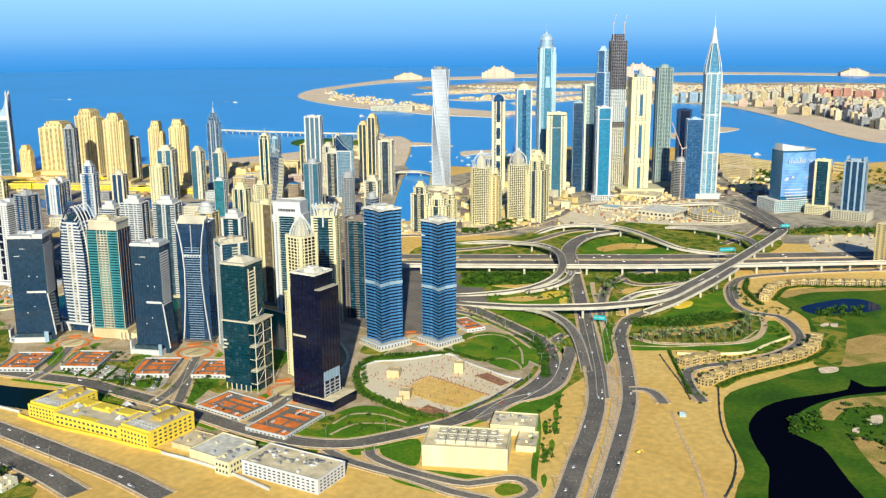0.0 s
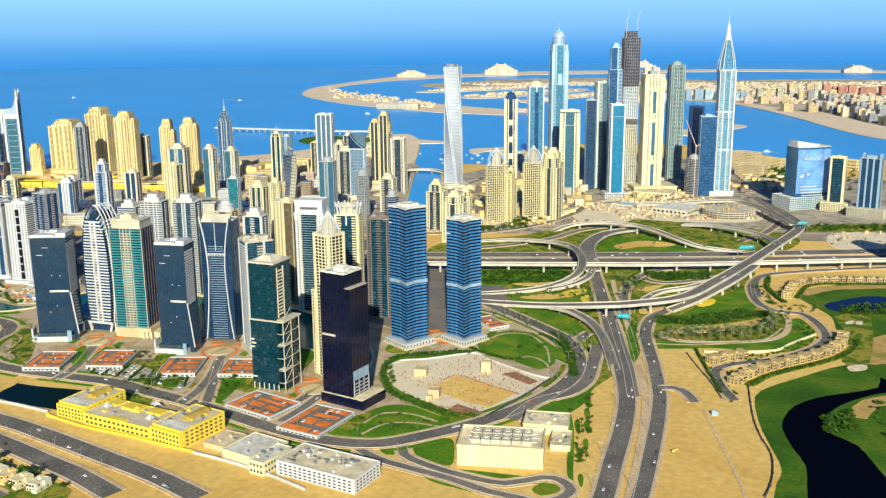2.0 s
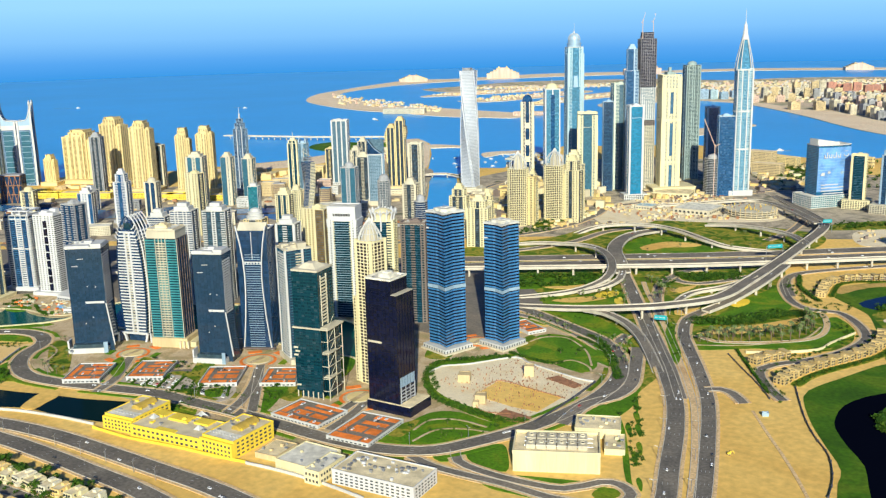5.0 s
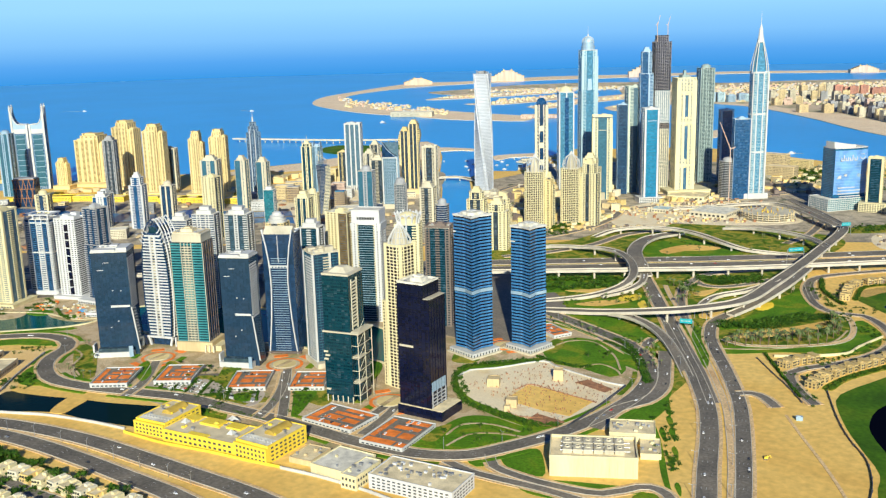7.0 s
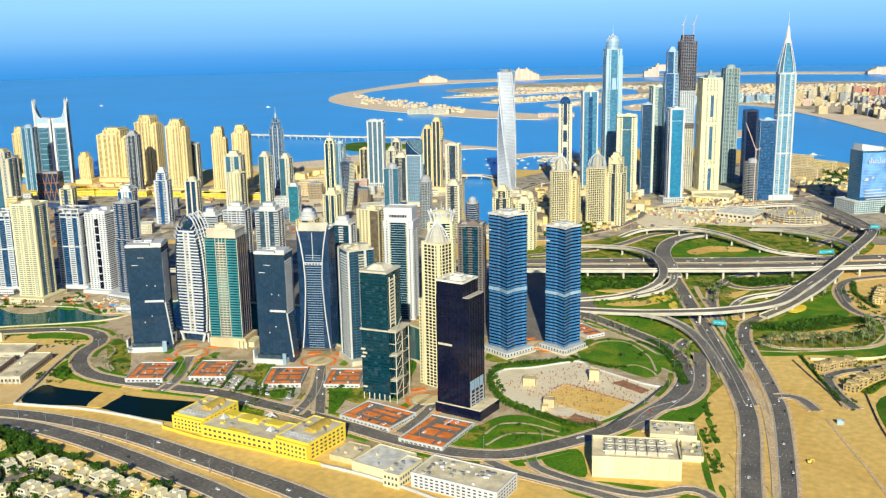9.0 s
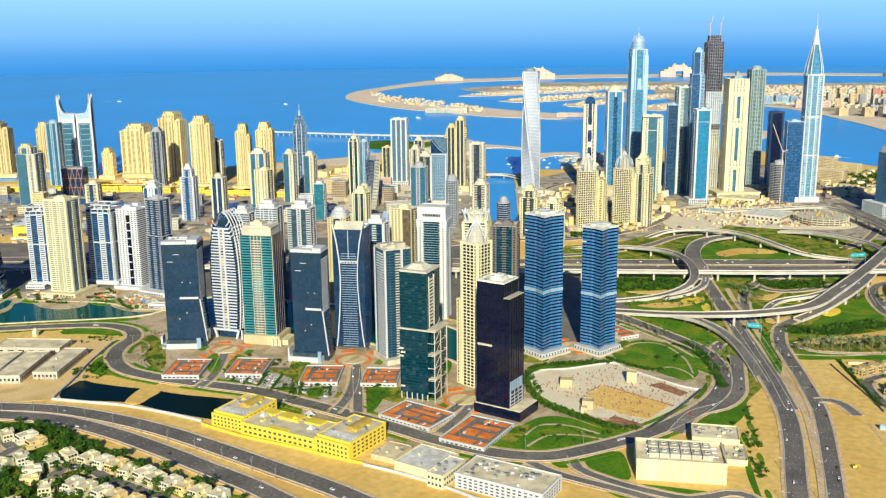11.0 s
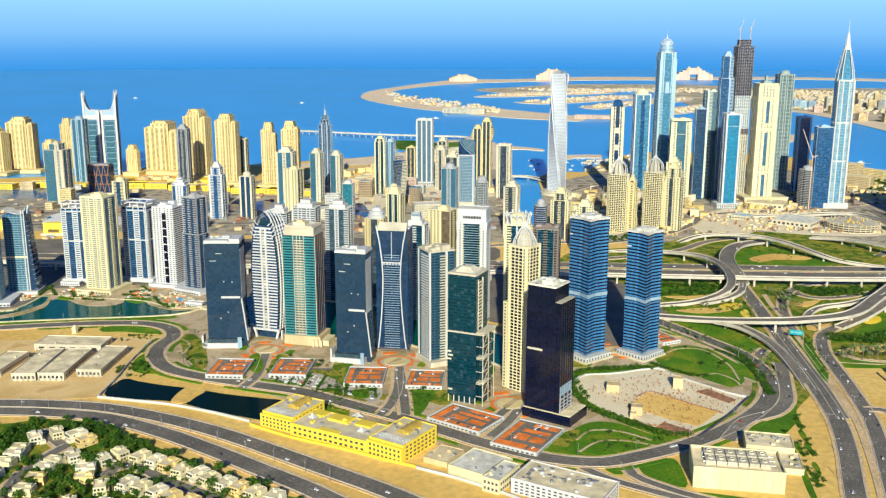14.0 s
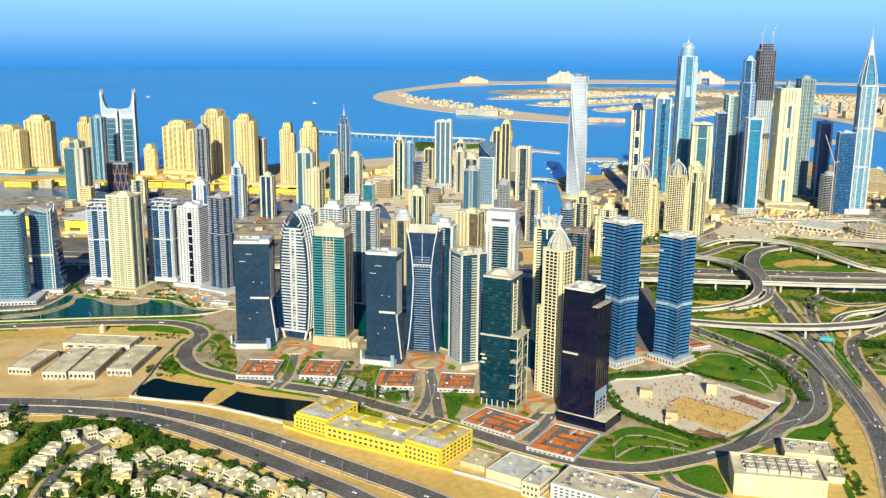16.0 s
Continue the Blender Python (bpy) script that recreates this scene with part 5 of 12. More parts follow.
def tower(name, label, x, y, ang, w, d, h, wall, gl, storey=1.6, band=0.45, out=0.22, bay=0.0, pw=0.45, crown="flat", podium=None, cut=0.0, tiers=((0, 1, 1, 1),), split=False, group="", cols=None):
    """A tower of one or more storey-built tiers (from, to, and the share of the width and depth), with its crown and podium."""
    thing = tagged(empty(name, x, y, ang), label, "tower", group)
    for a, b, sx, sy in tiers:
        poly = chamfer(w * sx, d * sy, cut * min(w, d)) if cut else rect(w * sx, d * sy)
        if cols or (bay and not cut):
            bays(thing, w * sx, d * sy, a * h, b * h, wall, gl, cols or COLS[int(abs(x) * 3 + abs(y)) % len(COLS)], storey, max(band, 0.42))
        else:
            facade(thing, poly, a * h, b * h, wall, gl, storey, band, out, bay, pw, split)
        if (a, b, sx, sy) != tiers[-1]:
            roof_top(thing, poly, b * h, wall, int(x), 0.5, False)
    seed = int(abs(x) * 7 + abs(y))
    if crown == "flat":
        roof_top(thing, poly, h, wall, seed)
    elif crown == "slab":
        roof_top(thing, poly, h, wall, seed, 1.6)
    else:
        roof_top(thing, poly, h, wall, seed, 0.5, False)
        r = min(w * sx, d * sy) / 2
        bm = bmesh.new()
        if crown == "dome":
            lathe(bm, [(r * 0.95, h), (r * 0.95, h + r * 0.25)] + [(r * 0.9 * math.cos(a), h + r * 0.3 + r * 0.9 * math.sin(a)) for a in (0, 0.35, 0.7, 1.0, 1.25, 1.5)])
            part("dome", bm, wall, thing)
        elif crown == "pyramid":
            prism(bm, rect(r * 1.9, r * 1.9), h + 0.2, h + r * 1.6, rect(r * 0.1, r * 0.1))
            part("pointed_roof", bm, wall, thing)
        elif crown == "steps":
            prism(bm, rect(w * sx * 0.7, d * sy * 0.7), h, h + 3)
            prism(bm, rect(w * sx * 0.45, d * sy * 0.45), h + 3, h + 5.5)
            part("stepped_crown", bm, wall, thing)
        elif crown == "fins":
            prism(bm, rect(w * 0.5, d * 0.5), h, h + 3)
            part("roof_house", bm, wall, thing)
            for s in (-1, 1):
                bm = bmesh.new()
                prism(bm, [(s * w * 0.42 + q, p) for q, p in ((-0.4, -d * 0.4), (0.4, -d * 0.4), (0.4, d * 0.4), (-0.4, d * 0.4))], h, h + 5)
                part("crown_fin", bm, wall, thing)
        elif crown == "mast":
            prism(bm, rect(w * sx * 0.6, d * sy * 0.6), h, h + 3)
            beam(bm, (0, 0, h + 3), (0, 0, h + 3 + r * 1.6), 0.22)
            part("mast", bm, wall, thing)
        elif crown == "rings":
            lathe(bm, [(r * 1.1, h), (r * 1.1, h + 0.6), (r * 0.95, h + 0.7), (r * 0.95, h + 1.7), (r, h + 1.8), (r, h + 2.6), (r * 0.8, h + 2.7), (r * 0.8, h + 3.8), (r * 0.85, h + 3.9), (r * 0.85, h + 4.8), (r * 0.6, h + 5.4), (r * 0.5, h + 7.4), (r * 0.15, h + 8)], 20)
            part("ringed_crown", bm, WHITE, thing)
        elif crown == "round":
            lathe(bm, [(r * 0.7, h), (r * 0.7, h + 3), (r * 0.5, h + 4.2), (r * 0.2, h + 5)])
            part("round_crown", bm, wall, thing)
    if podium:
        pw_, pd_, ph_, pm = podium
        bm = bmesh.new()
        prism(bm, rect(pw_, pd_), 0, ph_)
        prism(bm, grow(rect(pw_, pd_), 0.25), ph_ - 0.5, ph_ + 0.3)
        part("podium", bm, pm, thing)
        bm = bmesh.new()
        for k in range(max(1, int(ph_ / 1.8))):
            for s in (-1, 1):
                for i in range(int(pw_ / 2.4)):
                    cx = -pw_ / 2 + 1.6 + i * 2.4
                    box(bm, cx - 0.75, cx + 0.75, s * (pd_ / 2 + 0.03) - 0.05, s * (pd_ / 2 + 0.03) + 0.05, 0.5 + k * 1.8, 1.6 + k * 1.8)
        part("podium_glazing", bm, G_DARK, thing, "", True)
    return thing


def beach_tower(x, y, ang, w, d, h, seed=0):
    """A cluster of sand-coloured shafts with stepped flat roofs and open roof frames."""
    rng = random.Random(seed)
    t = tagged(empty("apartment_tower", x, y, ang), "sand-coloured apartment tower with stepped roofs by the beach", "tower", "beach residences")
    for cx, cy, sx, sy, top in ((0, 0.04, 0.56, 0.92, 1.0), (-0.32, 0.0, 0.36, 0.86, rng.uniform(0.9, 0.95)), (0.32, 0.06, 0.36, 0.8, rng.uniform(0.84, 0.93)), (0.02, -0.4, 0.34, 0.2, 0.93)):
        wing = new("wing")
        wing.parent = t
        wing.location = (cx * w, cy * d, 0)
        bays(wing, w * sx, d * sy, 0, h * top, YELLOW, G_BRONZE, "wwww" if sx > 0.5 else "ww", 1.6, 0.42, 0.2, "wwww" if sy > 0.5 else "w")
        bm = bmesh.new()
        prism(bm, rect(w * sx * 1.04, d * sy * 1.04), h * top - 0.3, h * top + 0.5)
        prism(bm, rect(w * sx * 0.7, d * sy * 0.6), h * top + 0.5, h * top + 2.0)
        part("roof_step", bm, YELLOW, wing)
    for s in (-1, 1):
        bm = bmesh.new()
        box(bm, s * w * 0.2 - 0.7, s * w * 0.2 + 0.7, -d * 0.4, d * 0.4, h, h + 3.6)
        box(bm, s * w * 0.2 - 0.9, s * w * 0.2 + 0.9, -d * 0.44, d * 0.44, h + 2.8, h + 3.4)
        part("roof_frame", bm, YELLOW, t)
    bm = bmesh.new()
    box(bm, -w * 0.22, w * 0.22, -d * 0.25, d * 0.25, h + 2, h + 3.2)
    part("roof_beam", bm, YELLOW, t)
    bm = bmesh.new()
    box(bm, -w * 0.8, w * 0.8, -d * 0.8, d * 0.75, 0, 5)
    box(bm, -w * 0.84, w * 0.84, -d * 0.84, d * 0.78, 4.4, 5.1)
    part("podium", bm, YELLOW, t)

# ---- the marina skyline ----
# beach residences
for i, spec in enumerate(((-1271.4, 753.9, 31.7, 35.1, 21.7, 71.7), (-1285.1, 719, 21.3, 35.1, 21.6, 60.3), (-1246.2, 779, 16.9, 19.7, 12.1, 40.2), (-1256.3, 816.4, 20.1, 19.3, 13.8, 66.1), (-1103.8, 852.5, 20.3, 44.2, 27.4, 67.2), (-1031.4, 845.2, 16, 30.3, 21.7, 86.3), (-956.6, 823.4, 23.9, 25.4, 18.2, 85.2), (-897.4, 834.4, 29.8, 17.2, 14.2, 77), (-879, 853, 28.1, 20.2, 16.6, 78.1), (-1119.8, 811.9, 22.4, 14.4, 11.8, 37.7))):
    beach_tower(*spec, i)
# Greyer stone instead of ochre puts the wing's shade into its colour.
tower("apartment_tower", "sand-coloured wing behind the beach tower, greyed in colour as if shaded", -961.1, 851, 24.2, 16.3, 11.7, 54.6, STONE, G_DARK, 1.5, 0.5, 0.2, 2.4, 0.9, group="beach residences")
# west marina
tower("apartment_tower", "beige and blue glass tower with a stepped roof", -1023, 627.4, 20.8, 22.8, 18.7, 66.3, STONE, G_SEA, 1.6, 0.35, 0.2, 3.0, 0.6, "flat", None, 0, ((0, 0.9, 1, 1), (0.9, 1, 0.5, 0.7)), cols="GGPwP")
tower("apartment_tower", "slim blue-grey tower with a rounded top", -1134.6, 743.2, 23.4, 15.3, 14.1, 79.2, PALEBLUE, G_SEA, 1.5, 0.35, 0.2, 2.0, 0.4, "round", None, 0, cols="PGwGP")
tower("apartment_tower", "grey concrete tower still under construction", -989.7, 781.9, 26.5, 13.4, 12.4, 71.7, GREY, G_DARK, 1.6, 0.4, 0.3, 2.2, 0.5, "steps")
tower("apartment_tower", "slender white and blue tower", -809, 658, 24.2, 13.6, 12.6, 52.5, BRIGHT, G_BLUE, 1.6, 0.4, 0.2, 2.2, 0.8, "steps", None, 0, ((0, 0.85, 1, 1), (0.85, 1, 0.7, 0.7)), cols="PbGbP")
tower("apartment_tower", "grey banded tower with a rounded crown", -782, 673, 23.3, 12.6, 11.6, 43.5, STONE, G_NAVY, 1.6, 0.5, 0.2, 2.6, 0.6, "round", None, 0, cols="PGPGP")
tower("apartment_tower", "cream tower with punched windows", -700, 651.4, 5.2, 14.7, 10.5, 59.5, CREAM, G_DARK, 1.6, 0.5, 0.15, 2.0, 0.8, "flat", cols="wwPww")
tower("apartment_tower", "beige tower with a domed roof", -810.4, 766.2, 26, 18.6, 17.4, 57, STONE, G_SEA, 1.6, 0.5, 0.15, 2.0, 0.8, "steps", cols="PGwGP")
tower("apartment_tower", "beige tower with a small raised crown", -786.4, 790.6, 13.8, 11.9, 11, 54.8, STONE, G_SEA, 1.6, 0.45, 0.15, 2.2, 0.9, "steps", cols="GGPwP")
tower("apartment_tower", "beige tower with a small raised crown", -782, 820.7, 15.6, 11.9, 11, 49.5, STONE, G_SEA, 1.6, 0.45, 0.15, 2.2, 0.9, "steps", cols="GGPwP")
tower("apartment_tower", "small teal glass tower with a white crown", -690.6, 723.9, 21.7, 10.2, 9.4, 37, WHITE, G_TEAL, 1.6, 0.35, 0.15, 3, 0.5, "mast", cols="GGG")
tower("apartment_tower", "cream tower with green glass strips and a white roof house", -754.4, 868.6, 24, 11.4, 11, 66, CREAM, G_GREEN, 1.6, 0.35, 0.2, 2.6, 0.8, "mast", None, 0, ((0, 0.95, 1, 1), (0.95, 1, 0.8, 0.8)), cols="PGwGP")
tower("apartment_tower", "blue-grey slab tower joined to a cream one", -744.2, 875, 24, 9.6, 12, 62.5, PALEBLUE, G_HAZE, 1.6, 0.35, 0.2, 2.6, 0.8, "fins", cols="GwG")
tower("apartment_tower", "low green and white tower", -622, 707, 24, 10.6, 9.8, 40, CREAM, G_GREEN, 1.6, 0.4, 0.2, 2.6, 0.8, "round")
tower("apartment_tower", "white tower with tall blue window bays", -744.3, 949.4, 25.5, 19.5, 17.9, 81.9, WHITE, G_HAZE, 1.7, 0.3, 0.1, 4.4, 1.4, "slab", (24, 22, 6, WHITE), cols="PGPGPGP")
tower("apartment_block", "sandy apartment block near the shore", -794.6, 993.7, 20, 11.2, 9.9, 40, YELLOW, G_DARK, 1.6, 0.5, 0.15, 2.4, 1.0, "flat")
for spec in ((-773, 1037.4, 17.2, 11.4, 10, 46), (-658.9, 875.5, 20, 15.5, 11.5, 50), (-709.1, 932.4, 10.1, 12.6, 10.2, 48.9)):
    tower("apartment_tower", "beige apartment tower among others", *spec, STONE, G_DARK, 1.6, 0.5, 0.15, 2.4, 1.0, "steps")
tower("apartment_tower", "blue-grey tower with a rounded glass top", -563.7, 716.1, 20, 13.6, 12.2, 63.5, GREY, G_SEA, 1.6, 0.35, 0.2, 2.4, 0.6, "round", None, 0, cols="GwG")
tower("apartment_tower", "grey blue tower with a small dome", -551, 754.8, 19.2, 11, 11, 46, GREY, G_GREY, 1.6, 0.4, 0.2, 2.2, 0.5, "dome", None, 0.25)
tower("apartment_tower", "beige tower with a flat white roof frame", -618, 923, 19.6, 15.8, 14.3, 60.9, STONE, G_DARK, 1.6, 0.45, 0.2, 2.6, 0.9, "slab")
tower("apartment_block", "dark cylinder-topped office block", -401.5, 580.6, 7.3, 8.9, 9, 63.9, GREY, G_NAVY, 1.6, 0.3, 0.2, 0, 0.5, "round", None, 0.25)
tower("apartment_tower", "pale tower at the water's edge", -507, 734, 14.6, 12.8, 11.6, 48.5, STONE, G_DARK, 1.6, 0.5, 0.2, 2.6, 1.0, "steps")
for spec in ((-465.4, 752.7, 11.1, 16.3, 11.4, 43.3), (-426, 717.6, 12.9, 19.1, 13.4, 40.5), (-453.7, 788.5, 5.9, 9.1, 6.3, 31.7), (-425.5, 828.8, 4.5, 8.6, 6.8, 48.6), (-392.9, 852.1, -1.5, 16.3, 12.9, 60.2), (-399.8, 870.8, 7.1, 18, 14.2, 63.1)):
    tower("apartment_block", "cream apartment block with stacked balconies", *spec, CREAM, G_DARK, 1.6, 0.5, 0.2, 2.4, 1.0, "steps", None, 0, ((0, 0.85, 1, 1), (0.85, 1, 0.7, 0.7)))
# the tallest block
def slot_tower(x, y, ang, w, d, h):
    t = tagged(empty("apartment_tower", x, y, ang), "yellow-cream tower with tall blue glass slots", "tower")
    bays(t, w, d, 0, h, CREAM, G_MID, "wwwwww", 1.6, 0.5, 0.2, "wwww")
    for z0, z1 in ((0.03, 0.24), (0.32, 0.6), (0.68, 0.86)):
        bm = bmesh.new()
        box(bm, -w * 0.1, w * 0.1, -d / 2 - 0.75, -d / 2, h * z0, h * z1)
        part("glass_slot", bm, G_MID, t)
        for s in (-1, 1):
            bm = bmesh.new()
            box(bm, s * w * 0.15 - w * 0.06, s * w * 0.15 + w * 0.06, -d / 2 - 1.0, -d / 2, h * (z0 - 0.02), h * (z1 + 0.02))
            part("slot_pier", bm, CREAM, t)
        bm = bmesh.new()
        box(bm, -w * 0.52, w * 0.52, -d * 0.54, d * 0.52, h * (z1 + 0.015), h * (z1 + 0.035))
        part("belt", bm, CREAM, t)
    for s in (-1, 1):
        bm = bmesh.new()
        box(bm, s * w * 0.44 - w * 0.09, s * w * 0.44 + w * 0.09, -d / 2 - 0.7, -d * 0.2, 0, h * 0.985)
        part("corner_pier", bm, CREAM, t)
    roof_top(t, rect(w, d), h, CREAM, 4, 1.2, False)
    bm = bmesh.new()
    box(bm, -w * 0.2, w * 0.2, -d * 0.3, d * 0.3, h, h + 4)
    box(bm, -w * 0.06, w * 0.06, -d * 0.1, d * 0.1, h + 4, h + 9)
    part("roof_house", bm, SAGE, t)
    bm = bmesh.new()
    box(bm, -w * 1.0, w * 1.3, -d * 0.9, d * 0.7, 0, 7)
    box(bm, -w * 1.04, w * 1.34, -d * 0.94, d * 0.74, 6.3, 7.3)
    part("podium", bm, CREAM, t)


tower("apartment_tower", "pale stone tower with a green glass stripe", -437.6, 1000.4, 24, 22.1, 17.5, 92.9, CREAM, G_SEA, 1.7, 0.45, 0.2, 3.2, 1.3, "slab", None, 0, ((0, 0.84, 1, 1), (0.84, 0.99, 0.98, 0.98)), cols="PwGGwP")
tower("apartment_tower", "pale green and white tower with balcony bands", -419.4, 1061.1, 35, 22.1, 17.5, 121.9, PALEGREEN, G_HAZE, 1.6, 0.4, 0.3, 3.0, 0.8, "slab", None, 0, cols="PbGbwb")
tower("apartment_tower", "dark blue glass tower beside the pale one", -428, 1038.8, 28, 10.9, 9.7, 103.1, PALEBLUE, G_NAVY, 1.6, 0.3, 0.2, 3.0, 0.4, "flat", cols="GGG")
tower("apartment_tower", "bright blue glass tower with white side strips", -381.5, 998.4, 35, 15.4, 14.6, 101.8, BRIGHT, G_AZURE, 1.6, 0.3, 0.2, 3.6, 0.9, "slab", (26, 18, 6, WHITE), 0, ((0, 0.88, 1, 1), (0.88, 1, 1.02, 1.02)), cols="PGGGP")
tower("apartment_tower", "dark tower with a curved notch in its crown", -405.5, 1053.7, 29, 14.1, 12.6, 161.9, PALEBLUE, G_BLUE, 1.6, 0.3, 0.2, 2.6, 0.6, "steps", None, 0, ((0, 0.85, 1, 1), (0.85, 1, 0.75, 0.75)), cols="GGPb")
slot_tower(-362.8, 1059.4, 35, 21.5, 19.5, 132.1)
tower("apartment_tower", "grey-green banded tower with a peaked roof", -364, 1152.2, 35, 17, 15.5, 139.5, SAGE, G_GREEN, 1.6, 0.45, 0.3, 3.0, 0.5, "round", None, 0, cols="wbwbw")
tower("office_tower", "dark blue glass tower with a white frame", -340.6, 1164.5, 28, 15.5, 12.1, 88.2, PALEBLUE, G_BLUE, 1.7, 0.18, 0.15, 4, 0.4, "slab", cols="PGGP")
tower("office_tower", "blue glass tower with pale bands", -296.7, 1055.8, 26, 16.8, 13, 88.1, PALEBLUE, G_BLUE, 1.7, 0.3, 0.2, 3.4, 0.4, "flat", cols="GGG")
tower("apartment_tower", "round concrete tower under construction", -308.8, 1053.6, -0.6, 18.3, 17.7, 41.2, GREY, G_DARK, 1.8, 0.4, 0.5, 0, 0.5, "round", None, 0.3)
tower("office_tower", "pale green banded office tower with a white top", -155.2, 1029.8, 0.4, 14.5, 10.7, 53.8, CREAM, G_GREEN, 1.7, 0.4, 0.2, 4, 0.8, "slab", (26, 22, 9, CREAM), cols="PGGP")
tower("office_tower", "dark blue glass tower with white uprights", -122, 1012.4, -6.5, 19.4, 12.8, 57.7, PALEBLUE, G_NAVY, 1.7, 0.1, 0.1, 5, 0.8, "fins", (34, 26, 9, STONE), cols="PGPGPGP")
tower("apartment_block", "yellow apartment block beside the road", -64.9, 811, -26.5, 22.7, 15, 34.9, YELLOW, G_DARK, 1.7, 0.5, 0.2, 2.6, 1.0, "flat")

# ---- lakeside quarter: the far rows ----
def tulip_tower(x, y, ang, w, d, h):
    """A white tower whose corner ribs flare out round a drum, with arches between them."""
    t = tagged(empty("apartment_tower", x, y, ang), "cream tower with a flared crown of white arched ribs", "tower")
    bays(t, w, d, 0, h, CREAM, G_GREEN, "PbGGbP", 1.65, 0.42, 0.25, "PbGbP")
    roof_top(t, rect(w, d), h, CREAM, 3, 0.8, False)
    bm = bmesh.new()
    lathe(bm, [(w * 0.36, h), (w * 0.36, h + 4), (w * 0.42, h + 4.4), (w * 0.42, h + 5.2), (w * 0.3, h + 6.5), (w * 0.12, h + 7.6)], 20)
    part("drum", bm, CREAM, t)
    for k in range(12):
        a = k * math.tau / 12
        bm = bmesh.new()
        pts = [(w * r * math.cos(a), w * r * math.sin(a), h + z) for r, z in ((0.47, -6), (0.45, -1), (0.46, 2), (0.51, 5), (0.57, 7.4))]
        for p, q in zip(pts, pts[1:]):
            beam(bm, p, q, 0.55, 5)
        b = a + math.tau / 12
        top = [(w * r * math.cos(u), w * r * math.sin(u), h + z) for r, u, z in ((0.48, a, 3.6), (0.51, a + (b - a) * 0.25, 5.6), (0.52, (a + b) / 2, 6.4), (0.51, a + (b - a) * 0.75, 5.6), (0.48, b, 3.6))]
        for p, q in zip(top, top[1:]):
            beam(bm, p, q, 0.4, 4)
        part("crown_rib", bm, BRIGHT, t)
    bm = bmesh.new()
    beam(bm, (0, 0, h + 7), (0, 0, h + 13), 0.2)
    part("finial", bm, WHITE, t)


tulip_tower(-366.8, 478.6, 22.3, 15.2, 13.2, 71)
tower("apartment_tower", "brown clad tower with a green window strip", -357.7, 501.5, 18, 16, 12, 65.5, BROWN, G_GREEN, 1.6, 0.35, 0.2, 4.0, 1.6, "slab")
tower("apartment_tower", "tan tower with a brown glass side", -437.4, 502.3, 5, 16.5, 11.5, 69.5, CREAM, G_BRONZE, 1.6, 0.45, 0.2, 3.0, 0.8, "flat", cols="PwwwPGG")
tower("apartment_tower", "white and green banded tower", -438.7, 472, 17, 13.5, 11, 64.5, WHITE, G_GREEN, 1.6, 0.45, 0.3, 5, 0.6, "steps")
tower("apartment_tower", "yellow tower with a white ringed round crown", -493.4, 502, 19.8, 13.5, 12.5, 58, YELLOW, G_DARK, 1.6, 0.5, 0.25, 3, 1.0, "rings", cols="wwGGww")
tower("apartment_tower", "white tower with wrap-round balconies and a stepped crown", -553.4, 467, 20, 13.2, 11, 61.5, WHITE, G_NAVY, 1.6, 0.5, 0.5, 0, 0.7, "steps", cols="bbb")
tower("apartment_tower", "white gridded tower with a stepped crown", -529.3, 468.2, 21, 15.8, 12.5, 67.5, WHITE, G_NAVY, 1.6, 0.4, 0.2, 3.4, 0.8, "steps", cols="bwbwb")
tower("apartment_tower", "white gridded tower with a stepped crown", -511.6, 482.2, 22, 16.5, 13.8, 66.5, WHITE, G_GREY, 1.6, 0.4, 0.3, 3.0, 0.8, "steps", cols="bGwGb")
tower("apartment_tower", "slim green and white tower", -535.8, 586.4, 13.9, 11.7, 10.6, 60, CREAM, G_GREEN, 1.6, 0.4, 0.2, 2.6, 0.6, "steps")
tower("apartment_tower", "white tower with a rounded crown and crane", -958.1, 656.6, 30.9, 13.8, 12.9, 26, CREAM, G_NAVY, 1.6, 0.5, 0.2, 2.6, 1.0, "round", None, 0, cols="PbGbP")
tower("apartment_tower", "white tower with a blue glass base", -911.2, 701.2, 18.1, 13.9, 12.9, 22.7, WHITE, G_BLUE, 1.6, 0.45, 0.2, 2.4, 0.8, "steps")
tower("apartment_tower", "white tower with blue glass corners and a stepped roof", -848, 644, 30, 14.5, 12.5, 32.5, WHITE, G_BLUE, 1.7, 0.5, 0.15, 3, 1.0, "steps", cols="GPwwPG")
# lakeside, west group
def stack(t, name, mat, a0, a1, z0, z1, w, d, side=False, fill=0.62, out=0.7, storey=1.65):
    """A stack of balconies in one bay of the front or of the right side, between two piers."""
    bm = bmesh.new()
    n = int((z1 - z0) / storey)
    for k in range(n):
        z = z0 + k * (z1 - z0) / n
        if side:
            box(bm, w / 2 - 0.1, w / 2 + out, d * a0, d * a1, z, z + storey * fill)
        else:
            box(bm, w * a0, w * a1, -d / 2 - out, -d / 2 + 0.1, z, z + storey * fill)
    part(name, bm, mat, t, "", True)


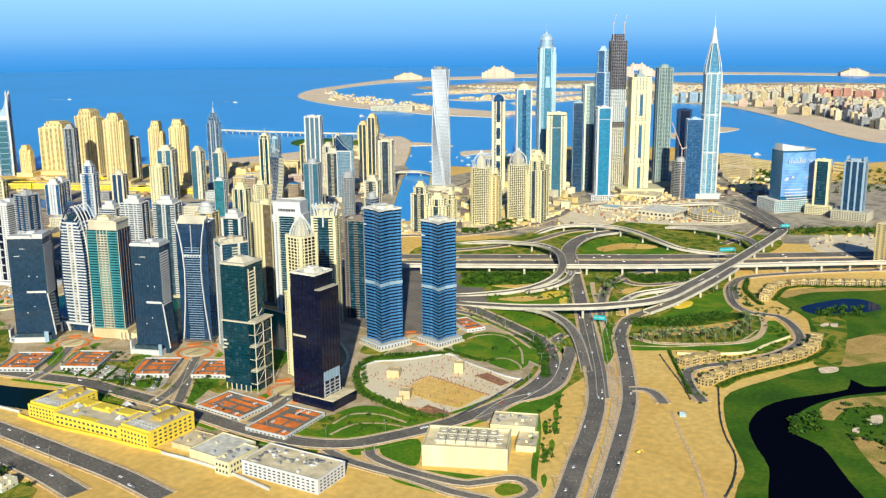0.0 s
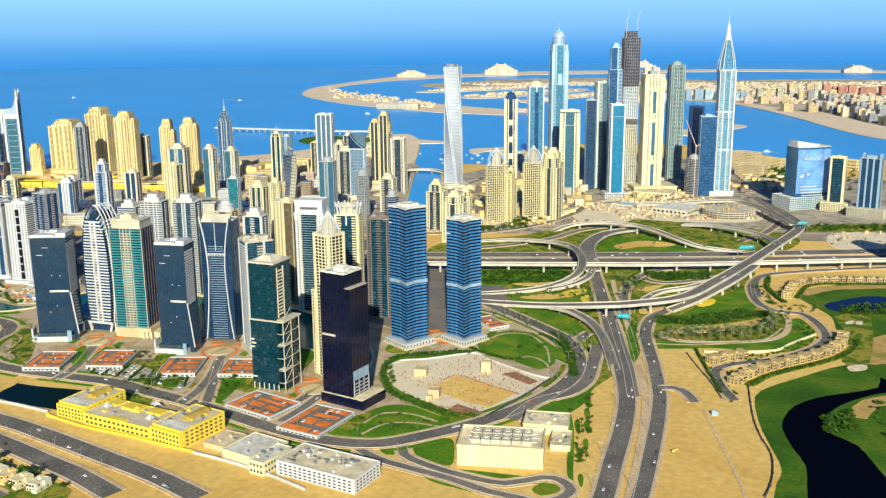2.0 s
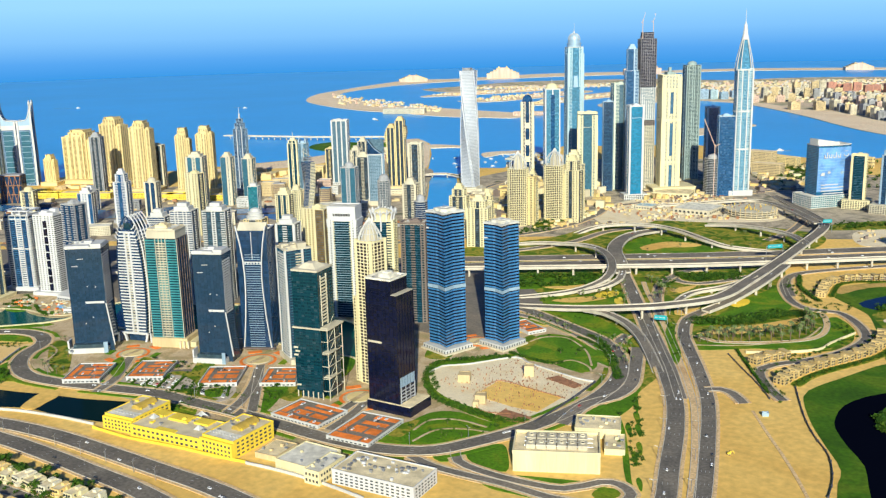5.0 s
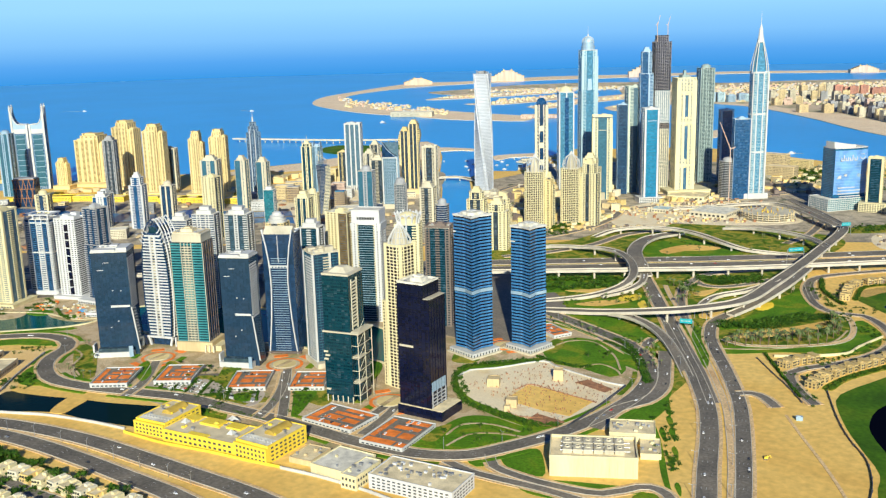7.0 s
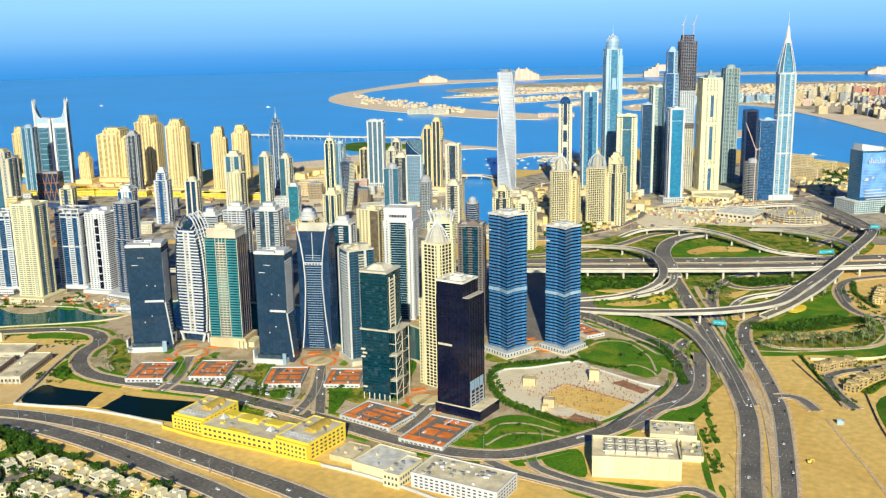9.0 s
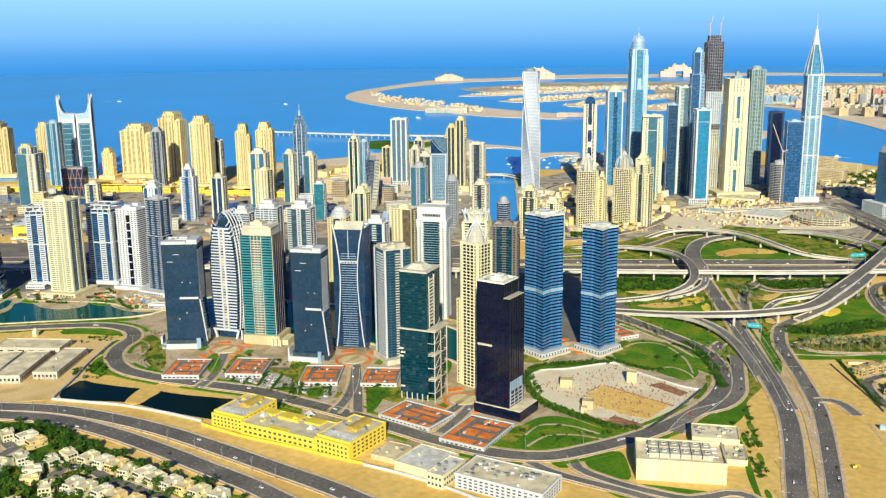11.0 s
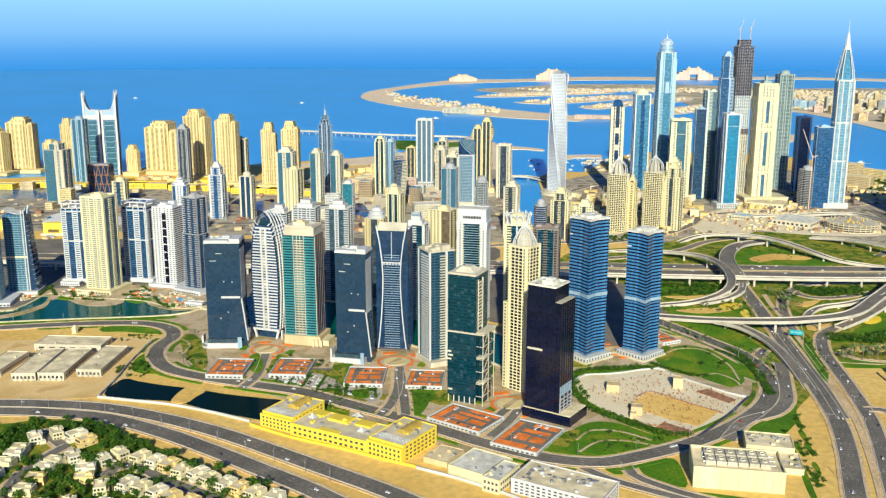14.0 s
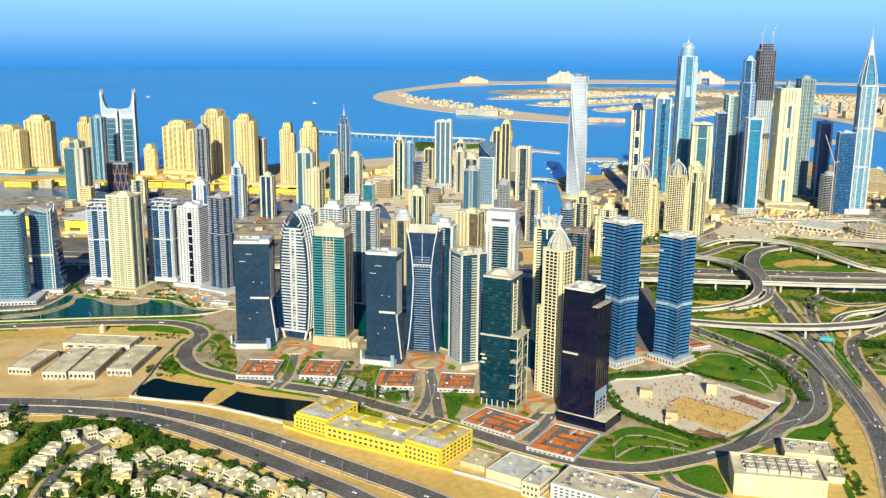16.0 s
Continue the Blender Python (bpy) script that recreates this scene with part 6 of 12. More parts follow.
def white_strip_tower(x, y, ang, w, d, h):
    t = tagged(empty("apartment_tower", x, y, ang), "white balconied tower with two dark blue glass strips", "tower", "white strip towers")
    facade(t, rect(w, d), 3, h, G_STEEL, G_NAVY, 1.65, 0.2, 0.05, 0, 0.4)
    for a0, a1 in ((-0.5, -0.3), (-0.02, 0.2), (0.43, 0.5)):
        stack(t, "balcony_front", BRIGHT, a0, a1, 3, h * 0.96, w, d, False, 0.5)
        for a in (a0, a1):
            bm = bmesh.new()
            box(bm, w * a - 0.22, w * a + 0.22, -d / 2 - 0.85, -d / 2 + 0.2, 3, h)
            part("pier", bm, BRIGHT, t)
    for a0, a1 in ((-0.5, -0.3), (-0.05, 0.2), (0.4, 0.5)):
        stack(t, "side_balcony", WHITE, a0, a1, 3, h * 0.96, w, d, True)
    for z in (0.56, 0.955):
        bm = bmesh.new()
        prism(bm, [(p, q - 0.4) for p, q in rect(w + 0.8, d + 1.2)], h * z, h * z + 0.8)
        part("belt", bm, BRIGHT, t)
    roof_top(t, rect(w, d), h, BRIGHT, int(-x), 0.6)
    for a in (-0.46, -0.15, 0.15, 0.46):
        for b in (-0.46, 0.4):
            bm = bmesh.new()
            box(bm, w * a - 0.5, w * a + 0.5, d * b - 0.5, d * b + 0.5, h, h + 3.4)
            part("roof_post", bm, BRIGHT, t)
    kerb_frame = bmesh.new()
    for a0, a1, b0, b1 in ((-0.53, 0.53, -0.54, -0.4), (-0.53, 0.53, 0.34, 0.46), (-0.53, -0.42, -0.4, 0.34), (0.42, 0.53, -0.4, 0.34)):
        box(kerb_frame, w * a0, w * a1, d * b0, d * b1, h + 3.4, h + 4.2)
    part("roof_frame", kerb_frame, BRIGHT, t, "open white roof frame")
    bm = bmesh.new()
    prism(bm, rect(w * 1.35, d * 1.3), 0, 3)
    part("podium", bm, BRIGHT, t)


def window_column_tower(x, y, ang, w, d, h):
    t = tagged(empty("apartment_tower", x, y, ang), "white gridded tower with a column of black window bays", "tower")
    bays(t, w, d, 2.6, h, BRIGHT, G_DARK, "wwwPwww", 1.55, 0.52, 0.25, "bbbb")
    for k in range(9):
        bm = bmesh.new()
        box(bm, -w * 0.02, w * 0.17, -d / 2 - 0.5, -d / 2 + 0.1, h * (0.055 + 0.1 * k), h * (0.14 + 0.1 * k))
        part("window_bay", bm, G_BLACK, t)
    for s in (-0.05, 0.2):
        bm = bmesh.new()
        box(bm, w * s - 0.25, w * s + 0.25, -d / 2 - 0.7, -d / 2, 2.6, h)
        part("pier", bm, BRIGHT, t)
    roof_top(t, rect(w, d), h, BRIGHT, 31, 1.0)
    for a, b, z in ((-0.2, 0.1, 3.0), (0.25, -0.15, 2.2), (0.1, 0.3, 4.0)):
        bm = bmesh.new()
        prism(bm, [(w * a + p, d * b + q) for p, q in rect(w * 0.3, d * 0.3)], h, h + z)
        part("roof_house", bm, BRIGHT, t)
    bm = bmesh.new()
    prism(bm, rect(w * 1.5, d * 1.6), 0, 2.6)
    part("podium", bm, BRIGHT, t)


white_strip_tower(-713.5, 415.8, 32.4, 17.5, 14.8, 57.5)
tower("apartment_tower", "cream tower with curved balcony fronts", -675.1, 406.6, 17.8, 18.5, 17.3, 70.2, CREAM, G_HAZE, 1.5, 0.5, 0.35, 5.0, 1.4, "slab", (28, 28, 2.6, CREAM), 0, cols="PbwbwbP")
white_strip_tower(-675.7, 444, 20.2, 20.1, 16.7, 58)
window_column_tower(-643.9, 443.6, 14.2, 17.4, 14.3, 60.2)
tower("apartment_tower", "grey stone tower with a green roof frame", -614.5, 443, 3.3, 12.9, 11.7, 70.2, GREY, G_NAVY, 1.6, 0.4, 0.2, 2.8, 0.7, "flat", (26, 26, 3, BRIGHT), 0, ((0, 0.62, 1.15, 1.1), (0.62, 1, 1, 1)), cols="bGbGb")
tower("office_tower", "blue glass office tower with white floor lines", -715.3, 340.1, 40, 17.7, 15.4, 62.4, PALEBLUE, G_SEA, 1.7, 0.2, 0.2, 0, 0.4, "flat", (34, 28, 2.4, BRIGHT), 0.1, split=True)



# ---- lakeside quarter: the front row ----
def block(thing, name, mat, x0, x1, y0, y1, z0, z1, label=""):
    bm = bmesh.new()
    box(bm, x0, x1, y0, y1, z0, z1)
    return part(name, bm, mat, thing, label)


def ribbon(bm, pts, wide, deep, y):
    """An upright flat rib in the plane y, through (x, z) points."""
    rows = []
    for i, (x, z) in enumerate(pts):
        a, b = pts[max(i - 1, 0)], pts[min(i + 1, len(pts) - 1)]
        d = Vector((b[0] - a[0], b[1] - a[1])).normalized()
        n = Vector((-d.y, d.x)) * wide / 2
        rows.append([bm.verts.new(p) for p in ((x - n.x, y, z - n.y), (x + n.x, y, z + n.y), (x + n.x, y + deep, z + n.y), (x - n.x, y + deep, z - n.y))])
    for u, v in zip(rows, rows[1:]):
        for j in range(4):
            bm.faces.new((u[j], u[(j + 1) % 4], v[(j + 1) % 4], v[j]))
    bm.faces.new(rows[0][::-1])
    bm.faces.new(rows[-1])
    bmesh.ops.recalc_face_normals(bm, faces=bm.faces)


def black_tower(x, y, ang, w, d, h):
    t = tagged(empty("office_tower", x, y, ang), "tall black glass office tower on a black podium", "tower")
    facade(t, rect(w, d * 0.98), 5, h * 0.9, G_BLACK, G_BLACK, 1.7, 0.14, 0.07, 2.3, 0.16, True)
    facade(t, [(p - w * 0.09, q + 0.05) for p, q in rect(w * 0.8, d * 0.94)], h * 0.9, h, G_BLACK, G_BLACK, 1.7, 0.14, 0.07, 2.3, 0.16, True)
    block(t, "ledge", STONE, w * 0.33, w / 2 + 0.15, -d / 2, d * 0.48, h * 0.9, h * 0.9 + 0.35)
    roof_top(t, [(p - w * 0.09, q + 0.05) for p, q in rect(w * 0.8, d * 0.94)], h, ROOFW, 3, 1.0)
    block(t, "plant_louvre", STONE, -w * 0.47, -w * 0.02, -d / 2 - 0.12, -d / 2 + 0.2, h * 0.525, h * 0.54)
    block(t, "plant_panel", PALEBLUE, w / 2 - 0.2, w / 2 + 0.15, -d * 0.42, d * 0.42, h * 0.2, h * 0.275, "pale grey plant-floor panel")
    for k in range(4):
        block(t, "grille", GREY, w / 2 - 0.2, w / 2 + 0.3, -d * 0.4, d * 0.4, 6.0 + k * 1.8, 6.6 + k * 1.8)
    for k in range(4):
        block(t, "column", GREY, w / 2 - 0.1, w / 2 + 0.4, -d * 0.42 + k * d * 0.27, -d * 0.38 + k * d * 0.27, 5, h * 0.2)
    bm = bmesh.new()
    prism(bm, [(p + 3, q + 1.0) for p, q in rect(w + 8, d + 4)], 0, 5)
    part("podium", bm, G_BLACK, t)
    bm = bmesh.new()
    prism(bm, [(p + 3, q + 1.0) for p, q in rect(w + 7.4, d + 3.4)], 5.004, 5.3)
    part("podium_roof", bm, ROOF, t)


def green_tower(x, y, ang, w, d, h):
    t = tagged(empty("office_tower", x, y, ang), "dark green glass tower with a pale steel frame on its side", "tower")
    facade(t, rect(w, d), h * 0.56, h, G_SPANDREL, G_GREEN, 1.7, 0.42, 0.07, 2.2, 0.14, True)
    facade(t, rect(w * 1.04, d * 1.04), 4, h * 0.56, G_SPANDREL, G_GREEN, 1.7, 0.42, 0.07, 2.2, 0.14, True)
    block(t, "ledge", STONE, -w * 0.56, w * 0.84, -d * 0.56, d * 0.56, h * 0.558, h * 0.568)
    roof_top(t, rect(w, d), h, STONE, 5, 1.0, False)
    bm = bmesh.new()
    prism(bm, rect(w * 0.96, d * 0.96), h + 0.3, h + 1.0)
    prism(bm, rect(w * 0.7, d * 0.7), h + 1.0, h + 3.4, rect(w * 0.3, d * 0.3))
    part("roof_cap", bm, STONE, t, "pale hipped roof cap")
    # loggia stack on the side face
    for k in range(14):
        block(t, "loggia", STONE, w / 2 - 0.1, w / 2 + 0.5, -d * 0.32, d * 0.02, h * 0.6 + k * h * 0.026, h * 0.6 + k * h * 0.026 + 0.7)
    for s in (-0.34, 0.04):
        block(t, "loggia_post", STONE, w / 2 - 0.1, w / 2 + 0.6, d * s - 0.25, d * s + 0.25, h * 0.58, h * 0.97)
    # steel frame beside the lower half
    for yy in (-d * 0.5, 0.0, d * 0.5):
        bm = bmesh.new()
        beam(bm, (w * 0.78, yy, 0), (w * 0.78, yy, h * 0.57), 0.24)
        part("frame_post", bm, STONE, t)
    for k in range(6):
        z = 5 + k * h * 0.098
        bm = bmesh.new()
        for yy in (-d * 0.5, d * 0.5):
            beam(bm, (w * 0.5, yy, z), (w * 0.78, yy, z), 0.17)
        beam(bm, (w * 0.78, -d * 0.5, z), (w * 0.78, d * 0.5, z), 0.17)
        beam(bm, (w * 0.78, -d * 0.5, z), (w * 0.78, 0, z + h * 0.09), 0.14)
        part("frame_beam", bm, STONE, t)
        if k % 2:
            block(t, "terrace", STONE, w * 0.5, w * 0.8, -d * 0.45, d * 0.1, z + 0.2, z + 0.6, "pale hanging terrace")
    block(t, "side_bay", G_GREEN, w * 0.5, w * 0.68, -d * 0.2, d * 0.5, 0, h * 0.555)
    for i in range(6):
        for s in (-1, 1):
            bm = bmesh.new()
            beam(bm, (-w * 0.5 + i * w * 0.2, s * d * 0.5, 0), (-w * 0.5 + i * w * 0.2, s * d * 0.5, 4.2), 0.3)
            part("column", bm, STONE, t)
    block(t, "lobby", G_GREEN, -w * 0.42, w * 0.45, -d * 0.42, d * 0.45, 0, 4)
    for k, (px, pz) in enumerate(((-0.46, 0.40), (-0.4, 0.37), (-0.46, 0.34), (-0.42, 0.10))):
        block(t, "balcony", STONE, w * px - 1.2, w * px + 1.2, -d * 0.52 - 0.7, -d * 0.5, h * pz, h * pz + 0.8)


def crown_tower(x, y, ang, w, d, h):
    t = tagged(empty("apartment_tower", x, y, ang), "cream gridded tower with a pointed lattice crown", "tower")
    foot = chamfer(w, d, w * 0.2)
    facade(t, foot, 0, h, CREAM, G_BLACK, 1.75, 0.36, 0.25, 2.3, 0.6, True)
    for s in (-1, 1):
        for q in (-1, 1):
            bm = bmesh.new()
            prism(bm, [(s * w * 0.42 + a, q * d * 0.42 + b) for a, b in ngon(1.1, 8)], 0, h + 1.5)
            part("corner_shaft", bm, CREAM, t)
    wing = new("side_wing")
    wing.parent = t
    wing.location = (-w * 0.5, -d * 0.05, 0)
    bays(wing, w * 0.4, d * 0.8, 0, h * 0.6, CREAM, G_BLACK, "wPw", 1.75, 0.42, 0.25, "wwPww")
    bm = bmesh.new()
    box(bm, -w * 0.22, w * 0.22, -d * 0.42, d * 0.42, h * 0.6, h * 0.6 + 0.9)
    part("wing_roof", bm, CREAM, wing)
    roof_top(t, foot, h, CREAM, 8, 1.2, False)
    apex = h + w * 1.0
    n = 16
    for i in range(n):
        a = i * math.tau / n
        r = w * 0.47
        bm = bmesh.new()
        pts = [(r * math.cos(a) * k, r * math.sin(a) * k, z) for k, z in ((1.03, h + 0.5), (1.0, h + w * 0.25), (0.74, h + w * 0.5), (0.38, h + w * 0.76), (0.02, apex))]
        for p, q in zip(pts, pts[1:]):
            beam(bm, p, q, 0.26, 4)
        part("crown_rib", bm, WHITE, t)
    for k, z in ((0.98, h + w * 0.1), (0.85, h + w * 0.36), (0.62, h + w * 0.58), (0.38, h + w * 0.76)):
        bm = bmesh.new()
        ring_ = [(w * 0.47 * k * math.cos(i * math.tau / n), w * 0.47 * k * math.sin(i * math.tau / n), z) for i in range(n)]
        for i in range(n):
            beam(bm, ring_[i], ring_[(i + 1) % n], 0.2, 4)
        part("crown_ring", bm, WHITE, t)
    bm = bmesh.new()
    lathe(bm, [(w * 0.36, h), (w * 0.34, h + w * 0.3), (w * 0.2, h + w * 0.6), (0.1, h + w * 0.85)], 12)
    part("crown_core", bm, STONE, t)
    bm = bmesh.new()
    beam(bm, (0, 0, apex), (0, 0, apex + 2.5), 0.15)
    part("finial", bm, WHITE, t)


def waisted_tower(x, y, ang, w, d, h):
    t = tagged(empty("office_tower", x, y, ang), "dark blue glass tower with two bowed white ribs", "tower")
    facade(t, rect(w, d), 0, h, G_NAVY, G_NAVY, 1.6, 0.25, 0.1, 2.6, 0.2, True)
    bm = bmesh.new()
    for k in range(40):
        z = 2 + k * (h * 0.82 - 2) / 40
        box(bm, -w * 0.25, w * 0.25, -d / 2 - 0.35, -d / 2 - 0.05, z, z + 0.28)
    part("balcony_front", bm, PALEBLUE, t, "", True)
    for s in (-1, 1):
        bm = bmesh.new()
        prof = [(0.47, 0.0), (0.41, 0.12), (0.34, 0.3), (0.29, 0.5), (0.28, 0.62), (0.31, 0.76), (0.38, 0.9), (0.49, 1.04)]
        ribbon(bm, [(s * w * a, h * b) for a, b in prof], 0.6, 1.0, -d / 2 - 1.1)
        part("bowed_rib", bm, BRIGHT, t, "bowed white rib")
    block(t, "mullion", BRIGHT, -0.16, 0.16, -d / 2 - 0.7, -d / 2, h * 0.77, h * 0.99)
    block(t, "plant_band", BRIGHT, -w * 0.3, w * 0.3, -d / 2 - 0.6, -d / 2, h * 0.737, h * 0.745)
    for k in range(6):
        block(t, "plant_arch", BRIGHT, -w * 0.27 + k * w * 0.1, -w * 0.23 + k * w * 0.1, -d / 2 - 0.6, -d / 2, h * 0.722, h * 0.737)
    # sloping glazed hood
    bm = bmesh.new()
    prism(bm, [(-w * 0.46, -d / 2), (w * 0.46, -d / 2), (w * 0.46, -d * 0.1), (-w * 0.46, -d * 0.1)], h, h + 4, [(-w * 0.46, -d * 0.16), (w * 0.46, -d * 0.16), (w * 0.46, -d * 0.1), (-w * 0.46, -d * 0.1)])
    part("roof_hood", bm, STONE, t, "sloping pale roof hood")
    roof_top(t, [(p, q + d * 0.2) for p, q in rect(w, d * 0.55)], h, BRIGHT, 9)
    block(t, "canopy", BROWN, -w * 0.6, w * 0.6, -d / 2 - 3, -d / 2, 1.2, 1.7)


def navy_tower(x, y, ang, w, d, h, seed):
    rng = random.Random(seed)
    t = tagged(empty("office_tower", x, y, ang), "smooth dark navy glass office tower with a white roof edge", "tower", "navy office towers")
    facade(t, rect(w, d), 0, h, G_SLATE, G_SLATE, 1.7, 0.08, 0.04, 1.9, 0.07, True)
    bm = bmesh.new()
    for k in range(38):
        box(bm, w / 2 - 0.1, w / 2 + 0.3, -d * 0.48, d * 0.3, 3 + k * (h - 6) / 38, 3.8 + k * (h - 6) / 38)
    part("side_louvre", bm, BRIGHT, t, "", True)
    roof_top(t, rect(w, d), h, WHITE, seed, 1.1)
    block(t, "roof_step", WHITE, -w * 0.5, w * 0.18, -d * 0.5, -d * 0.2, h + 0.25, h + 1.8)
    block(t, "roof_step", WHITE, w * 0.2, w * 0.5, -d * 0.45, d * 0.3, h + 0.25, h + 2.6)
    bm = bmesh.new()
    for k in range(1, 9):
        box(bm, -w / 2 + k * w / 9 - 0.05, -w / 2 + k * w / 9 + 0.05, -d / 2 - 0.1, -d / 2, 5.4, h)
    part("mullion", bm, G_NAVY, t, "", True)
    block(t, "plant_louvre", WHITE, -w * 0.08, w * 0.46, -d / 2 - 0.14, -d / 2 + 0.1, h * 0.47, h * 0.49)
    for fx, fz in ((-0.1, 0.9), (-0.28, 0.83)):
        block(t, "blind", WHITE, w * fx - 1.8, w * fx + 1.8, -d / 2 - 0.1, -d / 2 + 0.1, h * fz, h * fz + 0.35)
    for fx, fz in ((0.02, 0.63), (0.25, 0.625), (0.1, 0.33), (-0.12, 0.27)):
        block(t, "lamp", WHITE, w * fx - 0.3, w * fx + 0.3, -d / 2 - 0.12, -d / 2 + 0.1, h * fz, h * fz + 0.6)
    bm = bmesh.new()
    beam(bm, (w * 0.5, -d / 2 - 0.2, h * 0.47), (w * 0.5 + 3.0, -d / 2 - 0.2, 3.5), 0.42, 6)
    part("raking_fin", bm, WHITE, t, "white fin raking down to the ground")
    bm = bmesh.new()
    prism(bm, [(w * 0.5, -d / 2), (w * 0.5 + 2.6, -d / 2), (w * 0.5 + 2.6, d * 0.3), (w * 0.5, d * 0.3)], 0, h * 0.45, [(w * 0.5, -d / 2), (w * 0.5 + 0.3, -d / 2), (w * 0.5 + 0.3, d * 0.3), (w * 0.5, d * 0.3)])
    part("raking_bay", bm, G_SLATE, t)
    block(t, "podium", WHITE, -w * 0.62, w * 0.5, -d / 2 - 5, -d / 2, 0, 3.2)
    block(t, "podium_glazing", G_GREY, -w * 0.5, w * 0.35, -d / 2 - 4, -d / 2 - 0.1, 3.2, 5.4)
    block(t, "podium_pylon", WHITE, -w * 0.66, -w * 0.61, -d / 2 - 4, -d / 2 + 2, 0, 8)
    block(t, "entrance_frame", PALEBLUE, w * 0.38, w * 0.5, -d / 2 - 5.2, -d / 2 - 4.6, 0, 7)


def teal_tower(x, y, ang, w, d, h):
    t = tagged(empty("apartment_tower", x, y, ang), "teal glass tower with a sand-coloured centre bay and crown", "tower")
    facade(t, rect(w, d), 6, h, G_AQUA, G_GREEN, 1.6, 0.62, 0.06, 0, 0.4, True)
    block(t, "side_glazing", G_NAVY, w / 2 - 0.3, w / 2 + 0.14, -d * 0.47, d * 0.47, 6, h)
    for k in range(38):
        z = 6.4 + k * (h - 8) / 38
        block(t, "balcony", STONE, -w * 0.13, w * 0.13, -d / 2 - 0.6, -d / 2, z, z + 0.6)
    for px in (-0.16, -0.05, 0.05, 0.16):
        block(t, "pier", STONE, w * px - 0.15, w * px + 0.15, -d / 2 - 0.7, -d / 2, 6, h)
    for px in (-0.5, 0.5):
        block(t, "pier", STONE, w * px - 0.16, w * px + 0.16, -d / 2 - 0.3, -d / 2, 6, h)
    for k in range(5):
        yy = -d * 0.4 + k * d * 0.2
        block(t, "side_pier", BROWN, w / 2, w / 2 + 0.3, yy - 0.2, yy + 0.2, 6, h)
    block(t, "crown_wall", STONE, -w * 0.44, w * 0.46, -d * 0.46, d * 0.46, h, h + 4.6, "sand-coloured crown wall")
    block(t, "crown_slab", STONE, -w * 0.4, w * 0.48, -d * 0.5, d * 0.48, h + 4.6, h + 5.4)
    roof_top(t, rect(w * 0.8, d * 0.9), h + 5.4, ROOF, 4, 0.6)
    block(t, "podium", TAN, -w * 0.5, w * 0.62, -d * 0.62, d * 0.6, 0, 6, "sand-coloured podium")
    block(t, "podium_wing", CREAM, w * 0.62, w * 0.85, -d * 0.5, d * 0.3, 0, 3.4)
    for k in range(3):
        block(t, "podium_pier", STONE, w * 0.4 + k * 2.6, w * 0.4 + k * 2.6 + 0.8, -d * 0.72, -d * 0.62, 0, 4.4)


def striped_tower(x, y, ang, w, d, h):
    t = tagged(empty("apartment_tower", x, y, ang), "blue glass tower with stacked white balconies", "tower")
    facade(t, rect(w, d), 0, h, G_SEA, G_SLATE, 1.6, 0.3, 0.06, 3.0, 0.3, True)
    for k in range(40):
        z = 3 + k * (h - 4) / 40
        block(t, "balcony", STONE, w / 2, w / 2 + 0.9, -d * 0.1, d * 0.2, z, z + 0.55)
    bm = bmesh.new()
    for k in range(40):
        z = 3 + k * (h - 4) / 40
        box(bm, -w * 0.2, w * 0.36, -d / 2 - 0.7, -d / 2 + 0.1, z, z + 0.62)
    part("balcony_front", bm, WHITE, t, "", True)
    block(t, "pier", WHITE, -w * 0.5 - 0.2, -w * 0.44, -d / 2 - 0.5, -d / 2, 0, h)
    block(t, "pier", WHITE, w * 0.46, w * 0.5 + 0.5, -d / 2 - 0.5, -d / 2 + 0.6, 0, h)
    block(t, "pier", WHITE, w / 2, w / 2 + 0.7, d * 0.12, d * 0.2, 0, h)
    roof_top(t, rect(w, d), h, STONE, 12, 0.9)
    for px, py, s, z in ((-0.2, -0.3, 2.2, 2.4), (0.25, 0.2, 2.6, 3.4), (0.2, -0.3, 1.6, 1.8)):
        block(t, "roof_box", STONE, w * px - s, w * px + s, d * py - s, d * py + s, h, h + z)
    block(t, "podium", STONE, -w * 0.6, w * 0.8, -d * 0.6, d * 0.6, 0, 3)


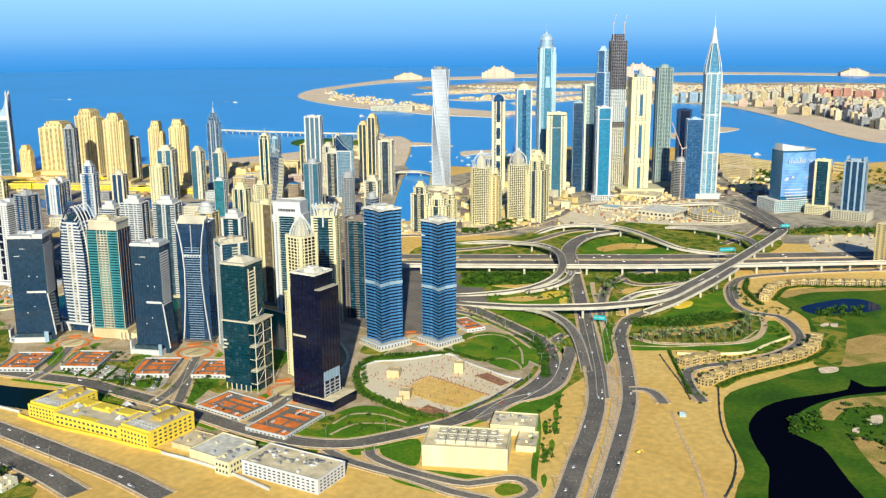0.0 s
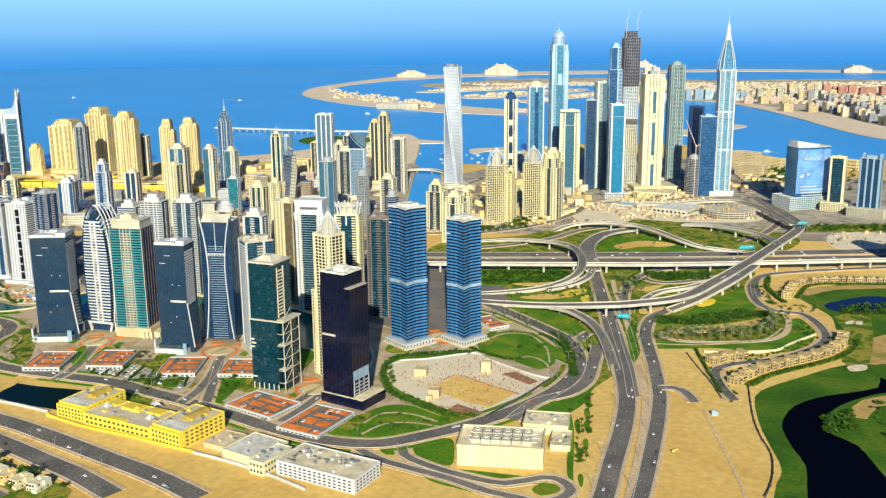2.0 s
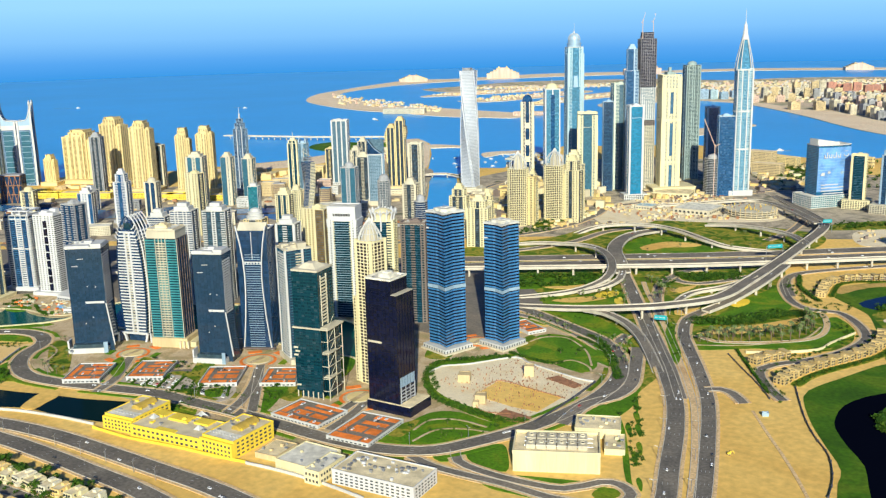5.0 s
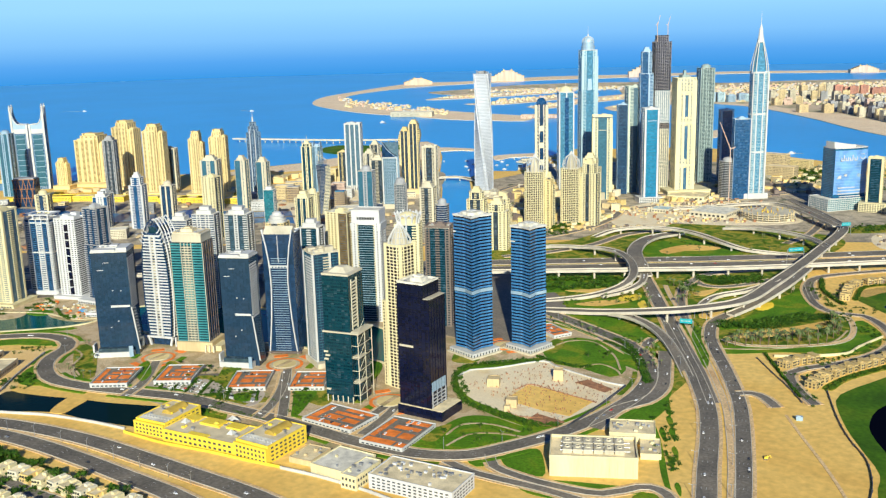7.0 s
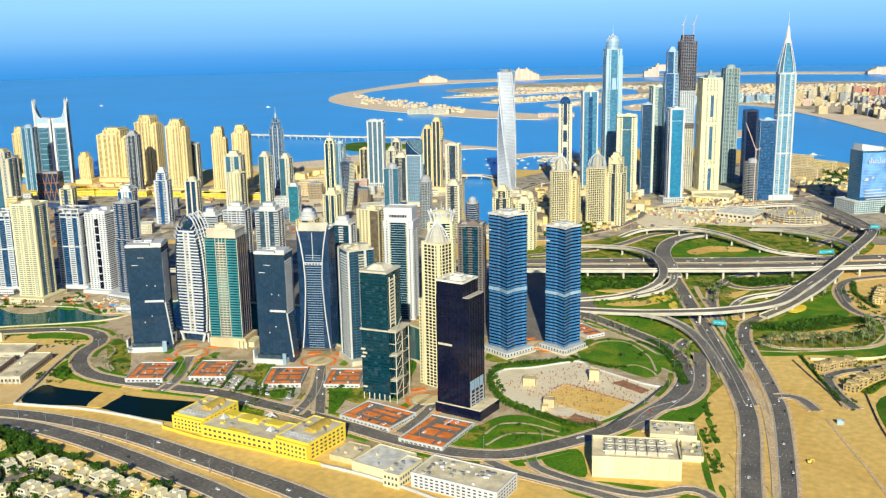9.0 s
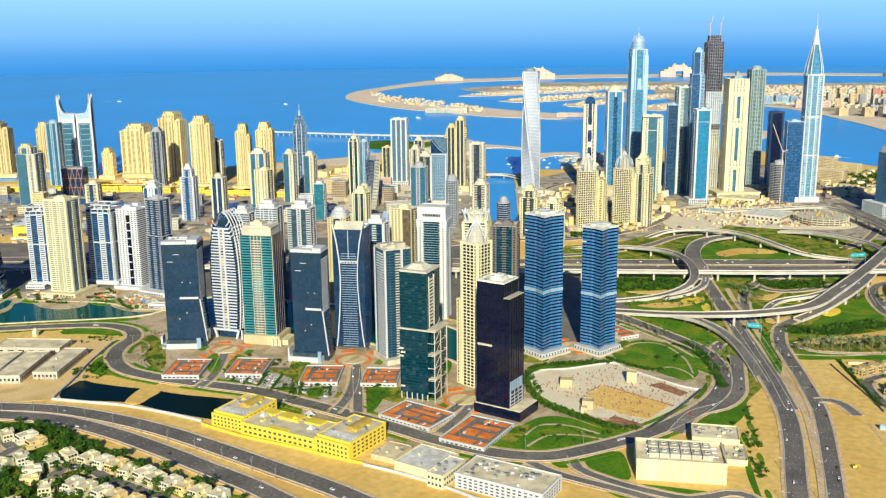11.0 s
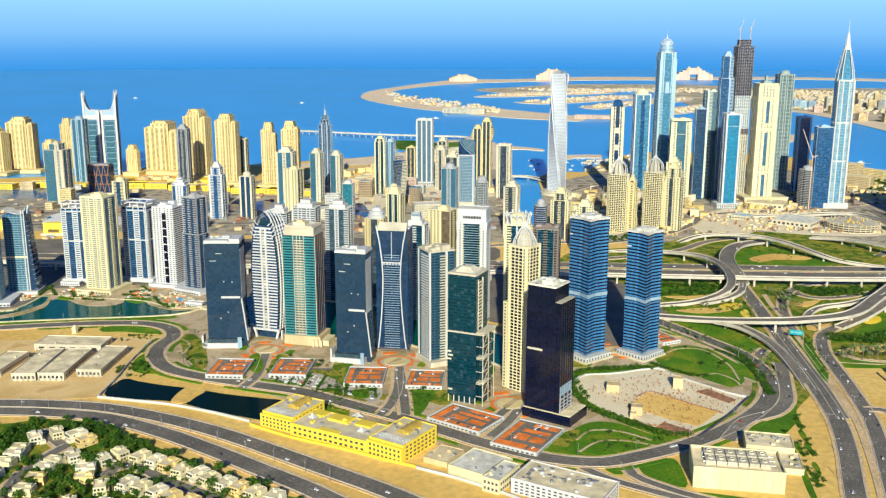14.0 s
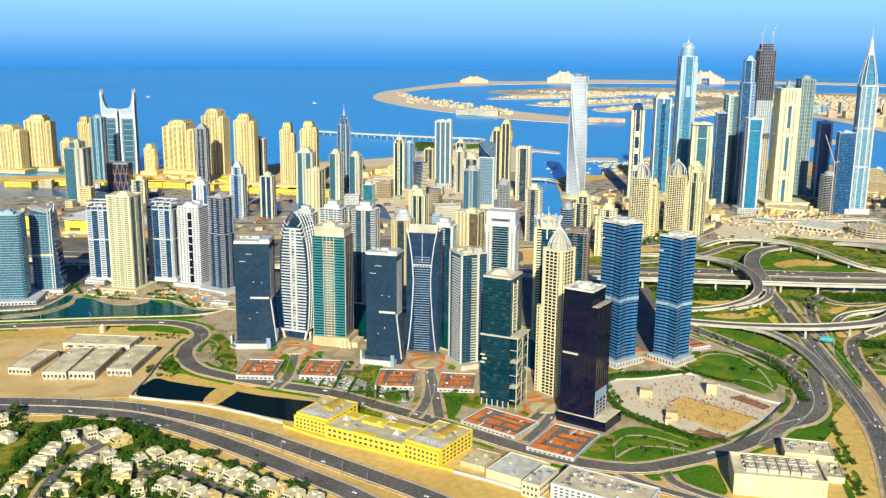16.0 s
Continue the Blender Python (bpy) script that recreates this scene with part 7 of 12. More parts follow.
def portal_tower(x, y, ang, w, d, h):
    t = tagged(empty("apartment_tower", x, y, ang), "tall white tower framed like a portal round green glass", "tower")
    facade(t, rect(w * 0.98, d), 0, h * 0.93, PALEBLUE, G_GREEN, 1.6, 0.2, 0.1, 0, 0.4, True)
    for s in (-1, 1):
        bm = bmesh.new()
        bm.free()
        wing = new("side_wall")
        wing.parent = t
        wing.location = (s * w * 0.42, 0, 0)
        bays(wing, w * 0.19, d * 1.06, 0, h * 0.9, BRIGHT, G_DARK, "PwP", 1.7, 0.5, 0.2, "PbwwbP")
        for k in range(36):
            z = 3 + k * h * 0.024
            block(t, "balcony", CREAM, s * w * 0.31 - 0.6, s * w * 0.31 + 0.6, -d / 2 - 0.7, -d / 2, z, z + 0.7)
        bm = bmesh.new()
        prism(bm, [(s * w * 0.47 + a, b) for a, b in rect(w * 0.14, d * 1.1)], h * 0.83, h * 0.9, [(s * w * 0.5 + a, b) for a, b in rect(w * 0.14, d * 1.1)])
        part("cornice", bm, BRIGHT, t)
    block(t, "portal_head", BRIGHT, -w * 0.52, w * 0.52, -d * 0.54, d * 0.54, h * 0.955, h + 0.6)
    block(t, "portal_band", BRIGHT, -w * 0.5, w * 0.5, -d * 0.53, d * 0.53, h * 0.885, h * 0.93)
    for s in (-1, 1):
        block(t, "portal_pier", BRIGHT, s * w * 0.42 - w * 0.1, s * w * 0.42 + w * 0.1, -d * 0.52, d * 0.52, h * 0.9, h * 0.96)
    for k in range(6):
        block(t, "opening_post", BRIGHT, -w * 0.26 + k * w * 0.1, -w * 0.24 + k * w * 0.1, -d * 0.52, -d * 0.42, h * 0.93, h * 0.955)
    roof_top(t, rect(w, d), h + 0.6, BRIGHT, 2, 0.7, False)


def pleated(w, d, n, depth):
    """A footprint whose sides are folded like a screen."""
    pts = []
    c = rect(w, d)
    for i in range(4):
        a, b = Vector(c[i]), Vector(c[(i + 1) % 4])
        u = (b - a) / n
        o = Vector((u.y, -u.x)).normalized() * depth
        for k in range(n):
            pts.append(tuple(a + u * k))
            pts.append(tuple(a + u * (k + 0.5) + o))
    return pts


def pleated_tower(x, y, ang, w, d, h, flip):
    t = tagged(empty("office_tower", x, y, ang), "blue glass tower with folded, banded faces and a white roof", "tower", "twin blue towers")
    foot = pleated(w, d, 1, -1.5)
    facade(t, foot, 4, h, G_STEEL, G_BLACK, 1.9, 0.66, 0.06, 0, 0.4, True)
    notch = [(-w / 2 - 0.2, -d / 2 - 0.2), (-w * 0.2, -d / 2 + 1.0), (-w * 0.2, -d * 0.2), (-w / 2 + 1.0, -d * 0.2)]
    bm = bmesh.new()
    prism(bm, notch, h * 0.885, h * 0.895)
    part("ledge", bm, WHITE, t, "white ledge of the set-back corner")
    bm = bmesh.new()
    prism(bm, grow(foot, 0.2), h * 0.46, h * 0.485)
    part("plant_band", bm, PALEBLUE, t, "pale grey plant-floor band")
    roof_top(t, foot, h, WHITE, 21 + flip, 1.3)
    bm = bmesh.new()
    prism(bm, pleated(w * 0.6, d * 0.6, 2, 0.5), h + 0.3, h + 2.6)
    part("roof_house", bm, ROOFW, t)
    bm = bmesh.new()
    beam(bm, (-w * 0.3, d * 0.2, h), (-w * 0.3, d * 0.2, h + 4), 0.12)
    part("antenna", bm, METAL, t)
    block(t, "podium", WHITE, -w * 0.68, w * 0.68, -d * 0.68, d * 0.68, 0, 3.4)
    bm = bmesh.new()
    for s in (-1, 1):
        for k in range(9):
            c = -w * 0.6 + k * w * 0.15
            box(bm, c - 0.4, c + 0.4, s * d * 0.68 - 0.05, s * d * 0.68 + 0.05, 0.6, 2.6)
            box(bm, s * w * 0.68 - 0.05, s * w * 0.68 + 0.05, c - 0.4, c + 0.4, 0.6, 2.6)
    part("podium_glazing", bm, G_DARK, t, "", True)
    block(t, "terrace", STONE, -w * 0.75, w * 0.75, -d * 0.75, d * 0.75, 0, 1.2)


def arch_tower(x, y, ang, w, d, h):
    t = tagged(empty("apartment_tower", x, y, ang), "white barrel-shaped tower under a pointed arch roof", "tower")
    prof = ((0.0, 0.40), (0.15, 0.455), (0.35, 0.495), (0.52, 0.5), (0.68, 0.475), (0.82, 0.43), (0.93, 0.355), (1.0, 0.28))
    for (z0, a), (z1, b) in zip(prof, prof[1:]):
        facade(t, rect(2 * w * a, d), 5 + z0 * (h - 5), 5 + z1 * (h - 5), BRIGHT, G_NAVY, 1.7, 0.55, 0.2, 0, 0.4, False, rect(2 * w * b, d))
    for s in (-1, 1):
        block(t, "centre_pier", BRIGHT, s * 1.6 - 0.55, s * 1.6 + 0.55, -d / 2 - 0.7, -d / 2, 5, h * 0.97)
    bm = bmesh.new()
    for k in range(40):
        box(bm, -1.1, 1.1, -d / 2 - 0.45, -d / 2, 6 + k * h * 0.0225, 6.6 + k * h * 0.0225)
    part("balcony_front", bm, STONE, t, "", True)
    for k in range(6):
        yy = -d / 2 + k * d / 5
        for s in (-1, 1):
            bm = bmesh.new()
            pts = [(s * w * (a + 0.025), 5 + z * (h - 5)) for z, a in prof]
            pts += [(s * w * a, h * z) for a, z in ((0.25, 1.03), (0.18, 1.065), (0.09, 1.095), (0.0, 1.115))]
            ribbon(bm, pts, 0.8 if k in (0, 1) else 0.55, 0.55, yy - 0.25)
            part("arch_rib", bm, BRIGHT if k else G_NAVY, t)
    for k in range(4):
        z = h * (0.9 + k * 0.033)
        for s in (-1, 1):
            bm = bmesh.new()
            ribbon(bm, [(s * w * (0.33 - k * 0.045), z), (s * w * (0.45 - k * 0.05), z + 1.6), (s * w * (0.5 - k * 0.055), z + 3.2)], 0.5, 0.5, -d / 2 - 0.3)
            part("shoulder_flare", bm, BRIGHT, t)
    block(t, "crown_box", G_GREEN, -w * 0.17, w * 0.17, -d * 0.4, d * 0.4, h, h * 1.05)
    for s in (-1, 1):
        bm = bmesh.new()
        ribbon(bm, [(s * w * 0.5, 5.5), (s * w * 0.45, 3.5), (s * w * 0.4, 0)], 1.3, 1.2, -d / 2 - 0.9)
        part("foot", bm, BRIGHT, t)
        block(t, "wing_leg", BRIGHT, s * w * 0.62 - 0.4, s * w * 0.62 + 0.4, -d / 2 - 1, -d / 2 + 0.4, 0, 6)
    block(t, "canopy", BRIGHT, -w * 0.7, w * 0.5, -d / 2 - 1.2, -d / 2, 5, 6.2)
    block(t, "lobby", G_NAVY, -w * 0.36, w * 0.36, -d * 0.42, d * 0.45, 0, 5)


def sail_tower(x, y, ang, w, d, h):
    t = tagged(empty("office_tower", x, y, ang), "blue glass tower with a swept sail-like roof", "tower")
    facade(t, rect(w, d), 0, h * 0.96, PALEBLUE, G_SEA, 1.7, 0.22, 0.2, 2.6, 0.2, True)
    bm = bmesh.new()
    prism(bm, [(w / 2, -d / 2), (w / 2 + 5, -d / 2 + 1), (w / 2 + 5, d / 2), (w / 2, d / 2)], 0, h * 0.97, [(w / 2, -d / 2), (w / 2 + 0.6, -d / 2 + 1), (w / 2 + 0.6, d / 2), (w / 2, d / 2)])
    part("raking_wing", bm, G_NAVY, t)
    for k in range(16):
        f = k / 17
        block(t, "wing_line", PALEBLUE, w / 2, w / 2 + 5.2 - 4.6 * f, -d / 2 + 0.8, d / 2 + 0.1, h * f, h * f + 0.25)
    for px in (0.36, 0.48):
        block(t, "pier", WHITE, w * px, w * px + 0.6, -d / 2 - 0.6, -d / 2, 0, h * 1.02)
    bm = bmesh.new()
    rows = []
    for i in range(9):
        f = i / 8
        rows.append([bm.verts.new((-w * 0.5 + w * f * 0.9, q * d * 0.5, h * 0.96 + 3.6 * (1 - f) ** 2 + 0.4 + dz)) for q, dz in ((-1, 0), (1, 0), (1, 0.35), (-1, 0.35))])
    for u, v in zip(rows, rows[1:]):
        for j in range(4):
            bm.faces.new((u[j], u[(j + 1) % 4], v[(j + 1) % 4], v[j]))
    bm.faces.new(rows[0][::-1])
    bm.faces.new(rows[-1])
    bmesh.ops.recalc_face_normals(bm, faces=bm.faces)
    part("sail_roof", bm, ROOFW, t, "swept white roof")
    for px, z in ((0.4, 4.5), (0.55, 6.5)):
        bm = bmesh.new()
        prism(bm, [(w * px + a, b) for a, b in rect(0.5, d * 0.4)], h * 0.96, h * 0.96 + z, [(w * px + 0.8 + a, b) for a, b in rect(0.3, 0.6)])
        part("horn", bm, PALEBLUE, t)
    block(t, "belt", CREAM, -w / 2 - 0.3, w / 2, -d / 2 - 0.3, d / 2, h * 0.44, h * 0.465)
    block(t, "podium", WHITE, -w * 0.7, w * 0.9, -d * 0.8, d * 0.7, 0, 2.4)


black_tower(-289.6, 367.4, -1.4, 18.4, 15.1, 68.1)
green_tower(-335.6, 365, 8, 14.9, 15.6, 68.5)
crown_tower(-318.7, 394.5, -9.9, 12.6, 12.8, 78.5)
waisted_tower(-416, 413.9, 22.9, 18.6, 15.9, 74)
navy_tower(-424.5, 384.8, 19.5, 18, 13.1, 64.6, 5)
navy_tower(-508.9, 366.5, 33.2, 21, 17.1, 64.3, 6)
teal_tower(-470, 393.9, 19.6, 20.8, 15.5, 68.3)
striped_tower(-381.8, 407.2, -32.3, 15.3, 15.7, 66.6)
portal_tower(-406.2, 491.6, 17.8, 18.5, 13.5, 74.5)
pleated_tower(-310.3, 459.8, -20.5, 15.6, 15.6, 83.5, False)
pleated_tower(-283.9, 480.1, -16.1, 14.5, 14.5, 75, True)
arch_tower(-496, 393, 13, 17.5, 16.3, 72.2)
sail_tower(-721.2, 370.2, 37, 15, 12.7, 61.1)


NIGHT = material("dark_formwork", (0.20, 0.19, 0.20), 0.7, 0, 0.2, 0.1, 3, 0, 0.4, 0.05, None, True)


# ---- landmark towers of the marina ----
def dome_profile(r, z, n=7, tall=1.0):
    return [(r * math.cos(i * math.pi / 2 / n), z + tall * r * math.sin(i * math.pi / 2 / n)) for i in range(n + 1)]


def domed_spire_tower(x, y, ang, w, d, h):
    t = tagged(empty("apartment_tower", x, y, ang), "very tall pale blue and white tower with a dome and spire", "tower")
    body = h - w * 0.55
    bays(t, w, d, 0, body * 0.72, TEALPANEL, G_SKY, "PbGGbP", 1.7, 0.4)
    bays(t, w * 0.94, d * 0.94, body * 0.72, body, TEALPANEL, G_SKY, "PwGGwP", 1.7, 0.4)
    for s in (-1, 1):
        block(t, "corner_pier", TEALPANEL, s * w * 0.46 - 1.2, s * w * 0.46 + 0.9, -d * 0.5 - 0.6, -d * 0.3, 0, body * 0.96)
        block(t, "corner_pier", TEALPANEL, w * 0.3, w * 0.5 + 0.6, s * d * 0.44 - 1.2, s * d * 0.44 + 1.2, 0, body * 0.96)
    bm = bmesh.new()
    prism(bm, rect(w * 0.3, d * 1.06), body * 0.72, body * 0.8, rect(w * 0.2, d * 1.02))
    part("gable", bm, PALEBLUE, t)
    roof_top(t, rect(w * 0.94, d * 0.94), body, WHITE, 1, 0.8, False)
    bm = bmesh.new()
    lathe(bm, [(w * 0.42, body), (w * 0.42, body + 4), (w * 0.46, body + 4.2), (w * 0.46, body + 5), (w * 0.38, body + 5.2), (w * 0.38, body + 9)], 24)
    part("drum", bm, PALEBLUE, t)
    bm = bmesh.new()
    lathe(bm, [(w * 0.4, body + 9)] + dome_profile(w * 0.37, body + 9.2, 8, 1.05), 24)
    part("dome", bm, PALEBLUE, t, "blue-grey ribbed dome")
    for i in range(16):
        a = i * math.tau / 16
        bm = bmesh.new()
        pts = [(r * 1.02 * math.cos(a), r * 1.02 * math.sin(a), z) for r, z in dome_profile(w * 0.37, body + 9.2, 6, 1.05)]
        for p, q in zip(pts, pts[1:]):
            beam(bm, p, q, 0.16, 4)
        part("dome_rib", bm, WHITE, t)
    bm = bmesh.new()
    lathe(bm, [(1.1, body + 9 + w * 0.37), (0.8, body + 11.5 + w * 0.37), (0.18, body + 12 + w * 0.37), (0.1, body + 21 + w * 0.37)], 8)
    part("spire", bm, WHITE, t)


def twisted_tower(x, y, ang, w, d, h):
    t = tagged(empty("apartment_tower", x, y, ang), "twisting silver-grey tower, its top still unfinished", "tower")
    n, turn = 84, radians(88)
    bm, bw = bmesh.new(), bmesh.new()
    base = chamfer(w, d, w * 0.12)
    pts = lambda f, k: [(k * (a * math.cos(turn * (1 - f)) - b * math.sin(turn * (1 - f))), k * (a * math.sin(turn * (1 - f)) + b * math.cos(turn * (1 - f)))) for a, b in base]
    for k in range(n):
        prism(bw, pts(k / n, 0.98), h * k / n, h * (k + 0.45) / n, pts((k + 0.45) / n, 0.99))
    rows = [[bm.verts.new((*q, h * k / n)) for q in pts(k / n, 0.97)] for k in range(n + 1)]
    for u, v in zip(rows, rows[1:]):
        for i in range(len(base)):
            bm.faces.new((u[i], u[(i + 1) % len(base)], v[(i + 1) % len(base)], v[i]))
    bm.faces.new(rows[-1])
    part("shaft", bm, G_SILVER, t)
    part("banding", bw, METAL_PALE, t, "", True)
    for i in range(len(base)):
        bm = bmesh.new()
        for k in range(n):
            a, b = pts(k / n, 1.01)[i], pts((k + 1) / n, 1.01)[i]
            beam(bm, (*a, h * k / n), (*b, h * (k + 1) / n), 0.45, 4)
        part("edge_column", bm, METAL_PALE, t)
    rng = random.Random(4)
    for k in range(12):
        a = k * math.tau / 12
        bm = bmesh.new()
        beam(bm, (w * 0.42 * math.cos(a), w * 0.42 * math.sin(a), h), (w * 0.42 * math.cos(a), w * 0.42 * math.sin(a), h + rng.uniform(1.5, 4)), 0.35, 4)
        part("starter_column", bm, GREY, t)
    block(t, "core", GREY, -w * 0.2, w * 0.2, -w * 0.2, w * 0.2, h, h + 3)
    bm = bmesh.new()
    lathe(bm, [(w * 1.1, 0), (w * 1.1, 3), (w * 0.9, 3.2), (w * 0.9, 5)], 20)
    part("podium", bm, STONE, t)


def unfinished_tower(x, y, ang, w, d, h):
    t = tagged(empty("apartment_tower", x, y, ang), "very tall concrete tower under construction, its open upper floors painted dark", "tower")
    facade(t, rect(w, d), 0, h * 0.42, STONE, G_GREY, 1.6, 0.4, 0.2, 2.4, 1.0)
    facade(t, rect(w, d), h * 0.42, h * 0.455, BROWN, G_DARK, 1.6, 0.4, 0.2, 2.4, 0.6)
    facade(t, rect(w, d), h * 0.455, h * 0.66, WHITE, G_HAZE, 1.6, 0.42, 0.12, 2.4, 0.9)
    # Solid black core paints the dark depth between the open upper floors.
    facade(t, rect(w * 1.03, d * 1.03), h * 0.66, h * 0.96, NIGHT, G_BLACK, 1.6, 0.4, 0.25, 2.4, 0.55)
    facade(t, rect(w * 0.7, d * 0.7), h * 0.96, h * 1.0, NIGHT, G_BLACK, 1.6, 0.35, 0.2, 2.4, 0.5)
    for px, py in ((-0.4, -0.3), (0.42, 0.1)):
        bm = bmesh.new()
        beam(bm, (w * px, d * py, h * 0.95), (w * px, d * py, h + 14), 0.35, 4)
        beam(bm, (w * px, d * py, h + 11), (w * px + 2, d * py - 3, h + 22), 0.22, 4)
        beam(bm, (w * px, d * py, h + 11), (w * px - 2, d * py + 1, h + 11.5), 0.3, 4)
        part("tower_crane", bm, PINK, t, "faint red luffing crane")
    rng = random.Random(2)
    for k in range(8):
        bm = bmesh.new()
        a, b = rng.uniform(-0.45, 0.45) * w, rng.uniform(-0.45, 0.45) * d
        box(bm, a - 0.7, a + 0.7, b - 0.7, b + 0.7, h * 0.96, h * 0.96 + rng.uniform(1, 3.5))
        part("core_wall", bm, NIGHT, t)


def pointed_tower(x, y, ang, w, d, h):
    t = tagged(empty("apartment_tower", x, y, ang), "slender white and blue tower tapering to a tall spire", "tower")
    foot = chamfer(w, d, w * 0.18)
    facade(t, foot, 6, h * 0.92, TEALPANEL, G_SKY, 1.6, 0.2, 0.12, 0, 0.6)
    for s in (-1, 1):
        for name, a in (("front_pier", 0.18), ("corner_pier", 0.46)):
            block(t, name, WHITE, s * w * a - 0.55, s * w * a + 0.55, -d / 2 - 0.5, -d / 2 + 1.2, 6, h * 0.93)
            block(t, name, WHITE, w / 2 - 1.2, w / 2 + 0.5, s * d * a - 0.55, s * d * a + 0.55, 6, h * 0.93)
        bm = bmesh.new()
        for k in range(70):
            box(bm, s * w * 0.32 - w * 0.1, s * w * 0.32 + w * 0.1, -d / 2 - 0.4, -d / 2, 7 + k * h * 0.0128, 7.8 + k * h * 0.0128)
        part("balcony_front", bm, TEALPANEL, t, "", True)
    for z in (0.34, 0.62, 0.92):
        bm = bmesh.new()
        prism(bm, grow(foot, 0.6), h * z, h * z + 1.8)
        part("belt", bm, WHITE, t)
    top = [(a * 0.16, b * 0.16) for a, b in foot]
    bm = bmesh.new()
    prism(bm, [(a * 0.92, b * 0.92) for a, b in foot], h * 0.92, h * 1.16, [(a * 0.2, b * 0.2) for a, b in foot])
    part("tapered_roof", bm, G_SKY, t)
    for i in range(8):
        bm = bmesh.new()
        a, b = foot[i], top[i]
        beam(bm, (*a, h * 0.93), (a[0] * 0.86, a[1] * 0.86, h * 1.0), 0.6, 5)
        beam(bm, (a[0] * 0.86, a[1] * 0.86, h * 1.0), (*b, h * 1.2), 0.5, 5)
        part("spire_rib", bm, WHITE, t)
    bm = bmesh.new()
    lathe(bm, [(w * 0.2, h * 1.14), (w * 0.1, h * 1.24), (0.3, h * 1.27), (0.1, h * 1.36)], 8)
    part("spire", bm, WHITE, t)
    block(t, "podium", WHITE, -w * 0.8, w * 0.7, -d * 0.7, d * 0.7, 0, 6)


def twin_finned_tower(x, y, ang, w, d, h, s):
    """A glass slab whose top sweeps up in a curve to a blade on its outer edge."""
    t = tagged(empty("office_tower", x, y, ang), "blue glass office tower with a swept white blade crown", "tower", "twin horned towers")
    facade(t, rect(w, d), 0, h * 0.9, PALEBLUE, G_BLUE, 1.7, 0.3, 0.1, 2.8, 0.3)
    curve = [(-0.5, 1.0), (-0.2, 1.0), (0.08, 1.01), (0.22, 1.035), (0.33, 1.085), (0.41, 1.15), (0.47, 1.22), (0.51, 1.31)]
    curve = [(s * a * w, b * h) for a, b in curve]
    for name, y0, y1, mat in (("crown_screen", -d * 0.5, -d * 0.42, PALEBLUE), ("rear_screen", d * 0.2, d * 0.28, G_STEEL)):
        bm = bmesh.new()
        rows = [[bm.verts.new(q) for q in ((a, y0, h * 0.9), (a, y1, h * 0.9), (a, y1, z), (a, y0, z))] for a, z in curve]
        for u, v in zip(rows, rows[1:]):
            for j in range(4):
                bm.faces.new((u[j], u[(j + 1) % 4], v[(j + 1) % 4], v[j]))
        bm.faces.new(rows[0][::-1])
        bm.faces.new(rows[-1])
        bmesh.ops.recalc_face_normals(bm, faces=bm.faces)
        part(name, bm, mat, t)
    for y0 in (-d * 0.56, d * 0.2):
        bm = bmesh.new()
        ribbon(bm, curve, w * 0.05, d * 0.16, y0)
        part("crown_rim", bm, WHITE, t)
        for q, top in ((s, 1.28), (-s, 1.0)):
            bm = bmesh.new()
            ribbon(bm, [(q * w * 0.47, 0), (q * w * 0.5, h * 0.5), (q * w * 0.48, h * 0.9), (q * w * 0.5, h * top)], w * 0.14, d * 0.14, y0)
            part("white_fin", bm, WHITE, t)
    for k in range(4):
        bm = bmesh.new()
        beam(bm, (s * w * (0.1 + 0.1 * k), -d * 0.46, h * (1.0 + 0.045 * k)), (s * w * (0.1 + 0.1 * k), d * 0.24, h * (1.0 + 0.045 * k)), 0.5, 4)
        part("crown_tie", bm, WHITE, t)
    block(t, "sky_bridge", WHITE, -w * 0.4, w * 0.4, -d * 0.54, -d * 0.48, h * 0.86, h * 0.93)
    block(t, "centre_glazing", G_SEA, -w * 0.3, w * 0.3, -d * 0.53, -d * 0.5, 4, h * 0.84)
    for k in range(9):
        block(t, "glazing_bar", PALEBLUE, -w * 0.3, w * 0.3, -d * 0.54, -d * 0.53, 8 + k * h * 0.085, 8.5 + k * h * 0.085)


def stepped_spire_tower(x, y, ang, w, d, h):
    t = tagged(empty("office_tower", x, y, ang), "dark blue glass tower stepping up to a white mast", "tower")
    facade(t, rect(w, d), 0, h * 0.86, PALEBLUE, G_NAVY, 1.7, 0.2, 0.15, 4, 0.35)
    facade(t, rect(w * 0.7, d * 0.8), h * 0.86, h * 0.94, PALEBLUE, G_NAVY, 1.7, 0.2, 0.15, 4, 0.35)
    facade(t, rect(w * 0.45, d * 0.5), h * 0.94, h, PALEBLUE, G_NAVY, 1.7, 0.2, 0.15, 4, 0.35)
    for s in (-1, 1):
        block(t, "front_pier", WHITE, s * w * 0.2 - 0.35, s * w * 0.2 + 0.35, -d / 2 - 0.6, -d / 2, 0, h * 0.9)
    bm = bmesh.new()
    lathe(bm, [(1.2, h), (0.9, h + 6), (0.3, h + 6.5), (0.15, h + 14)], 8)
    part("mast", bm, WHITE, t)


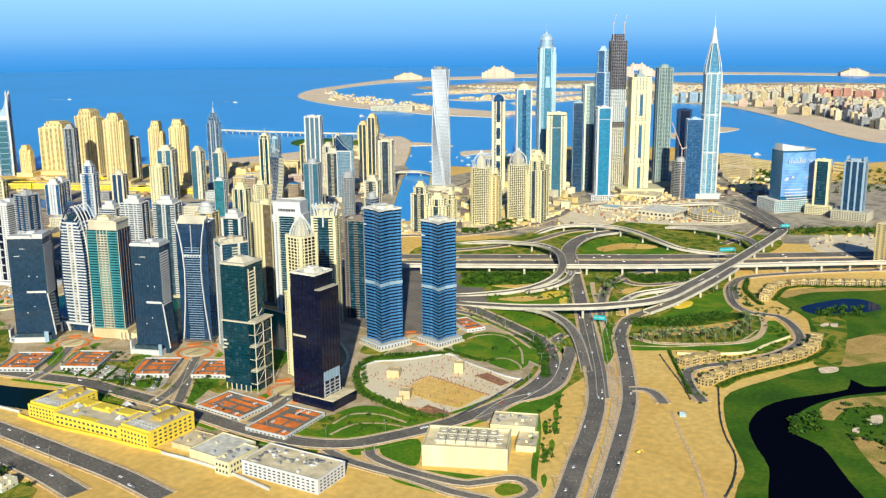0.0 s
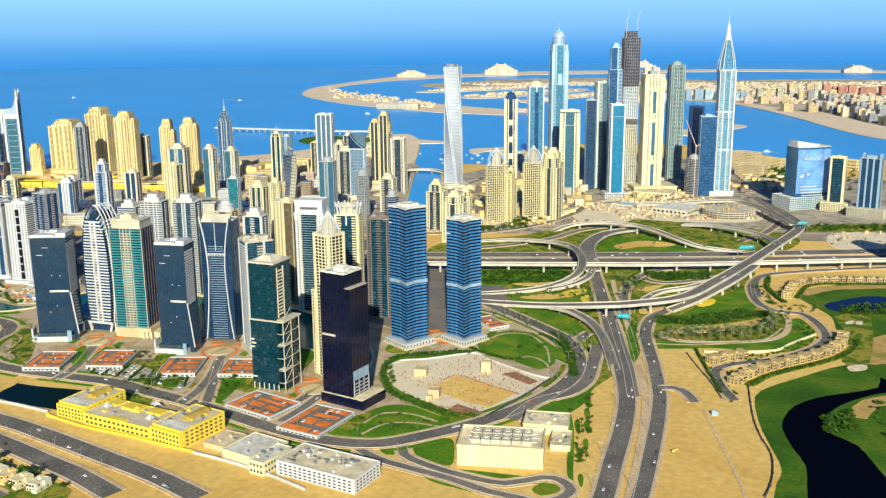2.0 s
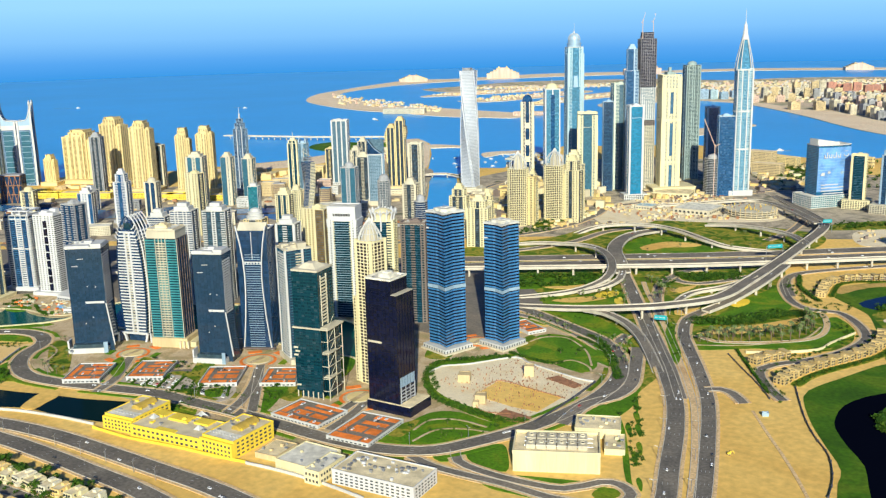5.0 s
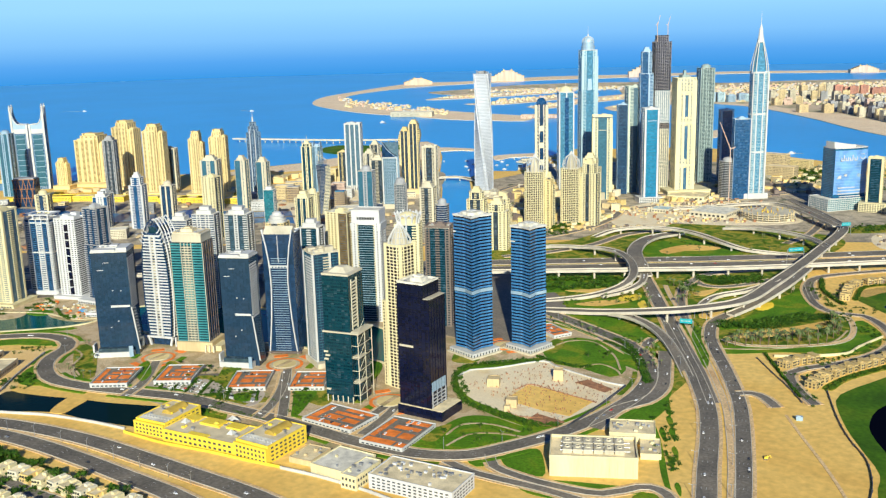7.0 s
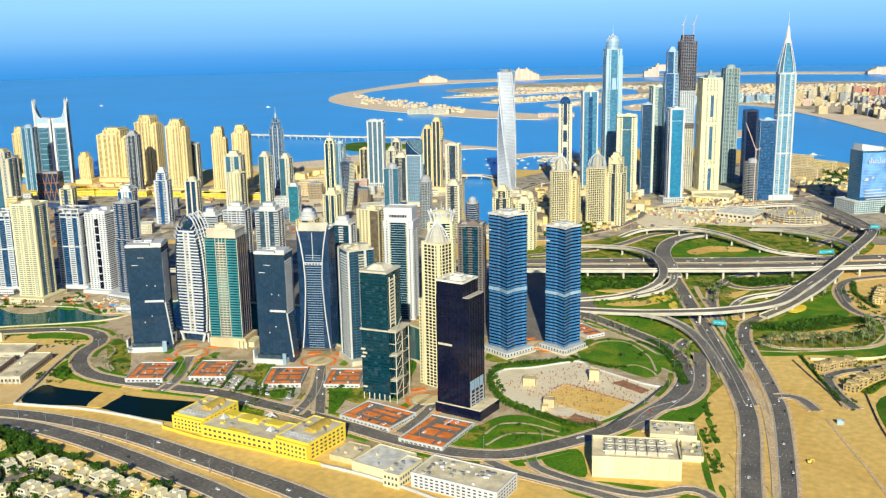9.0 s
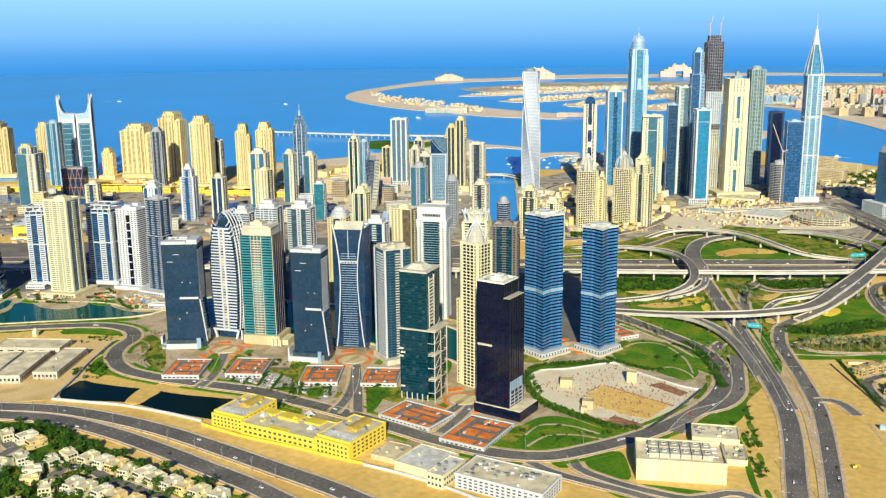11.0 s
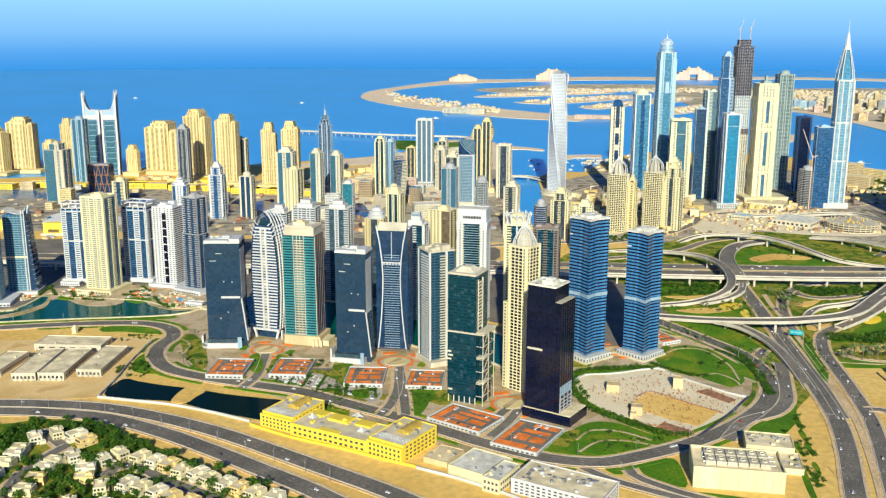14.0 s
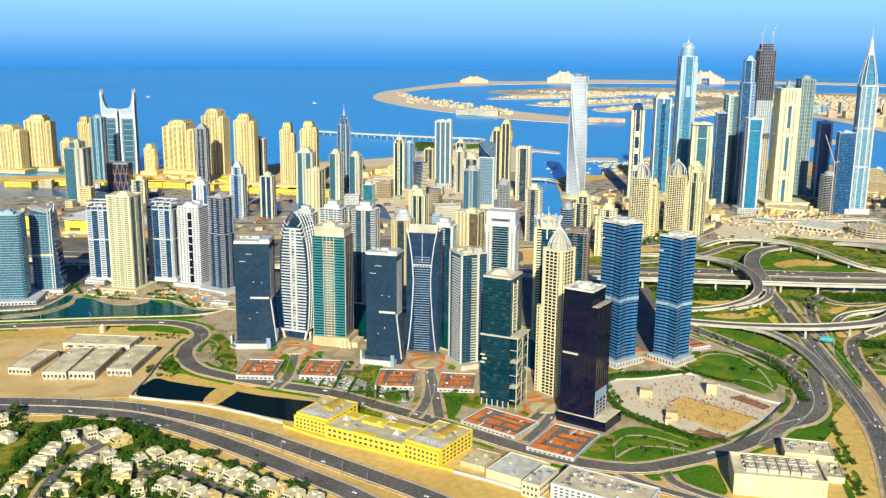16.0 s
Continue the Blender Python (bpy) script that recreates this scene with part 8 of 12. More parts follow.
def lattice_domed_tower(x, y, ang, w, d, h):
    t = tagged(empty("apartment_tower", x, y, ang), "cream tower under a white ribbed onion crown", "tower", "twin onion-crowned towers")
    facade(t, chamfer(w, d, w * 0.14), 0, h, CREAM, G_BLACK, 1.7, 0.42, 0.2, 2.3, 0.75)
    roof_top(t, chamfer(w, d, w * 0.14), h, CREAM, 2, 0.8, False)
    wing = new("side_wing")
    wing.parent = t
    wing.location = (w * 0.62, d * 0.3, 0)
    bays(wing, w * 0.5, d * 0.9, 0, h * 0.84, YELLOW, G_DARK, "ww", 1.6, 0.5, 0.2, "www")
    bm = bmesh.new()
    box(bm, -w * 0.26, w * 0.26, -d * 0.46, d * 0.46, h * 0.84, h * 0.84 + 0.8)
    part("roof", bm, YELLOW, wing)
    bm = bmesh.new()
    lathe(bm, [(w * 0.26, h), (w * 0.26, h + 5), (w * 0.2, h + 9), (w * 0.07, h + 13)], 12)
    part("crown_core", bm, STONE, t)
    for i in range(14):
        a = i * math.tau / 14
        bm = bmesh.new()
        pts = [(w * k * math.cos(a), w * k * math.sin(a), h + z) for k, z in ((0.44, 0), (0.47, 4), (0.42, 8), (0.27, 11.5), (0.1, 14), (0.02, 17))]
        for p, q in zip(pts, pts[1:]):
            beam(bm, p, q, 0.32, 4)
        part("crown_rib", bm, WHITE, t)


def capsule_tower(x, y, ang, w, d, h):
    t = tagged(empty("apartment_tower", x, y, ang), "cream and navy tower with a blue dome", "tower")
    bays(t, w, d, 0, h, STONE, G_NAVY, "PwGwP", 1.6, 0.3)
    for k in range(9):
        block(t, "centre_bay", CREAM if k % 2 else G_NAVY, -w * 0.16, w * 0.16, -d / 2 - 0.5, -d / 2, h * (0.04 + k * 0.095), h * (0.1 + k * 0.095))
    for s in (-1, 1):
        block(t, "corner_pier", CREAM, s * w * 0.42 - w * 0.09, s * w * 0.42 + w * 0.09, -d / 2 - 0.4, d / 2 + 0.4, 0, h * 0.96)
    bm = bmesh.new()
    lathe(bm, [(w * 0.4, h), (w * 0.4, h + 3)] + dome_profile(w * 0.36, h + 3, 6, 0.9), 16)
    part("dome", bm, G_BLUE, t)
    bm = bmesh.new()
    beam(bm, (0, 0, h + 3 + w * 0.3), (0, 0, h + 9), 0.2)
    part("finial", bm, WHITE, t)


def white_domed_tower(x, y, ang, w, d, h):
    t = tagged(empty("apartment_tower", x, y, ang), "white tower with blue glass bays and a cream dome", "tower")
    bays(t, w, d, 0, h, BRIGHT, G_SKY, "PGGPGGP", 1.6, 0.3, 0.12, "PGGPGGP")
    block(t, "centre_bay", G_BLUE, -w * 0.13, w * 0.13, -d / 2 - 0.45, -d / 2, 6, h * 0.95)
    roof_top(t, rect(w, d), h, WHITE, 4, 1.2, False)
    bm = bmesh.new()
    lathe(bm, [(w * 0.42, h), (w * 0.42, h + 2)] + dome_profile(w * 0.4, h + 2, 6, 0.75), 16)
    part("dome", bm, CREAM, t)
    bm = bmesh.new()
    beam(bm, (0, 0, h + 2 + w * 0.28), (0, 0, h + 2 + w * 0.28 + 5), 0.25)
    part("finial", bm, WHITE, t)


G_SILVER = glass("silver_glass", (0.36, 0.39, 0.43), 0.3, 0.5, 0.15)
METAL_PALE = material("silver_cladding", (0.62, 0.64, 0.67), 0.45, 0.25, 0.08, 0.1, 3)
domed_spire_tower(-479.9, 1062.1, 37, 19, 18.4, 174.9)
twisted_tower(-578.7, 981.3, 9.2, 17.1, 17.2, 141.6)
unfinished_tower(-390.2, 1060.8, 34, 16.8, 15, 180.1)
pointed_tower(-282.8, 1067.2, 31, 17.8, 14, 149.1)
twin_finned_tower(-1186.5, 803.8, 40.7, 18.9, 15.6, 84.1, -1)
twin_finned_tower(-1148.7, 802.9, 36.6, 18.2, 14.9, 85.9, 1)
stepped_spire_tower(-847.1, 881.6, 27.2, 14.7, 12, 88.2)
lattice_domed_tower(-435.7, 816.8, 10.7, 18.2, 14.5, 55.2)
lattice_domed_tower(-410.5, 847.2, 4, 18.2, 14.4, 55.5)
capsule_tower(-518.1, 1013.3, 25, 14.8, 13.2, 104.3)
white_domed_tower(-500.8, 1044.6, 33, 18, 16, 116.4)


def curved_sign_tower(x, y, ang, w, d, h):
    """The office slab with the printed advertising wrap."""
    t = tagged(empty("office_tower", x, y, ang), "blue glass office slab with a curved printed front", "tower")
    bow = [(-w / 2 + w * i / 10, -d / 2 - 2.6 * math.sin(math.pi * i / 10)) for i in range(11)]
    foot = bow + [(w / 2, d / 2), (-w / 2, d / 2)]
    facade(t, foot, 12, h, G_AZURE, G_BLUE, 1.7, 0.4, 0.1, 0, 0.4)
    bm = bmesh.new()
    out = [(a, b - 0.5) for a, b in bow]
    lo = [bm.verts.new((a, b, 16)) for a, b in out] + [bm.verts.new((a, b + 0.25, 16)) for a, b in reversed(out)]
    hi = [bm.verts.new((v.co.x, v.co.y, h * 0.97)) for v in lo]
    n = len(lo)
    for i in range(n):
        bm.faces.new((lo[i], lo[(i + 1) % n], hi[(i + 1) % n], hi[i]))
    bm.faces.new(hi)
    bm.faces.new(lo[::-1])
    part("printed_wrap", bm, WRAP, t, "blue printed wrap with pale stripes")
    for k in range(14):
        bm = bmesh.new()
        z = 17.5 + k * (h * 0.94 - 18) / 14
        for a, b in zip(out, out[1:]):
            beam(bm, (a[0], a[1] - 0.05, z), (b[0], b[1] - 0.05, z), 0.12, 4)
        part("stripe", bm, PALEBLUE, t)
    # plain shapes for the mark along the top and bars for the lines below
    for k, tall in enumerate((6.0, 4.2, 6.0, 4.2)):
        a = -w * 0.36 + k * w * 0.135
        bm = bmesh.new()
        for q in (0.0, w * 0.075):
            beam(bm, (a + q, -d / 2 - 3.2, h * 0.80 + 0.9), (a + q, -d / 2 - 3.2, h * 0.80 + (tall if q else 3.6)), 0.5, 8)
        beam(bm, (a - 0.4, -d / 2 - 3.2, h * 0.80 + 0.6), (a + w * 0.075 + 0.4, -d / 2 - 3.2, h * 0.80 + 0.6), 0.5, 8)
        part("sign_shape", bm, WHITE, t)
    for a, z, r, m in ((0.2, 0.56, 3.4, PALEBLUE), (-0.2, 0.57, 2.2, WHITE)):
        bm = bmesh.new()
        star = [(w * a + q * math.cos(u), h * z + q * 0.8 * math.sin(u)) for q, u in ((r if k % 2 else r * 0.45, k * math.tau / 18) for k in range(18))]
        front, back = ([bm.verts.new((px, py, pz)) for px, pz in star] for py in (-d / 2 - 3.3, -d / 2 - 3.0))
        bm.faces.new(front)
        bm.faces.new(back[::-1])
        for k in range(18):
            bm.faces.new((front[k], back[k], back[(k + 1) % 18], front[(k + 1) % 18]))
        bmesh.ops.recalc_face_normals(bm, faces=bm.faces)
        part("printed_burst", bm, m, t)
    bm = bmesh.new()
    pts = [(w * 0.3 + 2.6 * math.cos(a), -d / 2 - 3.0, h * 0.86 + 2.6 * math.sin(a)) for a in (math.pi * (1 + i / 10) for i in range(11))]
    for p, q in zip(pts, pts[1:]):
        beam(bm, p, q, 0.45, 5)
    for i in range(3):
        box(bm, w * 0.25 + i * 1.5, w * 0.25 + i * 1.5 + 0.8, -d / 2 - 3.3, -d / 2 - 2.9, h * 0.9, h * 0.91)
    part("sign_arc", bm, WHITE, t)
    for k, (a, b, z) in enumerate(((-0.42, 0.1, 0.36), (-0.42, 0.3, 0.31), (-0.42, 0.26, 0.26), (-0.36, 0.28, 0.215))):
        block(t, "text_bar", WHITE, w * a, w * b, -d / 2 - 3.3, -d / 2 - 3.0, h * z, h * z + 1.0)
    bm = bmesh.new()
    prism(bm, [(-w * 0.4 + a, -d / 2 - 2.8 + b) for a, b in rect(5, 0.4)], h * 0.52, h * 0.57, [(-w * 0.36 + a, -d / 2 - 2.8 + b) for a, b in rect(2.6, 0.4)])
    part("printed_shape", bm, WHITE, t, "white printed shape")
    roof_top(t, foot, h, WHITE, 5, 1.0)
    bm = bmesh.new()
    prism(bm, [(-w * 0.5 + a, b) for a, b in ((0, -d * 0.4), (w * 0.62, -d * 0.4), (w * 0.62, d * 0.3), (0, d * 0.3))], h, h + 1, [(-w * 0.5 + a, b) for a, b in ((0, -d * 0.4), (w * 0.62, -d * 0.4), (w * 0.62, d * 0.3), (0, d * 0.3))])
    bm.verts.ensure_lookup_table()
    for v in bm.verts:
        if v.co.z > h + 0.5:
            v.co.z = h + 7 - 4 * (v.co.x + w * 0.5) / (w * 0.62)
    part("raked_screen", bm, WHITE, t, "white raked roof screen")
    facade(t, rect(w * 1.5, d * 1.6), 0, 12, WHITE, G_TEAL, 1.9, 0.4, 0.2, 2.6, 0.7)
    roof_top(t, rect(w * 1.5, d * 1.6), 12, WHITE, 5, 0.8, False)


WRAP = material("blue_print", (0.15, 0.33, 0.66), 0.4, 0, 0.15, 0.12, 3)
curved_sign_tower(-186.2, 1037.3, 45, 38.3, 19.5, 63.2)


# ---- low buildings ----
def windows(thing, face, w, d, z0, rows, cols, ww, wh, gap, mat, out=0.04, joined=False):
    """Windows on one side of a block: each one a piece of its own on one mesh, or joined where they are tiny."""
    bm = bmesh.new()
    if joined:
        for r in range(rows):
            for c in range(cols):
                a, z = (c + 0.5) / cols - 0.5, z0 + r * gap
                if face == "front":
                    box(bm, a * w - ww / 2, a * w + ww / 2, -d / 2 - out - 0.06, -d / 2 - out + 0.06, z - wh / 2, z + wh / 2)
                else:
                    box(bm, w / 2 + out - 0.06, w / 2 + out + 0.06, a * d - ww / 2, a * d + ww / 2, z - wh / 2, z + wh / 2)
        part("glazing", bm, mat, thing, "", True)
        return
    box(bm, -ww / 2, ww / 2, -0.06, 0.06, -wh / 2, wh / 2)
    first = None
    for r in range(rows):
        for c in range(cols):
            a = (c + 0.5) / cols - 0.5
            z = z0 + r * gap
            if face == "front":
                m = pose(a * w, -d / 2 - out, z)
            elif face == "right":
                m = pose(w / 2 + out, a * d, z, 0, 0, 90)
            else:
                m = pose(-w / 2 - out, a * d, z, 0, 0, 90)
            if first is None:
                first = part("window", bm, mat, thing)
                first.matrix_basis = m
            else:
                again(first, m=m)


def kerb_ring(t, name, mat, w, d, thick, z0, z1):
    """A wall round the edge of a roof, mitred at the corners."""
    bm = bmesh.new()
    outer, inner = grow(rect(w, d), 0.1), grow(rect(w, d), -thick)
    rows = [[bm.verts.new((x, y, z)) for x, y in line] for line, z in ((outer, z0), (outer, z1), (inner, z1), (inner, z0))]
    for a, b in zip(rows, rows[1:] + rows[:1]):
        for i in range(4):
            bm.faces.new((a[i], a[(i + 1) % 4], b[(i + 1) % 4], b[i]))
    part(name, bm, mat, t)


def hall(name, label, x, y, ang, w, d, h, wall, roof, rows=0, cols=0, seed=0, units=6, category="building"):
    """A low block with walls, parapet, flat roof, windows and roof plant."""
    rng = random.Random(seed)
    far = math.hypot(x, y) > 620
    t = tagged(empty(name, x, y, ang), label, category)
    block(t, "wall", wall, -w / 2, w / 2, -d / 2, d / 2, 0, h)
    block(t, "roof", roof, -w / 2 + 0.3, w / 2 - 0.3, -d / 2 + 0.3, d / 2 - 0.3, h, h + 0.1)
    kerb_ring(t, "parapet", wall, w, d, 0.3, h - 0.05, h + 0.55)
    if rows:
        gap = (h - 0.6) / rows
        windows(t, "front", w * 0.94, d, gap * 0.55 + 0.2, rows, cols, w / cols * 0.5, gap * 0.42, gap, G_DARK, joined=far)
        side = max(2, int(cols * d / w))
        windows(t, "right", w, d * 0.9, gap * 0.55 + 0.2, rows, side, d / side * 0.45, gap * 0.42, gap, G_DARK, joined=far)
    for k in range(min(units, 1) if far else units):
        a, b, s = rng.uniform(-0.4, 0.4) * w, rng.uniform(-0.38, 0.38) * d, rng.uniform(0.35, 0.9)
        block(t, "roof_unit", METAL if k % 3 else wall, a - s, a + s, b - s * 0.7, b + s * 0.7, h + 0.1, h + 0.1 + rng.uniform(0.5, 1.3))
    return t


CREAMROOF = material("cream_roof_screed", (0.66, 0.56, 0.36), 0.8, 0, 0.1, 0.15, 3)
SANDSTONE = material("sandstone_plaster", (0.72, 0.53, 0.21), 0.7, 0, 0.1, 0.1, 3, 0, 0.3, 0.08)
OCHREROOF = material("ochre_sheet_roof", (0.50, 0.34, 0.06), 0.5, 0, 0.12, 0.2, 3)
hall("office_building", "long white office building with rows of small windows", -246.3, 294.0, 1.6, 40.2, 19.6, 6.3, BRIGHT, ROOF, 4, 15, 1, 40)
for spec, lab, n in (((-393.7, 294.3, 2.9, 18.6, 25.4, 7), "bright yellow school wing with a flat roof", 6), ((-361.8, 290.5, 3.2, 43.7, 20.2, 5.6), "bright yellow low middle wing with white roof tents", 14), ((-328.8, 295.7, -1.1, 19, 27.1, 8.2), "bright yellow school wing with a flat roof", 6)):
    t = hall("school_building", lab, *spec, GOLD, CREAMROOF, 4 if n == 6 else 2, n, n, 10)
    w, d, h = spec[3:]
    if n == 6:
        bm = bmesh.new()
        rows = []
        for i in range(9):
            a = math.pi * i / 8
            rows.append([bm.verts.new((w * 0.05 - w * 0.15 * math.cos(a), q * d * 0.24 + d * 0.14, h + 0.1 + w * 0.12 * math.sin(a))) for q in (-1, 1)])
        for u, v in zip(rows, rows[1:]):
            bm.faces.new((u[0], u[1], v[1], v[0]))
        for side in (0, 1):
            bm.faces.new([r[side] for r in rows])
        bmesh.ops.recalc_face_normals(bm, faces=bm.faces)
        part("vault", bm, OCHREROOF, t, "brown barrel-vaulted rooflight")
        block(t, "front_wing", GOLD, -w * 0.53, w * 0.5, -d * 0.5 - 1.4, -d * 0.5, 0, h * 0.92)
        windows(t, "front", w * 0.96, d + 2.8, h * 0.17, 3, 8, w * 0.055, h * 0.13, h * 0.27, G_DARK)
        block(t, "roof_terrace", ROOFW, -w * 0.46, w * 0.46, -d * 0.47, -d * 0.22, h + 0.1, h + 0.22)
        for k in range(9):
            block(t, "pergola_post", WHITE, -w * 0.44 + k * w * 0.11, -w * 0.44 + k * w * 0.11 + 0.3, -d * 0.36, -d * 0.34, h + 0.2, h + 0.9)
    else:
        for px, py in ((-0.38, 0.05), (0.3, -0.05)):
            bm = bmesh.new()
            prism(bm, [(w * px + a, d * py + b) for a, b in rect(3.6, 3.6)], h + 0.4, h + 2.4, [(w * px + a, d * py + b) for a, b in rect(0.2, 0.2)])
            part("tent_canopy", bm, WHITE, t, "white tent canopy")
        for a0, a1, b0, b1, z in ((-0.2, 0.06, 0.1, 0.44, 1.3), (0.14, 0.34, 0.16, 0.46, 1.0), (-0.46, -0.28, 0.2, 0.46, 0.9), (-0.14, 0.12, -0.5, -0.34, 0.7)):
            block(t, "roof_block", GOLD, w * a0, w * a1, d * b0, d * b1, h, h + z)
        bm = bmesh.new()
        lathe(bm, [(1.7, h), (1.7, h + 0.6)] + dome_profile(1.6, h + 0.6, 5), 14, w * 0.0, d * 0.2)
        part("dome", bm, GOLD, t, "small gilded dome")
t = tagged(empty("shade_sail", -365.9, 309.8, 20), "white tensile shade sail beside the school", "canopy")
bm = bmesh.new()
rim = [bm.verts.new((k * math.cos(i * math.pi / 4), k * math.sin(i * math.pi / 4), z)) for i in range(8) for k, z in ((3.4, 2.2) if i % 2 == 0 else (1.5, 2.8),)]
top = bm.verts.new((0, 0, 4.6))
for i in range(8):
    bm.faces.new((rim[i], rim[(i + 1) % 8], top))
part("sail", bm, WHITE, t)
for a in range(4):
    bm = bmesh.new()
    beam(bm, (3.4 * math.cos(a * 1.57), 3.4 * math.sin(a * 1.57), 0), (3.4 * math.cos(a * 1.57), 3.4 * math.sin(a * 1.57), 2.3), 0.12)
    part("mast", bm, METAL, t)

hall("warehouse", "pale low hall with a smooth roof", -286.6, 293.8, -1.9, 20.2, 21, 4.4, CREAM, ROOFW, 0, 0, 3, 2)
hall("annex", "cream annex block with square windows", -273, 288.1, -0.4, 8, 18.8, 6.1, CREAM, ROOFW, 2, 4, 4, 6)
hall("service_building", "low tan service building", -307.1, 296.3, 2.1, 12.1, 15.7, 2.2, TAN, ROOF, 0, 0, 5, 5)
# the cooling plant
px, py, pa, pw, pd, ph = -190.0, 346.3, 22.2, 37.4, 22.0, 8.3
t = hall("cooling_plant", "large cream district cooling plant with fans on its roof", px, py, pa, pw, pd, ph, CREAM, ROOF, 0, 0, 5, 0)
kerb_ring(t, "roof_screen", CREAM, pw, pd, 0.5, ph + 0.5, ph + 1.5)
for k in range(11):
    c = -pw * 0.46 + k * pw * 0.092
    block(t, "wall_rib", CREAM, c - 0.12, c + 0.12, -pd / 2 - 0.3, -pd / 2, 0, ph)
for r in range(2):
    for k in range(6):
        a, b = -pw * 0.3 + k * pw * 0.12, -pd * 0.12 + r * pd * 0.34
        block(t, "cooling_tower", STONE, a - pw * 0.054, a + pw * 0.054, b - pd * 0.14, b + pd * 0.14, ph + 0.1, ph + 2.0)
        bm = bmesh.new()
        lathe(bm, [(1.25, ph + 2.0), (1.25, ph + 2.6), (1.0, ph + 2.6), (1.0, ph + 2.3)], 16, a, b)
        part("fan_cowl", bm, STONE, t)
        bm = bmesh.new()
        lathe(bm, [(0.9, ph + 2.2), (0.2, ph + 2.4)], 10, a, b)
        part("fan", bm, DARKMETAL, t)
for k in range(3):
    bm = bmesh.new()
    beam(bm, (-pw * 0.38, pd * (k * 0.2 - 0.2), ph + 1), (pw * 0.42, pd * (k * 0.2 - 0.2), ph + 1), 0.22, 6)
    part("pipe", bm, METAL, t)
hall("pump_house", "cream pump house with stepped roofs", -172.6, 371.8, 20, 9.0, 17, 2.4, CREAM, ROOF, 0, 0, 5, 6)
hall("pump_house", "cream pump house with stepped roofs", -185.5, 384.5, 19.2, 21, 16, 4.6, CREAM, ROOF, 0, 0, 6, 14)

# parking terraces with terracotta patches
CARS = []


def terrace(x, y, ang, w, d, h, seed):
    rng = random.Random(seed)
    t = tagged(empty("parking_terrace", x, y, ang), "white walled parking terrace with terracotta patches on its deck", "terrace", "parking terraces")
    h = max(1.6, min(h, 3.2))
    block(t, "wall", WHITE, -w / 2, w / 2, -d / 2, d / 2, 0, h)
    block(t, "deck", WORN, -w / 2 + 0.4, w / 2 - 0.4, -d / 2 + 0.4, d / 2 - 0.4, h, h + 0.06)
    kerb_ring(t, "parapet", WHITE, w, d, 0.3, h - 0.02, h + 0.6)
    for a0, a1, b0, b1 in ((-0.46, 0.2, -0.46, -0.3), (0.26, 0.46, -0.46, -0.32), (-0.46, -0.34, -0.26, 0.42), (-0.24, 0.06, -0.18, 0.04), (0.12, 0.4, -0.18, 0.02), (-0.2, 0.38, 0.12, 0.24), (-0.1, 0.44, 0.34, 0.46)):
        block(t, "terracotta_patch", REDROOF, w * a0, w * a1, d * b0, d * b1, h + 0.05, h + 0.12)
    n = max(4, int(w / 2.4))
    windows(t, "front", w * 0.92, d, h * 0.55, 1, n, w / n * 0.55, h * 0.35, 1, G_DARK, 0.03)
    windows(t, "right", w, d * 0.9, h * 0.55, 1, max(3, int(d / 2.4)), 1.2, h * 0.35, 1, G_DARK, 0.03)
    for k in range(int(w * d / 22)):
        m = pose(x, y, 0, 0, 0, ang) @ pose(rng.uniform(-0.4, 0.4) * w, rng.choice((-0.36, -0.14, 0.1, 0.28, 0.4)) * d, h + 0.13, 0, 0, 90 + rng.uniform(-3, 3))
        CARS.append(m)


for k, spec in enumerate(((-320.8, 338.2, -3.9, 31, 22.4, 1.7), (-284.6, 335.2, 1.8, 23.6, 31.8, 1.7), (-397.6, 358.9, 29.7, 21.3, 26.7, 1.9), (-367.2, 373.3, 27.8, 19.8, 24.7, 1.9), (-470.2, 328.1, 29.1, 21, 26.7, 2.3), (-440.7, 347.5, 27.7, 21, 26.7, 2.3), (-284.3, 515.6, 57.4, 13.1, 24.3, -0.7))):
    terrace(*spec, k)
# round forecourts between the towers
for x, y, r in ((-399.5, 390.5, 7.5), (-311.8, 369.2, 7.5), (-477.4, 366.2, 7.0), (-299.5, 478.2, 6)):
    t = tagged(empty("roundabout", x, y), "round paved forecourt with an ochre garden ring", "roundabout", "round forecourts")
    bm = bmesh.new()
    lathe(bm, [(r * 1.45, 0), (r * 1.45, 0.35)], 32)
    part("paving_ring", bm, REDROOF, t)
    bm = bmesh.new()
    lathe(bm, [(r * 1.2, 0.3), (r * 1.2, 0.42)], 32)
    part("lane", bm, PAVING, t)
    bm = bmesh.new()
    lathe(bm, [(r, 0.3), (r, 0.7)], 32)
    part("kerb_ring", bm, STONE, t)
    bm = bmesh.new()
    lathe(bm, [(r * 0.92, 0.5), (r * 0.9, 0.85)], 32)
    part("planting_bed", bm, YELLOW, t)
    for i in range(6):
        bm = bmesh.new()
        a = i * math.tau / 6 + 0.3
        prism(bm, [(r * 2.15 * math.cos(a) + u * math.cos(a) - v * math.sin(a), r * 2.15 * math.sin(a) + u * math.sin(a) + v * math.cos(a)) for u, v in rect(r * 0.55, r * 1.1)], 0.1, 0.33)
        part("paving_field", bm, REDROOF if i % 3 else LAWN, t)
    block(t, "cross_path", PAVING, -r * 0.2, r * 0.2, -r, r, 0.72, 0.95)

